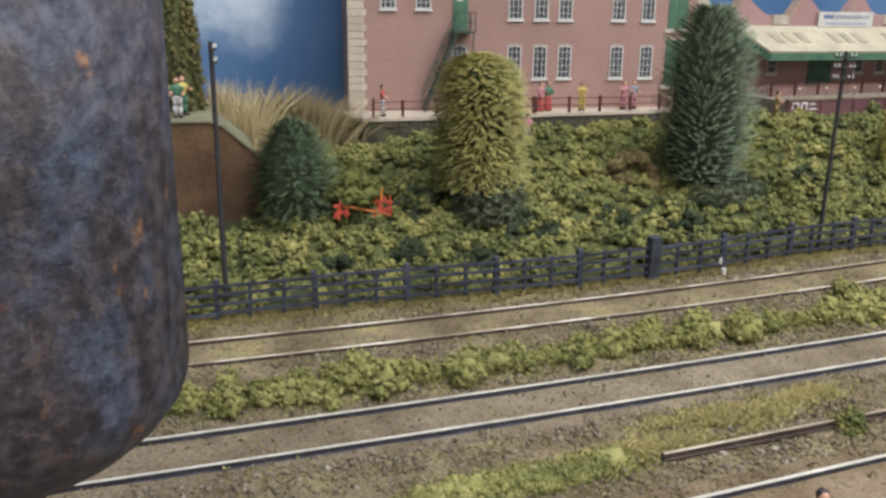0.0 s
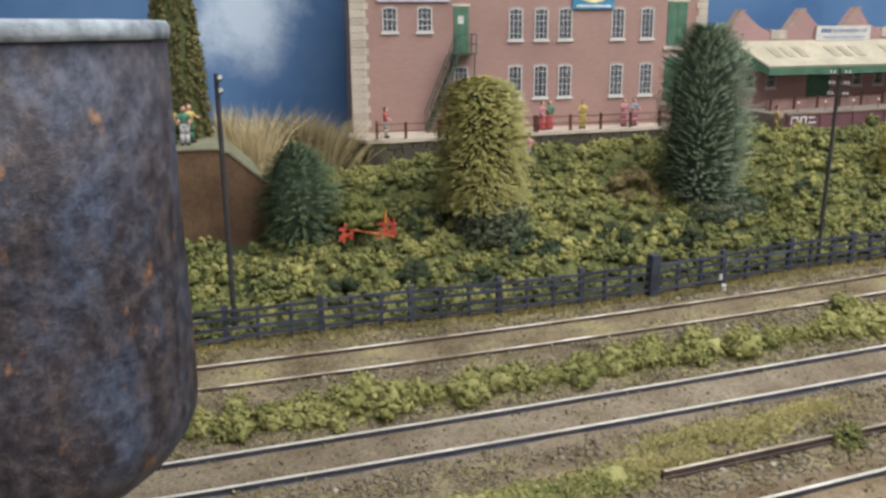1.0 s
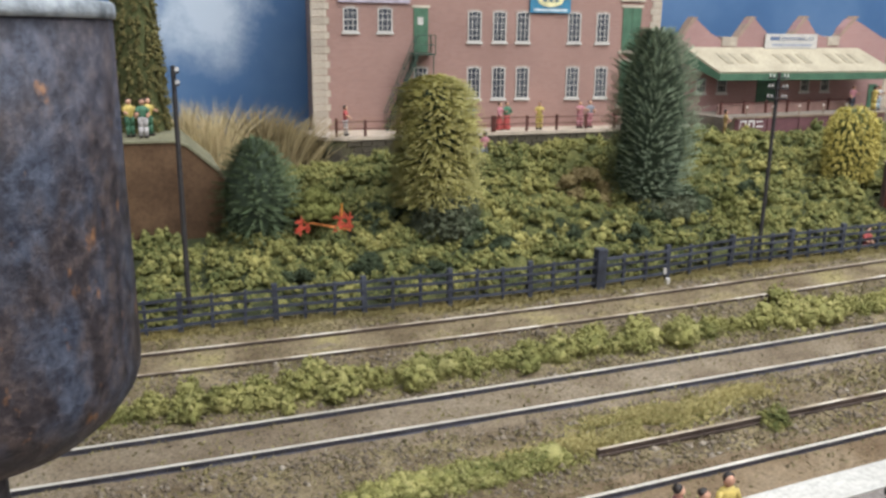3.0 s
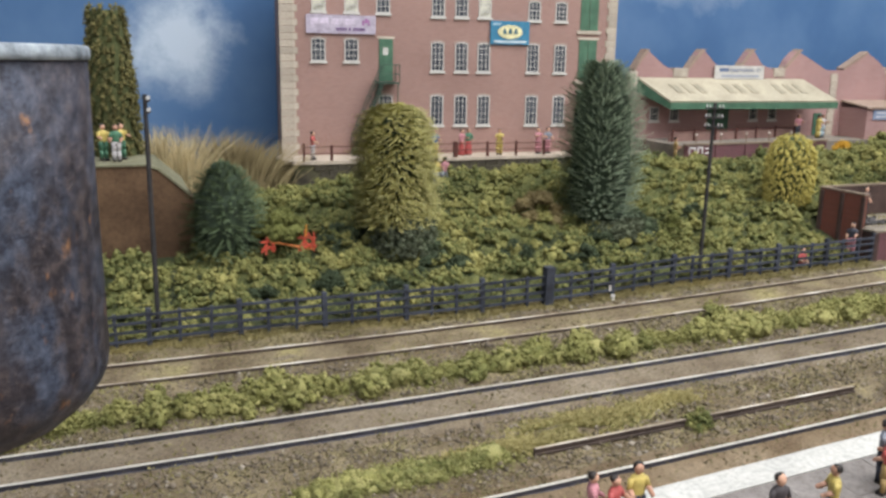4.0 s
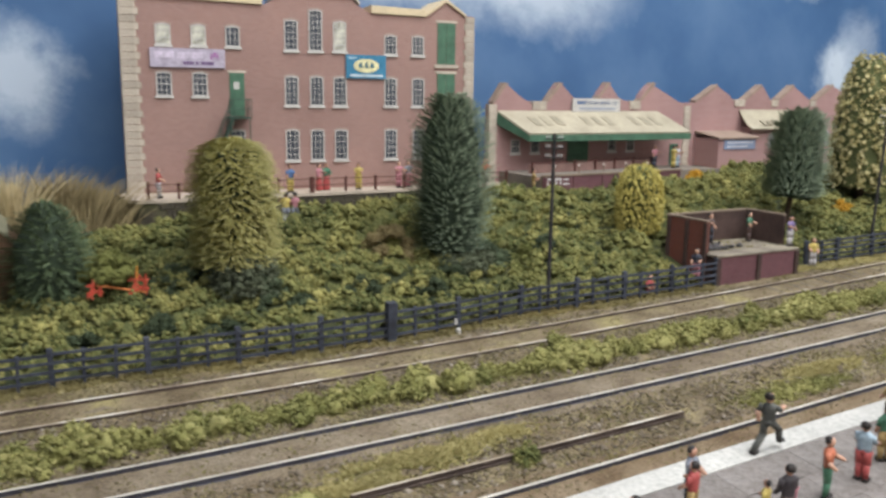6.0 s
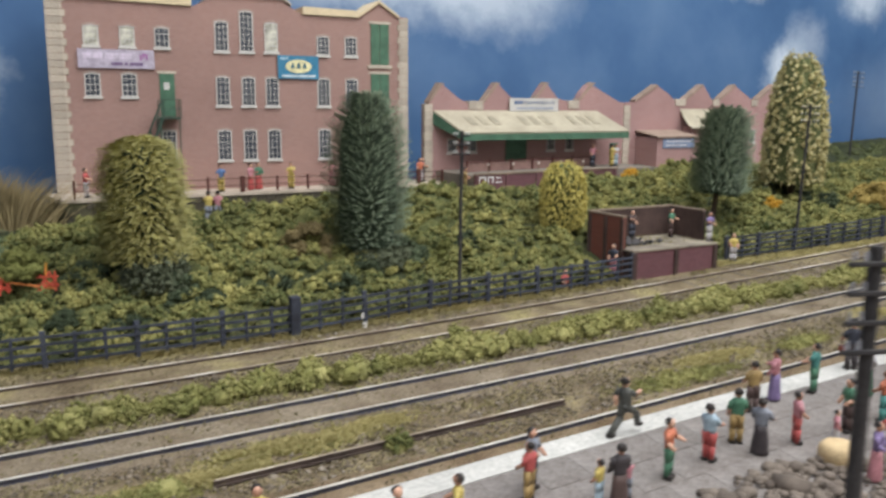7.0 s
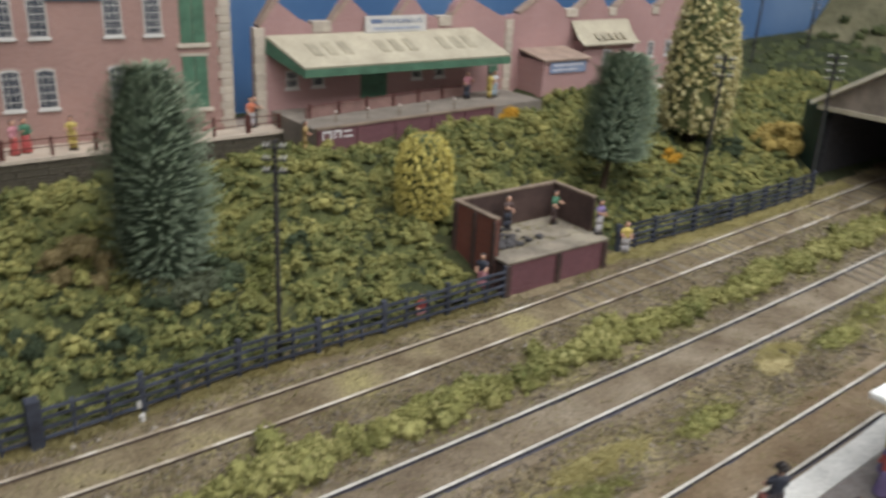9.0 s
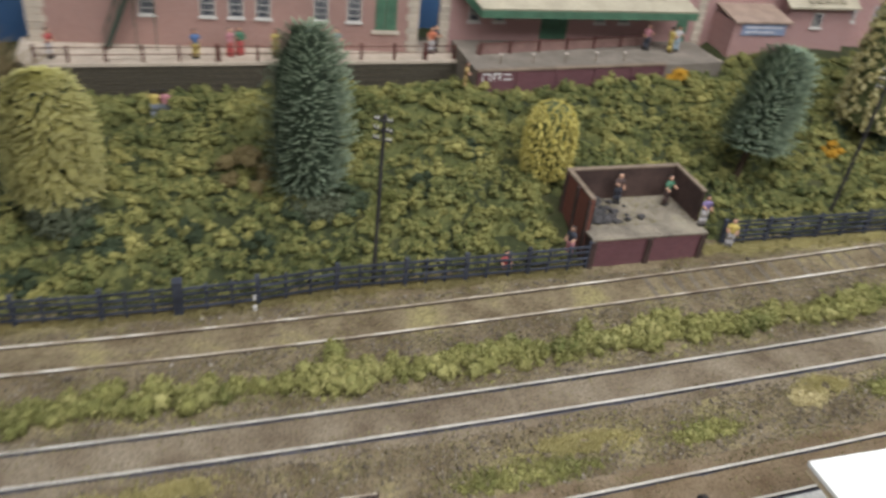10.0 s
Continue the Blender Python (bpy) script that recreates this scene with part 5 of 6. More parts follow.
telegraph_pole(673, 403, float(land(673, 403)), 87.0, 4, "black telegraph pole beside the engine shed", 1.1, -40, 0, True, 6.0)
telegraph_pole(996, 614, float(land(996, 614)), 116.5 - float(land(996, 614)), 3, "grey telegraph pole on the far hillside", 1.1, 0, 0.0, True, 9.0)
telegraph_pole(186, 101, float(plane(186, 101)) + 12.0, 96.5, 4, "thick black telegraph pole on the platform", 1.35, -20, 0, True, 5.4, paint(0.22, 0.22, 0.24))


def platform_lamp(x, y):
    z = float(plane(x, y)) + 12.0
    l = thing("platform_lamp", x, y, z, "black swan-neck lamp post on the platform", "lamp post", rz=-30)
    part("post", rod(bmesh.new(), (0, 0, 0), (0, 0, 27), 1.0, 0.7, 10), BLACK_PAINT, l)
    part("base", rod(bmesh.new(), (0, 0, 0), (0, 0, 5), 1.9, 1.3, 12), BLACK_PAINT, l)
    for s in (-1, 1):
        bm = bmesh.new()
        pts = [(s * 3.2 * (1 - math.cos(a)), 0, 27 + 3.6 * math.sin(a)) for a in np.linspace(0, math.pi, 9)]
        for a, b in zip(pts, pts[1:]):
            rod(bm, a, b, 0.6, sides=6)
        part("swan_neck", bm, BLACK_PAINT, l)
        part("shade", rod(bmesh.new(), (s * 6.4, 0, 24.6), (s * 6.4, 0, 27.4), 2.0, 0.7, 12), paint(0.55, 0.55, 0.52, 0.5), l, "small pale lamp shade")


platform_lamp(343, 172)


# ---------------------------------------------------------------- engine shed at the far end
def engine_shed():
    s = thing("engine_shed", 690, 340, 14, "timber engine shed with a cream gable and dark opening", "shed", rz=0)
    z = 0.0
    wood = surface("weathered_boards", around((0.23, 0.19, 0.155), 0.3), 60.0, 700.0, 0.9, 0.4)
    dark = paint(0.05, 0.048, 0.052, 0.8)
    part("side_wall", box(bmesh.new(), 8, 150, 71, 75, 0, 55), dark, s)
    part("side_wall", box(bmesh.new(), 8, 150, -45, -41, 0, 55), dark, s)
    part("back_wall", box(bmesh.new(), 146, 150, -41, 71, 0, 88), dark, s)
    gable = bmesh.new()
    a = [gable.verts.new((0, y, h)) for y, h in ((75, 55), (75, 59), (15, 96), (-45, 59), (-45, 55))]
    b = [gable.verts.new((4, q.co.y, q.co.z)) for q in a]
    gable.faces.new(a), gable.faces.new(b[::-1])
    for i in range(5):
        gable.faces.new((a[i], b[i], b[(i + 1) % 5], a[(i + 1) % 5]))
    part("gable", gable, wood, s, "weathered boarded gable")
    part("lintel", box(bmesh.new(), -2.5, 4.5, -47, 77, 53.0, 56.0, 0.2), CREAM_ROOF, s, "cream lintel beam")
    for sgn, lab in ((1, ""), (-1, "")):
        bm = bmesh.new()
        y0, y1 = 15 + sgn * 66, 15
        v = [bm.verts.new(q) for q in ((-5, y0, 55.5), (152, y0, 55.5), (152, y1, 97), (-5, y1, 97), (-5, y0, 58.5), (152, y0, 58.5), (152, y1, 100), (-5, y1, 100))]
        for ids in ((3, 2, 1, 0), (4, 5, 6, 7), (0, 1, 5, 4), (1, 2, 6, 5), (2, 3, 7, 6), (3, 0, 4, 7)):
            bm.faces.new([v[i] for i in ids])
        part("roof_slope", bm, CREAM_WALL, s)
    # dark green leaf swung open beside the doorway
    door = new("shed_door")
    door.parent = s
    door.matrix_basis = pose(0.0, 0.0705, 0.0, 0, 0, 52)
    part("door_leaf", box(bmesh.new(), 0, 34, 0, 1.4, 1, 54, 0.15), paint(0.022, 0.045, 0.030, 0.7), door, "dark green boarded leaf")
    for u in (6, 17, 28):
        part("door_board", box(bmesh.new(), u - 0.4, u + 0.4, -0.35, 0.1, 2, 53), paint(0.018, 0.034, 0.024, 0.7), door)


engine_shed()


# ---------------------------------------------------------------- wooded hillside behind the shed
def hill_height(x, y):
    return float(land(x, y)) - 4 + 200 * float(smoothstep(1055, 1255, x + 0.05 * (y - 640))) * float(smoothstep(400, 600, y))


def hillside():
    bm = bmesh.new()
    nx, ny = 30, 24
    grid = [[bm.verts.new((780 + i * 13.5, 420 + j * 10.6, hill_height(780 + i * 13.5, 420 + j * 10.6) + 5 * noise.noise(Vector((i * 0.3, j * 0.25, 1))))) for j in range(ny)] for i in range(nx)]
    for i in range(nx - 1):
        for j in range(ny - 1):
            bm.faces.new((grid[i][j], grid[i + 1][j], grid[i + 1][j + 1], grid[i][j + 1]))
    solid("hillside", bm, HILL, "olive brown hillside behind the engine shed", "hillside", "structure", smooth=True)


hillside()


# ---------------------------------------------------------------- trees
def crown_mesh(name, pairs, material):
    return heap(name, *joined(*pairs), material, True)


def brush(h, r, profile, whorls, per, rise, blade, steps=12, each=8, ragged=0.10, low=0.0, wide=0.17):
    """Needled sprays in rings round a stem: blades of the inner length and of the tips, as two meshes' arrays."""
    us, angs = [], []
    for w in range(whorls):
        u = low + (1 - low) * (w + 0.5) / whorls
        n = max(5, int(per * profile(u)))
        angs.append(np.arange(n) * 2 * math.pi / n + RNG.uniform(0, 6.28) + RNG.normal(0, 0.10, n))
        us.append(u + RNG.normal(0, 0.28 / whorls, n))
    u, ang = np.clip(np.concatenate(us), 0, 1), np.concatenate(angs)
    n = len(u)
    reach = r * profile(u) * (1 + RNG.normal(0, ragged, n))
    out = np.stack([np.cos(ang), np.sin(ang), 0 * ang], -1)
    side = np.stack([-out[:, 1], out[:, 0], 0 * ang], -1)
    s = np.linspace(0.35, 1.0, steps)
    lift = np.interp(u, (0, 1), rise)
    mid = out[:, None, :] * (reach[:, None] * s)[:, :, None]
    mid[:, :, 2] = u[:, None] * h * 0.97 + reach[:, None] * (lift[:, None] * (s - 0.55 * (lift < 0)[:, None]) + 0.10 * s ** 3)
    shape = (n, steps, each)
    way = (out[:, None, None] * RNG.uniform(0.4, 1.0, shape)[..., None] + side[:, None, None] * RNG.normal(0, 0.55, shape)[..., None]
           + np.array([0, 0, 1.0]) * (lift[:, None, None] * 0.6 + RNG.normal(0.05, 0.42, shape))[..., None])
    length = blade * RNG.uniform(0.6, 1.2, shape) * (1.2 - 0.55 * s)[None, :, None]
    at = np.broadcast_to(mid[:, :, None, :], (*shape, 3))
    wide = side[:, None, None] * (wide * RNG.uniform(0.7, 1.5, shape))[..., None] + np.array([0, 0, 0.10])
    tri = np.stack([at - wide, at + wide, at + way * length[..., None]], -2)
    tips = np.broadcast_to((s > 0.86)[None, :, None], shape) & (RNG.uniform(0, 1, shape) < 0.75)
    return [(q.reshape(-1, 3), np.arange(3 * len(q)).reshape(-1, 3)) for q in (tri[~tips], tri[tips])]


TALL = ((0, 0.05, 0.2, 0.36, 0.55, 0.75, 0.88, 0.95, 1.0), (0.74, 0.84, 0.96, 1.0, 0.97, 0.83, 0.62, 0.46, 0.22))
DOME = ((0, 0.1, 0.25, 0.5, 0.7, 0.84, 0.92, 0.97, 1.0), (0.84, 0.92, 0.99, 1.0, 0.95, 0.82, 0.64, 0.45, 0.2))
TAPER = ((0, 0.1, 0.3, 0.5, 0.7, 0.85, 0.94, 1.0), (0.80, 0.94, 1.0, 0.96, 0.84, 0.68, 0.52, 0.30))
SQUAT = ((0, 0.12, 0.36, 0.58, 0.78, 0.92, 1.0), (0.84, 1.0, 0.98, 0.86, 0.62, 0.34, 0.10))
CLIPPED = ((0, 0.3, 0.6, 0.85, 0.95, 1.0), (1.0, 0.98, 0.86, 0.73, 0.68, 0.56))
MOP = ((0, 0.1, 0.25, 0.5, 0.7, 0.84, 0.92, 0.97, 1.0), (0.84, 0.92, 0.98, 1.0, 0.98, 0.91, 0.79, 0.62, 0.36))
BARREL = ((0, 0.1, 0.3, 0.6, 0.82, 0.93, 1.0), (0.72, 0.88, 1.0, 0.98, 0.84, 0.62, 0.30))


def conifer(x, y, top, r, material, tip, label, outline=TALL, sink=6.0, lean=0.0, seed=1, whorls=42, per=36, rise=(-0.10, 0.45), blade=2.3, each=9, low=0.0, kind="conifer", wide=0.2):
    global RNG
    keep, RNG = RNG, np.random.default_rng(seed)
    z0 = float(land(x, y))
    h = (top - z0) / math.cos(radians(lean))
    profile = lambda q: np.interp(q, *outline)
    t = thing(kind, x, y, z0, label, "tree", "trees on the bank", ry=lean)
    part("trunk", rod(bmesh.new(), (0, 0, -sink), (0, 0, h * 0.9), r * 0.11, r * 0.03, 8), BARK, t)
    inner, outer = brush(h, r * 0.93, profile, whorls, per, rise, blade, each=each, low=low, wide=wide)
    ob = new("crown", heap("crown", *inner, material))
    ob.parent = t
    ob = new("outer_growth", heap("outer_growth", *outer, tip))
    ob.parent = t
    tagged(ob, "pale fresh tips of the sprays")
    # dark solid inside the crown, so gaps between sprays read as shaded
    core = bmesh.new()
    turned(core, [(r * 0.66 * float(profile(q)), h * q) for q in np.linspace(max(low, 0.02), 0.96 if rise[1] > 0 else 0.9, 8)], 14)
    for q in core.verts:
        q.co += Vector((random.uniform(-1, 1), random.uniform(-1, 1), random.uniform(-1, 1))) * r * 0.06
    part("crown_shade_core", core, CROWN_SHADE, t)
    RNG = keep
    return t


def drooping_tree(x, y, top, r, material, label, foot=None, sink=6.0, seed=1, strands=420, lump=1.45, low=0.0, outline=None, hang=(4, 7)):
    """A clipped dome of hanging tufts in rough rows."""
    global RNG
    keep, RNG = RNG, np.random.default_rng(seed)
    z0 = float(land(x, y)) if foot is None else foot
    h = top - z0
    t = thing("broadleaf_tree", x, y, z0, label, "tree", "trees on the bank")
    part("trunk", rod(bmesh.new(), (0, 0, -sink), (0, 0, h * 0.8), r * 0.12, r * 0.05, 8), BARK, t)
    shape = lambda q: np.interp(q, *(outline or DOME))
    places, sizes = [], []
    tiers = max(6, int(h * (1 - low) / (lump * 0.62 * hang[0])))
    for tier in range(tiers):
        q0 = low + (1 - low) * (tier + 0.6) / tiers
        n = max(5, int(strands * float(shape(q0)) / tiers))
        first = RNG.uniform(0, 6.28)
        for i in range(n):
            q, a = q0 + RNG.normal(0, 0.22 / tiers), first + 2 * math.pi * (i + RNG.normal(0, 0.18)) / n
            steps = RNG.integers(*hang)
            for k in range(steps):
                qq = q - k * 0.62 * lump / h
                if qq < low or qq > 1:
                    continue
                rr = r * float(shape(qq)) * (0.78 + 0.042 * k) + RNG.normal(0, 0.25)
                places.append((rr * math.cos(a) + RNG.normal(0, 0.2), rr * math.sin(a) + RNG.normal(0, 0.2), qq * h))
                sizes.append(lump * RNG.uniform(0.6, 1.05) * (0.72 + 0.07 * k))
    lumps = gathered(BITS, places, sizes, 1.15 if hang[0] > 2 else 0.8)
    bits = flecks(np.repeat(np.array(places), 7, 0), lump * 0.36, lump * 0.6)
    ob = new("crown", crown_mesh("crown", (lumps, bits), material))
    ob.parent = t
    # dark filler whose colour makes the shade seen between tufts
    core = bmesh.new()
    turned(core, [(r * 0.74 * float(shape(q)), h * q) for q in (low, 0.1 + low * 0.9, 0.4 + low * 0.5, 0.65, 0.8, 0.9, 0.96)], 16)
    part("foliage_shade_core", core, SHADE_GREEN, t)
    RNG = keep
    return t


conifer(133, 451, 96.0, 22.6, WEEPING_YELLOW, YELLOW_TIPS, "tall dome-shaped yellow-green weeping tree on the bank", MOP, seed=3, whorls=58, per=60, rise=(-0.50, -0.22), blade=1.65, each=6, low=0.18, kind="weeping_tree", wide=0.36)
conifer(254, 452.5, 117.0, 24.6, DARK_GREEN, PALE_TIPS, "tall dark green conifer on the bank", seed=4, blade=2.0, each=11, whorls=46, low=0.06)
drooping_tree(389, 451, 75, 17.0, PALE_YELLOW, "small pale yellow rounded tree behind the pen", seed=5, strands=620, lump=1.25, low=0.05, hang=(2, 4))
conifer(508, 438, 109, 20.5, GREY_GREEN, PALE_TIPS, "leaning grey-green conifer on the bank", BARREL, seed=6, lean=8.0, blade=2.6, low=0.28)
drooping_tree(620, 464, 150.5, 28.6, SPECKLED, "tall speckled yellow tree near the shed", seed=7, strands=860, lump=2.15, low=0.12, outline=TAPER, hang=(1, 3))
conifer(51, 478, 65.0, 23.0, DEEP_GREEN, MID_TIPS, "squat dark green conifer by the earth abutment", SQUAT, seed=8, whorls=22, rise=(-0.45, 0.3))
drooping_tree(1, 530, 141, 16.2, OLIVE_TREE, "tall narrow olive tree with a flat clipped top behind the path", seed=9, strands=640, low=0.0, foot=63.4, hang=(2, 4), outline=CLIPPED)


def undergrowth(x, y, r, top, label, seed):
    """Fuzzy dark growth round a trunk."""
    rng = np.random.default_rng(seed)
    n = 420
    a, q, k = rng.uniform(0, 2 * math.pi, n), rng.uniform(0, 1, n), np.sqrt(rng.uniform(0.05, 1.0, n))
    z0 = float(land(x, y))
    at = np.column_stack([x + k * r * np.cos(a), y + k * r * np.sin(a), z0 + q * (top - z0) * (1.1 - 0.5 * k)])
    v, f = joined(gathered(BITS, at, rng.uniform(0.6, 1.5, n), 1.1), flecks(np.repeat(at, 26, 0), 0.5, 1.3))
    tagged(new("undergrowth", heap("undergrowth", v, f, GREY_BUSH)), label, "bush", "bushes on the bank")


undergrowth(136, 443, 16, 45, "dark grey-green fuzzy growth under the weeping tree", 11)
undergrowth(259, 444, 17, 32, "dark grey-green fuzzy growth under the tall conifer", 12)

# ---------------------------------------------------------------- bushes on the bank
def foam(places, sizes, per, grain, squash=0.85, drop=0.62):
    """Clumps of torn foam: a lump each, covered with small rounded crumbs and a few scraps."""
    places, sizes = np.asarray(places), np.asarray(sizes)
    cores = strewn(CLUMPS, places, sizes * drop) if len(places) < 900 else strewn(BITS, places, sizes * drop)
    n = len(places) * per
    who = np.repeat(np.arange(len(places)), per)
    d = RNG.normal(0, 1, (n, 3))
    d /= np.linalg.norm(d, axis=1)[:, None]
    d[:, 2] = np.abs(d[:, 2]) * 1.1 - 0.2
    reach = 0.80 * RNG.uniform(0.75, 1.12, n)
    mid = places[who] + d * (sizes[who] * reach)[:, None] * np.array([1, 1, squash])
    size = sizes[who] ** 0.6 * grain * RNG.uniform(0.55, 1.2, n)
    few = RNG.integers(0, n, int(n * 2.4))
    return joined(cores, strewn(CRUMBS, mid, size), flecks(mid[few] + d[few] * size[few][:, None] * RNG.uniform(0.4, 1.3, len(few))[:, None], grain * 0.75, grain * 0.8))


def bank_bushes():
    step = 6.3
    pts = []
    for x in np.arange(-150, 900, step):
        for y in np.arange(396, 578, step):
            px, py = x + RNG.uniform(-2.4, 2.4), y + RNG.uniform(-2.4, 2.4)
            edge = float(fence_line(px)) + 5
            back = 568 if px < 376 else (529 + 0.07 * (px - 371) if px < 556 else 558)
            if px < 40:
                back = min(back, 480)
            if py < edge or py > back or (384 < px < 468 and py < 437) or px > 684 and py < 448:
                continue
            pts.append((px, py))
    pts = np.array(pts)
    tall = np.array([noise.noise(Vector((x * 0.06, y * 0.07, 5.0))) + 0.6 * noise.noise(Vector((x * 0.15, y * 0.17, 2.0))) for x, y in pts])
    near = smoothstep(0, 24, pts[:, 1] - fence_line(pts[:, 0]) - 5)
    crest = smoothstep(60, 105, pts[:, 1] - fence_line(pts[:, 0])) * (pts[:, 0] < 376)
    s = RNG.uniform(2.7, 5.3, len(pts)) * (1 + 0.35 * tall) * (0.68 + 0.32 * near)
    z = land(pts[:, 0], pts[:, 1]) + RNG.normal(0.6, 1.9, len(pts)) + 5.0 * tall * (0.35 + 0.65 * near) + 0.4 * near + 2.2 * crest
    at = np.column_stack([pts, z])
    # sunken sheet in a darkened green: gives the clumps their shadowy gaps
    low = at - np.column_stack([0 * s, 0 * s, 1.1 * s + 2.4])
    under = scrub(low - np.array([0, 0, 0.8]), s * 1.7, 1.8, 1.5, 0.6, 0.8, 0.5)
    tagged(new("bank_gap_shade", heap("bank_gap_shade", *under, GAP_SHADE_GREEN)), "dark green foam sheet below the bank scrub, coloured as shade between clumps", "undergrowth", "", "stuff")
    return heap("bank_bushes", *foam(at, s, 20, 0.56, 1.2, 0.66), FOLIAGE)


tagged(new("bank_bushes", bank_bushes()), "dense olive and dark green scrub covering the bank", "bushes", "", "stuff")


def verge(name, label, centre, x0, x1, width, size, count, material, lift=0.1, squash=0.85):
    xs = RNG.uniform(x0, x1, count)
    dens = np.array([noise.noise(Vector((x * 0.03, 2.0, 7.0))) for x in xs])
    ys = centre(xs) + RNG.normal(0, 1, count) * width * (0.8 + 0.5 * dens)
    s = RNG.uniform(0.4, 1.05, count) * size * (1 + 0.6 * dens)
    places = np.column_stack([xs, ys, land(xs, ys) + s * lift])
    v, f = joined(foam(places, s, 30 if size > 3 else 5, 0.36, squash), flecks(np.repeat(places, 24 if size > 3 else 10, 0) + RNG.normal(0, 0.5, (len(places) * (24 if size > 3 else 10), 3)) * np.array([1, 1, 0.45]) * size, 0.4, 0.2))
    tagged(new(name, heap(name, v, f, material)), label, "grass", "", "stuff")


OCHRE = surface("brown_turf", [(0.30, (0.13, 0.105, 0.045)), (0.5, (0.21, 0.17, 0.07)), (0.70, (0.33, 0.25, 0.09))], 24.0, 900.0, 0.95, 0.3, island=[(0.0, (0.12, 0.11, 0.045)), (0.5, (0.24, 0.20, 0.085)), (1.0, (0.42, 0.35, 0.17))])
verge("verge_scrub", "yellow-green scrub strip between two tracks", lambda x: 331.5 + 0.062e-3 * (x - 250) ** 2, -120, 660, 4.4, 5.6, 740, STRIP_GREEN, 0.46, 1.15)
verge("verge_turf", "low olive turf between two tracks", lambda x: 332.0 + 0.07e-3 * (x - 250) ** 2, -120, 680, 7.0, 2.0, 700, STRIP_GREEN, 0.0, 0.6)


def turf_fuzz(name, label, xs, ys, height, material):
    """Short upright blades and scraps standing on the ground."""
    n = len(xs)
    foot = np.column_stack([xs, ys, land(xs, ys) + 0.2])
    hh = height * RNG.uniform(0.4, 1.1, n)
    tip = foot + np.column_stack([RNG.normal(0, 0.5, n) * hh, RNG.normal(0, 0.5, n) * hh, hh])
    w = np.column_stack([RNG.uniform(0.12, 0.34, n), RNG.normal(0, 0.12, n), np.zeros(n)])
    blades = np.stack([foot - w, foot + w, tip], 1).reshape(-1, 3), np.arange(3 * n).reshape(-1, 3)
    tagged(new(name, heap(name, *joined(blades, flecks(foot + np.array([0, 0, 0.35]), 0.4, 0.3)), material)), label, "grass", "", "stuff")


def fuzz_strip(name, label, centre, x0, x1, width, height, count, material):
    xs = RNG.uniform(x0, x1, count)
    dens = np.array([noise.noise(Vector((x * 0.05, 2.0, 7.0))) for x in xs])
    ys = centre(xs) + RNG.normal(0, 1, count) * width * np.clip(0.8 + 1.1 * dens, 0.25, 2)
    turf_fuzz(name, label, xs, ys, height, material)


def fuzz_patch(name, label, x, y, rx, ry, height, count, material):
    xs, ys = x + RNG.normal(0, 0.45, count) * rx, y + RNG.normal(0, 0.45, count) * ry
    keep = np.array([noise.noise(Vector((p * 0.12, q * 0.2, 3.0))) for p, q in zip(xs, ys)]) > -0.25
    turf_fuzz(name, label, xs[keep], ys[keep], height, material)


fuzz_strip("fence_grass", "short brown-green grass along the fence foot", lambda x: fence_line(x) - 0.5, -120, 388, 2.6, 2.2, 16000, OCHRE)
fuzz_strip("far_fence_grass", "short grass along the far fence foot", lambda x: fence_line(x) - 3.0, 462, 700, 3.6, 2.2, 9000, DRY_OCHRE)
fuzz_strip("verge_grass", "short yellow-green grass beside the scrub strip", lambda x: 331.0 + 0.066e-3 * (x - 250) ** 2, -120, 690, 5.5, 1.4, 15000, STRIP_GREEN)


def patch(name, label, x, y, rx, ry, size, count, material, squash=0.8):
    a, q = RNG.uniform(0, 2 * math.pi, count), np.sqrt(RNG.uniform(0, 1, count))
    xs, ys = x + rx * q * np.cos(a), y + ry * q * np.sin(a)
    s = RNG.uniform(0.5, 1.0, count) * size * (1.25 - 0.6 * q)
    at = np.column_stack([xs, ys, land(xs, ys) + 0.05 * s])
    v, f = joined(foam(at, s, 12, 0.44, squash), flecks(np.repeat(at, 40, 0) + RNG.normal(0, 0.5, (count * 40, 3)) * np.array([1, 1, 0.45]) * size, 0.36, 0.3))
    tagged(new(name, heap(name, v, f, material)), label, "grass", "", "stuff")


WEED = "low weeds and grass between the tracks"
for x, y, rx, ry, size, count in ((76, 273, 34, 6.0, 4.2, 150), (60, 272, 12, 5.0, 5.4, 40), (108, 273, 5, 4, 5.2, 24), (318, 268, 32, 5.5, 2.6, 95), (400, 275, 17, 5.0, 3.2, 50), (506, 282, 15, 5.0, 3.4, 50), (555, 286, 40, 4.0, 2.6, 50)):
    patch("weed_patch", WEED, x, y, rx, ry, size, count, STRIP_GREEN)
patch("moss_patch", "pale dry moss between the tracks", 459, 284, 10, 5.5, 2.3, 90, PALE_MOSS)
patch("rail_bush", "small dark bush growing over the loose rail", 185, 269.0, 3.4, 3.0, 4.6, 26, FOLIAGE, 1.9)
for x, y, rx, ry in ((152, 284, 24, 5.5), (468, 288, 11, 5.0), (468, 288, 10, 4.5), (188, 287, 12, 4), (345, 279, 22, 4.5), (120, 276, 30, 4.0)):
    fuzz_patch("dry_grass_patch", "dry ochre grass patch between the tracks", x, y, rx * 1.1, ry * 1.15, 1.8, int(rx * ry * 55), DRY_OCHRE)
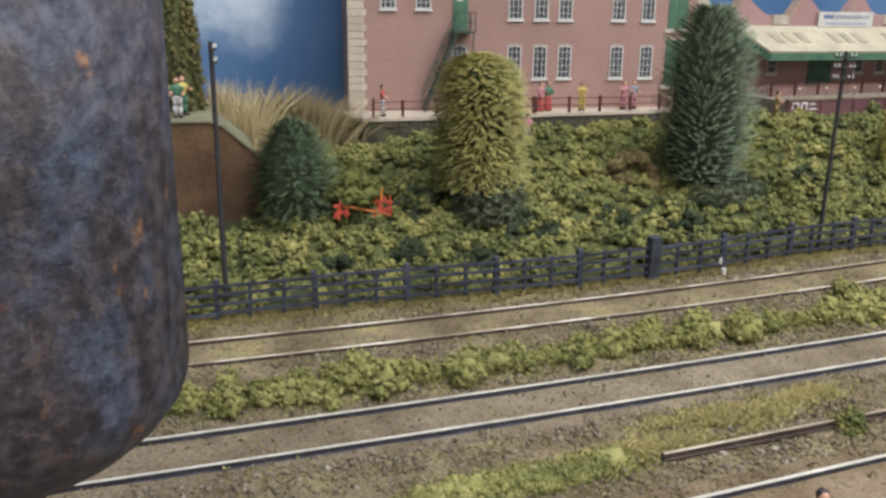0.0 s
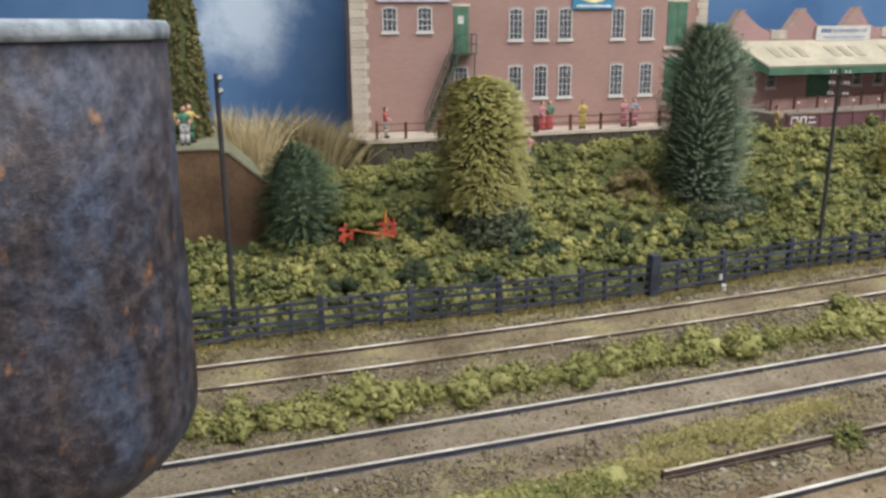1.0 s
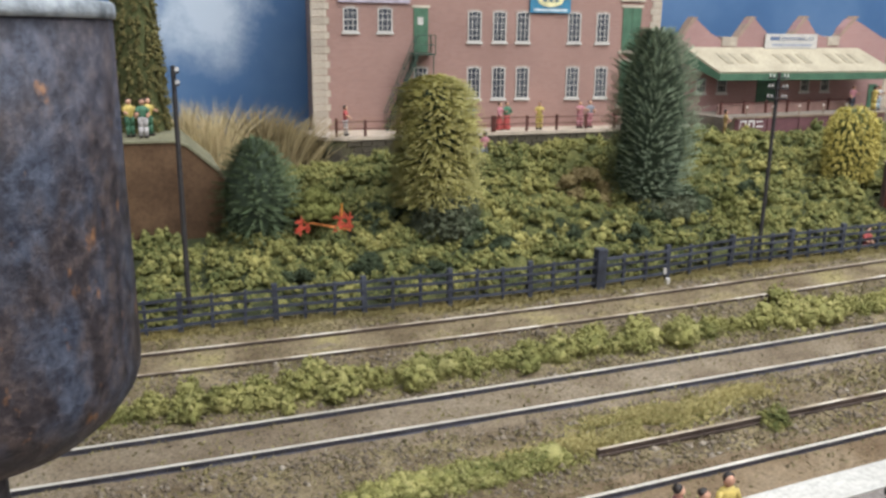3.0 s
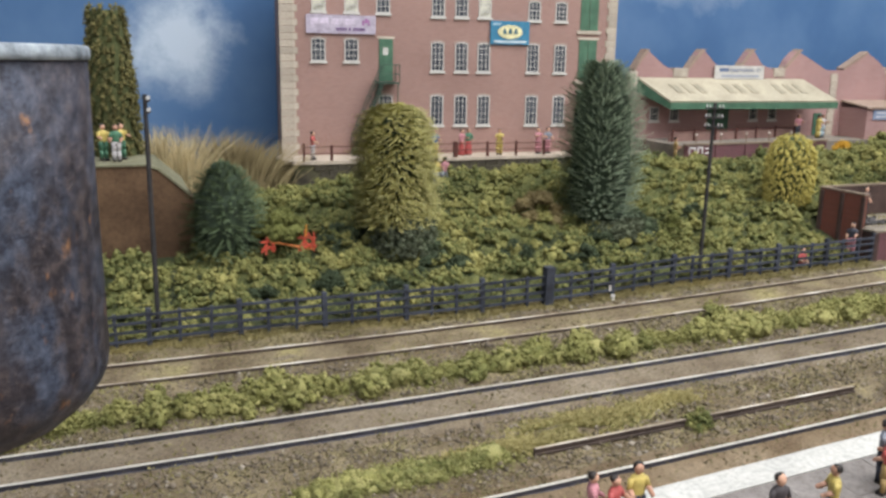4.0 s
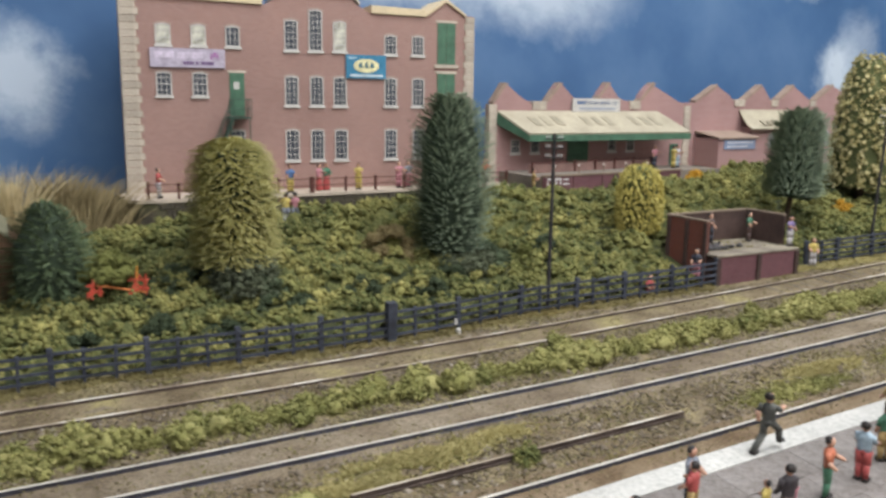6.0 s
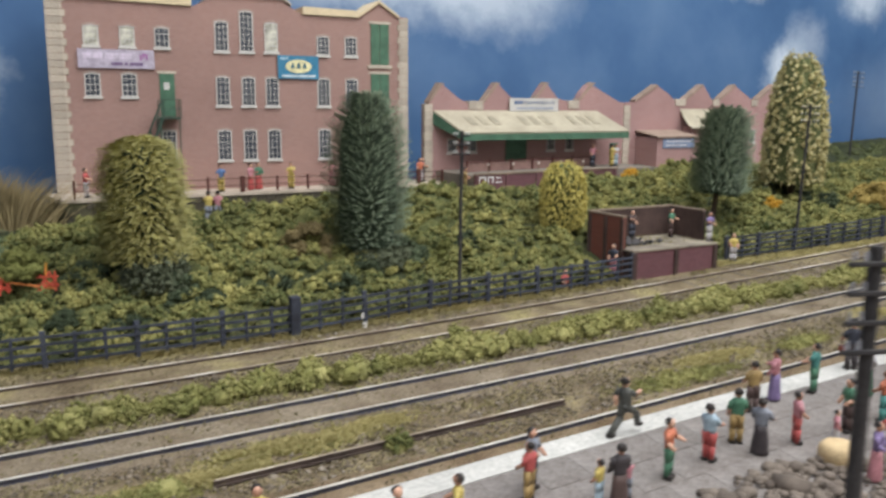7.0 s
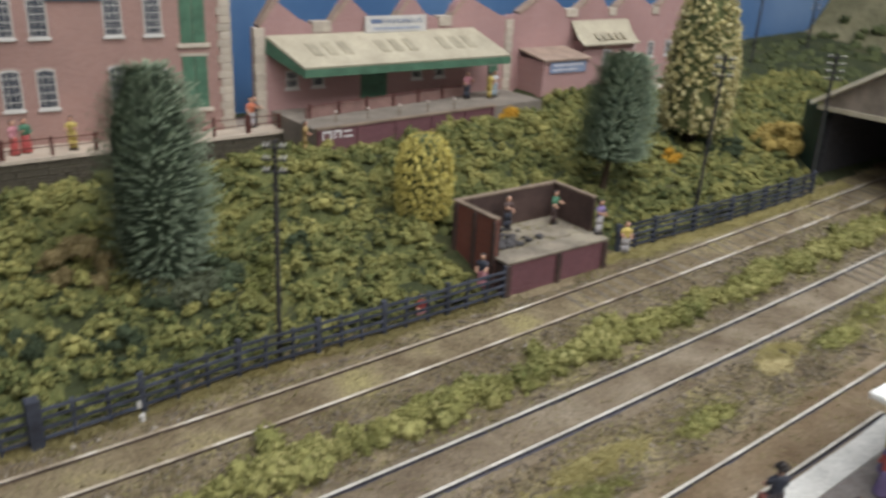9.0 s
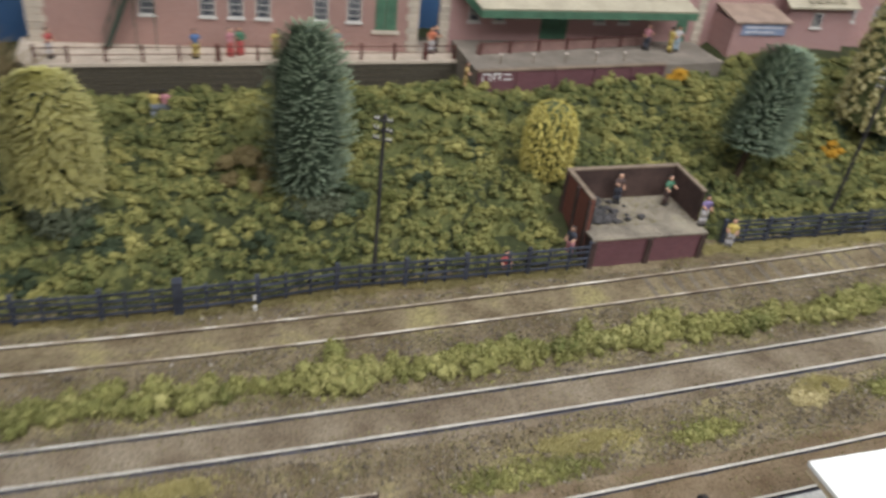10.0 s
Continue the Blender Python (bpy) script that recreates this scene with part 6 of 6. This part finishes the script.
for x, y, rx, ry in ((86, 272, 40, 6), (150, 283, 30, 7), (505, 283, 22, 6), (400, 276, 22, 6), (320, 270, 34, 7), (560, 288, 40, 8)):
    fuzz_patch("olive_grass_patch", "short olive grass between the tracks", x, y, rx, ry, 1.3, int(rx * ry * 14), STRIP_GREEN)

def grass_tuft(name, label, x, y, z, rx, ry, h, fan, count, material):
    bx, by = x + RNG.normal(0, rx, count), y + RNG.normal(0, ry, count)
    lean = np.stack([(bx - x) / max(rx, 1) * fan + RNG.normal(0, 0.11, count), RNG.normal(0, 0.2, count)], -1)
    hh = h * RNG.uniform(0.55, 1.05, count)
    w = RNG.uniform(0.12, 0.32, count)
    b = np.stack([bx, by, np.full(count, z)], -1)
    tip = b + np.stack([lean[:, 0] * hh, lean[:, 1] * hh, hh], -1)
    mid = b * 0.45 + tip * 0.55 + np.stack([-lean[:, 0] * hh * 0.12, np.zeros(count), hh * 0.06], -1)
    dx = np.stack([w, RNG.normal(0, 0.2, count), np.zeros(count)], -1)
    v = np.stack([b - dx, b + dx, mid + dx * 0.8, mid - dx * 0.8, tip], 1).reshape(-1, 3)
    i = np.arange(count)[:, None] * 5
    f = np.concatenate([i + np.array([[0, 1, 2]]), i + np.array([[0, 2, 3]]), i + np.array([[3, 2, 4]])])
    tagged(new(name, heap(name, v, f, material)), label, "grass", "", "stuff")


for x, y, z, rx, h, fan, n in ((20, 551, 44, 1.6, 34, -0.30, 110), (25, 551, 42, 2.4, 35, -0.05, 170), (34, 553, 38, 2.2, 37, 0.15, 170), (40, 553, 38, 2.0, 40, 0.45, 150)):
    grass_tuft("dry_grass_tuft", "tall straw-coloured dry grass", x, y, z, rx, 2, h, fan, n, STRAW)
for x, y, z, rx, h, fan, n in ((63, 575, 36, 4.5, 36, 0.35, 650), (76, 573, 36, 6.5, 29, 0.5, 1100), (92, 580, 36, 6, 16, 0.6, 600)):
    grass_tuft("brown_grass_tuft", "bushy brown dry grass beside the warehouse", x, y, z, rx, 5, h, fan, n, BROWN_GRASS)


def lichen_bush(x, y, r, label, material, count=14, lift=0.0):
    a, q = RNG.uniform(0, 2 * math.pi, count), np.sqrt(RNG.uniform(0, 1, count))
    xs, ys = x + r * q * np.cos(a), y + r * q * np.sin(a)
    zs = land(xs, ys) + lift + r * 0.9 * (1 - q ** 2) * RNG.uniform(0.4, 1.1, count)
    v, f = foam(np.column_stack([xs, ys, zs]), r * RNG.uniform(0.28, 0.46, count), 34, 0.40)
    v, f = joined((v, f), flecks(v[RNG.integers(0, len(v), 3000)], 0.42, 0.35))
    tagged(new("lichen_bush", heap("lichen_bush", v, f, material, True)), label, "bush", "bushes on the bank")


SOFT_OLIVE = surface("soft_olive_lichen", around((0.16, 0.165, 0.05), 0.3), 60.0, 900.0, 0.95, 0.6, island=[(0.0, (0.07, 0.08, 0.02)), (1.0, (0.17, 0.17, 0.05))])
lichen_bush(76, 464, 11, "soft olive lichen bush on the bank", SOFT_OLIVE, 40, 12.0)
lichen_bush(142, 438, 12, "dark blue-green bush below the yellow tree", DARK_TEAL, 20)
lichen_bush(273, 443, 12, "dark blue-green bush at the conifer foot", DARK_TEAL, 20)
lichen_bush(248, 436, 8, "dark blue-green bush at the conifer foot", DARK_TEAL, 14)
for bx, by in ((60, 421), (93, 423), (118, 413), (158, 421), (192, 428), (226, 418), (318, 447), (352, 470), (470, 520), (600, 470)):
    lichen_bush(bx, by, 8, "dark blue-green bush among the scrub", DARK_TEAL, 14)
lichen_bush(106, 462, 10, "dark blue-green bush on the bank", DARK_TEAL, 16)
lichen_bush(100, 552, 13, "pale olive lichen bush below the walkway", SOFT_OLIVE)
lichen_bush(292, 436, 9, "pale olive lichen bush near the fence", SOFT_OLIVE, 12)
lichen_bush(700, 446, 17, "ochre low scrub beside the shed", OCHRE_SCRUB, 36, 3.0)
lichen_bush(622, 452, 10, "dark undergrowth at the foot of the speckled tree", DARK_TEAL, 18, 1.0)
lichen_bush(648, 450, 9, "dark undergrowth at the foot of the speckled tree", DARK_TEAL, 16, 1.0)
lichen_bush(586, 451, 6.5, "bright orange-yellow bush on the bank", ORANGE_LEAF, 16, 2.0)
lichen_bush(513, 530, 6.0, "bright orange-yellow bush by the dock", ORANGE_LEAF, 14, 4.0)
EARTHY = surface("brown_scrub", around((0.19, 0.145, 0.066), 0.3), 60.0, 900.0, 0.95, 0.6, island=[(0.0, (0.11, 0.085, 0.036)), (1.0, (0.27, 0.21, 0.10))])
lichen_bush(223, 466, 13, "brown dead scrub on the bank", EARTHY, 24)


def loose_stones():
    n = 46000
    xs, ys = RNG.uniform(-60, 640, n), RNG.uniform(242, 380, n)
    keep = np.ones(n, dtype=bool)
    for k in range(3):
        d = np.abs(ys - (track_y(k, xs) - GAUGE / 2))
        keep &= d > 9.3
    xs, ys = xs[keep], ys[keep]
    s = RNG.gamma(2.0, 0.15, len(xs)) + 0.16
    v, f = strewn(PEBBLES, np.column_stack([xs, ys, land(xs, ys) + 0.2]), s * 1.15)
    tagged(new("loose_stones", heap("loose_stones", v, f, STONE_BITS)), "loose ballast stones scattered beside the tracks", "stones", "", "stuff")


loose_stones()


def ground_scatter():
    """Crumbs of turf, grit and leaf litter over the ground, thick in some places and thin in others."""
    n = 260000
    xs, ys = RNG.uniform(-80, 680, n), RNG.uniform(240, 396, n)
    dens = np.array([noise.noise(Vector((x * 0.035, y * 0.09, 11.0))) + 0.5 * noise.noise(Vector((x * 0.12, y * 0.2, 4.0))) for x, y in zip(xs, ys)])
    on = np.ones(n)
    for k in range(3):
        d = np.abs(ys - (track_y(k, xs) - GAUGE / 2))
        on = np.minimum(on, 0.22 + smoothstep(8.6, 12, d))
    keep = RNG.uniform(0, 1, n) < on * np.clip(0.55 + 0.9 * dens, 0.06, 1)
    xs, ys = xs[keep], ys[keep]
    bed = np.full(len(xs), -9.0)
    for k in range(3):
        d = np.abs(ys - (track_y(k, xs) - GAUGE / 2))
        bed = np.maximum(bed, np.interp(d, [0, 9, 13.5, 19], [0.85, 0.55, 0.1, -2.3]) + TRACKS[k][3])
    z = land(xs, ys) + np.maximum(bed, 0) + 0.15 + 0.3 * np.abs(RNG.normal(0, 1, len(xs)))
    v, f = flecks(np.column_stack([xs, ys, z]), 0.42, 0.1)
    tagged(new("ground_scatter", heap("ground_scatter", v, f, LITTER)), "crumbly brown and olive turf and grit between the tracks", "scatter", "", "stuff")


LITTER = surface("turf_and_grit", [(0.32, (0.10, 0.075, 0.045)), (0.48, (0.17, 0.145, 0.075)), (0.60, (0.24, 0.22, 0.075)), (0.72, (0.34, 0.28, 0.12))], 26.0, 900.0, 0.95, 0.0, island=[(0.0, (0.07, 0.055, 0.035)), (0.5, (0.19, 0.16, 0.08)), (1.0, (0.38, 0.32, 0.18))])
ground_scatter()


def pen_litter():
    n = 2600
    xs, ys = 396 + RNG.uniform(1, 62, n), 397 + RNG.uniform(0, 38, n)
    keep = np.array([noise.noise(Vector((x * 0.11, y * 0.11, 6.0))) for x, y in zip(xs, ys)]) > RNG.uniform(-0.5, 0.6, n)
    v, f = flecks(np.column_stack([xs, ys, np.full(n, 27.35)])[keep], 0.4, 0.08)
    tagged(new("pen_litter", heap("pen_litter", v, f, LITTER)), "brown straw and dirt on the pen floor", "litter", "", "stuff")


pen_litter()


def hill_woods():
    n = 240
    xs, ys = RNG.uniform(720, 1150, n), RNG.uniform(470, 645, n)
    zz = np.array([hill_height(x, y) + 2 for x, y in zip(xs, ys)])
    low = zz < 90
    places = np.column_stack([xs, ys, zz])[low]
    v, f = foam(places, RNG.uniform(5, 10, len(places)), 20, 0.6)
    tagged(new("hillside_woods", heap("hillside_woods", v, f, SHADE_GREEN)), "dark green wooded scrub on the hillside", "woods", "", "stuff")


hill_woods()


def red_frame():
    """An overturned spindly red frame in the scrub."""
    z = 23.6
    r = thing("red_frame", 78.5, 455, z, "bright red tangled wire frame lying in the scrub", "frame")
    red = paint(0.52, 0.085, 0.05, 0.5)
    for x0, k in ((-13, 1.0), (5, 1.35)):
        bm = bmesh.new()
        for a, b in (((0, 0, -2), (4, 0, 5)), ((4, 0, 5), (7, 1, -1)), ((0, 0, -2), (6, -2, 2)), ((1, 1, 4), (6, 0, -2)), ((2, -1, -3), (3, 1, 6)), ((0, 1, 3), (7, 0, 3)), ((6, 0, -2), (6, 0, 5)), ((0, 0, 0), (7, 0, 0))):
            rod(bm, (x0 + k * a[0], k * a[1], k * a[2]), (x0 + k * b[0], k * b[1], k * b[2]), 0.46, sides=5)
        part("wheel_frame", bm, red, r)
    part("shaft", rod(bmesh.new(), (-9, 0, 3.5), (13, 0, -2), 0.5, sides=5), paint(0.62, 0.22, 0.07, 0.5), r)
    part("shaft", rod(bmesh.new(), (9, 0, 5), (9.5, 0, 11), 0.4, sides=5), paint(0.70, 0.30, 0.05, 0.5), r)


red_frame()


# ---------------------------------------------------------------- painted figurines
SKINS = [(0.50, 0.29, 0.20), (0.40, 0.22, 0.15)]
HAIR = (0.025, 0.02, 0.018)


def figurine(x, y, z, top, bottom, h=21.5, skirt=False, turn=0.0, hair=HAIR, arms=(20, 25), stride=0.0, label="", skin=0, bag=None, hat=False):
    k = h / 21.5
    bm = bmesh.new()
    top, bottom = (tuple(0.56 * v + 0.16 * sum(c) / 3 + 0.015 for v in c) for c in (top, bottom))
    mats = [paint(*top), paint(*bottom), paint(*SKINS[skin]), paint(*hair)]
    def body(profile, index, flat):
        """A smooth oval column from (half-width, height) pairs."""
        rings = [[bm.verts.new((w * math.cos(2 * math.pi * i / 12), w * flat * math.sin(2 * math.pi * i / 12), z)) for i in range(12)] for w, z in profile]
        for lo, hi in zip(rings, rings[1:]):
            for i in range(12):
                bm.faces.new((lo[i], lo[(i + 1) % 12], hi[(i + 1) % 12], hi[i])).material_index = index
        bm.faces.new(rings[0][::-1]).material_index = index
        bm.faces.new(rings[-1]).material_index = index

    if skirt:
        body(((2.9, 0.5), (2.95, 1.4), (2.6, 5.0), (2.25, 8.5), (2.0, 11.2)), 1, 0.85)
        for q in (-0.9, 0.9):
            box(bm, q - 0.8, q + 0.8, -2.4, 0.8, 0, 0.8, index=3)
    else:
        for q in (-1, 1):
            hip, foot = Vector((q * 1.05, 0, 11)), Vector((q * 1.2, q * stride, 0.8 if q * stride >= 0 else 0.8 + abs(stride) * 0.4))
            knee = hip.lerp(foot, 0.5) + Vector((0, -0.35 * abs(stride) - 0.15, 0.2))
            rod(bm, hip, knee, 1.45, 1.2, 8, 1)
            rod(bm, knee, foot, 1.2, 0.95, 8, 1)
            box(bm, foot.x - 0.85, foot.x + 0.85, foot.y - 2.0, foot.y + 0.9, foot.z - 0.8, foot.z + 0.4, index=3)
        body(((1.9, 9.8), (2.1, 10.6), (2.0, 11.6)), 1, 0.75)
    body(((2.05, 10.9), (2.1, 12.2), (2.35, 14.4), (2.5, 16.0), (2.0, 17.2), (0.9, 17.9)), 0, 0.72)
    rod(bm, (0, 0, 17.4), (0, 0, 18.6), 0.75, 0.75, 8, 2)
    for s, ang in zip((-1, 1), arms):
        sh = Vector((s * 2.1, 0, 16.6))
        a = radians(ang)
        el = sh + Vector((s * 0.6, -math.sin(a) * 2.0, -math.cos(a) * 3.2))
        ha = el + Vector((-s * 0.3, -math.sin(a + 0.6) * 3.0, -math.cos(a + 0.6) * 3.0))
        rod(bm, sh, el, 0.95, 0.85, 8, 0)
        rod(bm, el, ha, 0.85, 0.65, 8, 0 if skirt else 2)
        ball(bm, ha, 0.75, 0.75, 0.75, 1, 2)
    ball(bm, (0, -0.1, 19.6), 1.35, 1.5, 1.75, 2, 2)
    ball(bm, (0, 0.35, 20.1), 1.5, 1.45, 1.5, 2, 3)
    if hat:
        rod(bm, (0, 0, 20.6), (0, 0, 20.9), 2.3, 2.3, 12, 3)
        rod(bm, (0, 0, 20.9), (0, 0, 22.2), 1.5, 1.3, 12, 3)
    if bag:
        mats.append(paint(*bag))
        box(bm, 3.0, 4.6, -1.8, 1.8, 7.4, 10.2, 0.2, 4)
    for q in bm.verts:
        q.co += Vector((random.uniform(-1, 1), random.uniform(-1, 1), random.uniform(-1, 1))) * 0.16
    bmesh.ops.scale(bm, vec=(1.13 * k, k, k), verts=bm.verts)
    ob = new("figurine", meshed("figurine", bm, mats, True))
    ob.matrix_basis = pose(x * MM, y * MM, z * MM, 0, 0, turn)
    return tagged(ob, label or "small painted plastic figurine standing on the layout", "figurine", "painted figurines")


RED, ORANGE, GREEN, TEAL, YELLOW, BROWN, BLUE, PURPLE, PINK, GREY, WHITE, MUSTARD, NAVY, SKY_BLUE = ((0.60, 0.05, 0.04), (0.72, 0.16, 0.04), (0.05, 0.22, 0.11), (0.04, 0.30, 0.26), (0.72, 0.52, 0.05), (0.11, 0.055, 0.045), (0.06, 0.17, 0.42), (0.22, 0.14, 0.36), (0.62, 0.20, 0.24), (0.25, 0.27, 0.33), (0.60, 0.55, 0.55), (0.45, 0.27, 0.05), (0.03, 0.035, 0.06), (0.38, 0.52, 0.62))
KHAKI, DARK = (0.085, 0.085, 0.07), (0.05, 0.035, 0.04)

for x, y, top, bottom, skirt, turn, h, note in (
        (236.7, 192.8, ORANGE, GREEN, False, 30, 18.5, "orange jumper and green trousers"), (254.7, 194.5, SKY_BLUE, RED, False, 100, 18.5, "pale blue dress and red shoes"),
        (271.3, 198.8, GREEN, MUSTARD, False, 150, 18.5, "green top and mustard trousers"), (272.5, 190.4, GREY, DARK, True, 110, 18.5, "grey shawl and dark skirt"),
        (294.0, 212.3, MUSTARD, BROWN, False, 160, 18.5, "mustard top and brown trousers"), (309.0, 215.8, PINK, PURPLE, True, 200, 19, "coral top and purple skirt"),
        (288.9, 190.2, PINK, RED, False, 60, 17.5, "pink top and red shorts"), (311.2, 188.0, GREEN, BROWN, False, 250, 18.5, "green jacket and brown trousers"),
        (342.5, 203.5, WHITE, GREEN, True, 140, 18.5, "white top and green skirt"), (329.2, 187.0, ORANGE, TEAL, False, 180, 18.5, "orange top and teal trousers"),
        (363.6, 204.3, PURPLE, BLUE, True, 200, 19, "purple top and blue skirt"), (291.0, 164.0, PURPLE, PINK, True, 20, 18.5, "purple top and pink skirt"),
        (315.7, 171.8, GREEN, BROWN, False, 150, 18.5, "green shirt and brown trousers"), (310.3, 172.6, RED, WHITE, False, 150, 14, "red top and white trousers"),
        (369.5, 202.6, ORANGE, RED, True, 90, 18.5, "orange top and red skirt"), (334.8, 168.2, YELLOW, BLUE, False, 10, 18.5, "yellow shirt and blue trousers"),
        (327.3, 213.6, TEAL, GREEN, False, 200, 19, "teal jacket and green trousers"), (213.6, 187.2, DARK, BROWN, True, 170, 18.5, "dark brown coat"), (217.8, 189.0, PINK, GREY, False, 170, 12.5, "pink top"),
        (196.8, 205.5, GREY, NAVY, False, 20, 18.5, "grey jacket and navy trousers"), (192.8, 200.5, RED, MUSTARD, False, 200, 17.5, "red top and mustard trousers"),
        (209.2, 190.3, YELLOW, SKY_BLUE, False, 200, 13.5, "yellow top and pale trousers"), (165.8, 193.0, YELLOW, GREY, False, 240, 18.5, "yellow shirt with raised arm"),
        (149.6, 194.5, DARK, NAVY, False, 0, 18.5, "dark coat"), (119.3, 210.2, YELLOW, NAVY, False, 0, 18.5, "yellow shirt and dark trousers"), (106.9, 211.0, PINK, NAVY, True, 60, 18.0, "crimson top"),
        (111.6, 208.5, RED, NAVY, False, 30, 17.5, "red shirt"), (325.0, 157.0, BLUE, ORANGE, False, 100, 18.5, "blue shirt and orange trousers"), (309.1, 154.6, MUSTARD, BROWN, False, 240, 17.5, "tan shirt"),
        (348.0, 160.0, RED, BLUE, False, 120, 18.5, "red shirt and blue trousers"), (339.0, 154.0, SKY_BLUE, NAVY, False, 80, 18.5, "light blue shirt and navy trousers"), (345.1, 176.5, BLUE, ORANGE, False, 200, 18.5, "blue shirt and orange trousers"),
        (298.4, 182.9, PINK, WHITE, True, 40, 12.5, "pink top"), (401.0, 209.0, RED, PURPLE, True, 120, 18.5, "red scarf and purple skirt"), (412.2, 214.2, YELLOW, PURPLE, True, 60, 18.5, "yellow top and purple skirt"), (375.0, 196.0, PURPLE, RED, True, 40, 18.5, "purple shawl and red skirt")):
    figurine(x, y, float(plane(x, y)) + 12.0, top, bottom, h, skirt, turn, arms=(random.uniform(0, 50), random.uniform(0, 50)), skin=random.randrange(2), label="small painted plastic figurine with " + note)
figurine(242.5, 219.2, float(plane(242.5, 219.2)) + 12.0, KHAKI, KHAKI, 19.5, False, 100, arms=(70, -40), stride=6.0, label="small painted plastic figurine running in dark khaki")
figurine(359.9, 222.0, float(plane(359.9, 222.0)) + 12.0, NAVY, DARK, 20.0, False, 150, label="small painted plastic figurine in a dark suit with a bag", bag=(0.22, 0.07, 0.05), hat=True)

# on the walkway, the dock and the path
for x, y, z, top, bottom, skirt, turn, note in (
        (119.5, 582, 51.4, RED, WHITE, False, 60, "red shirt and white trousers"), (203, 581, 51.4, BLUE, YELLOW, False, 0, "blue shirt and yellow trousers"), (224, 584, 51.4, PINK, RED, True, 40, "pink top and red skirt"), (230, 586, 51.4, GREEN, RED, True, 0, "green top and red skirt"),
        (252, 582, 51.4, YELLOW, YELLOW, False, 330, "yellow shirt and trousers"), (283, 583, 51.4, PINK, PINK, False, 0, "pink clothes"), (291, 584, 51.4, GREY, PINK, False, 0, "grey shirt and pink trousers"), (356, 588, 51.4, ORANGE, WHITE, False, 0, "orange shirt"), (359, 590, 51.4, NAVY, DARK, False, 30, "dark clothes"),
        (524, 566, 59.8, YELLOW, YELLOW, False, 90, "yellow clothes"), (530, 568, 59.8, WHITE, SKY_BLUE, False, 0, "white shirt and pale blue trousers"), (508, 571, 59.8, PINK, NAVY, False, 0, "dull pink coat"),
        (-12, 505, 63.4, YELLOW, NAVY, False, 0, "yellow shirt and dark trousers"), (-4, 503, 63.4, YELLOW, GREEN, False, 20, "yellow shirt and green trousers"), (2, 498, 63.4, GREEN, WHITE, False, 0, "green shirt and white trousers"), (4.5, 506, 63.4, YELLOW, GREEN, False, 40, "yellow top and green skirt"),
        (179, 514, 41.0, YELLOW, GREY, False, 180, "yellow shirt"), (184.5, 514, 41.0, PINK, GREY, False, 180, "pink shirt"), (364, 533, 48.0, MUSTARD, MUSTARD, False, 60, "yellow-green coat"),
        (449, 416, 27.2, GREEN, BROWN, False, 20, "green shirt and brown trousers"), (421, 421, 27.2, BROWN, NAVY, False, 0, "brown shirt"), (459.0, 393, 27.2, PURPLE, WHITE, False, 0, "purple coat"),
        (384, 394, 12.5, NAVY, PINK, False, 300, "navy shirt and pink trousers"), (349, 393.5, 0.5, RED, PINK, False, 0, "red shirt"), (479, 391, 12.5, YELLOW, WHITE, False, 330, "yellow shirt and white trousers"),
        (655, 341, 15.0, RED, DARK, False, 60, "red and dark clothes")):
    figurine(x, y, z, top, bottom, 18.5, skirt, turn, arms=(random.uniform(0, 60), random.uniform(0, 60)), skin=random.randrange(2), label="small painted plastic figurine with " + note)


# ---------------------------------------------------------------- small things
def round_table(x, y):
    z = float(plane(x, y)) + 12.0
    t = thing("round_table", x, y, z, "round tan tub table on the platform", "table")
    part("drum", turned(bmesh.new(), [(4.8, 0), (5.7, 1.4), (6.0, 3.6), (5.6, 5.5), (4.4, 6.6), (1.0, 6.9)], 24), TABLE_TAN, t, smooth=True)


round_table(290, 175.5)


def white_marker(x):
    y = float(fence_line(x)) - 4.0
    m = thing("white_marker", x, y, float(land(x, y)), "small white marker stone at the fence foot", "marker")
    part("stone", box(bmesh.new(), -1.0, 1.0, -0.9, 0.9, -0.5, 2.6, 0.4), WHITE_TRIM, m)
    part("plate", box(bmesh.new(), -0.7, 0.7, 2.3, 2.9, 3.6, 6.4, 0.1), WHITE_TRIM, m)


white_marker(221)
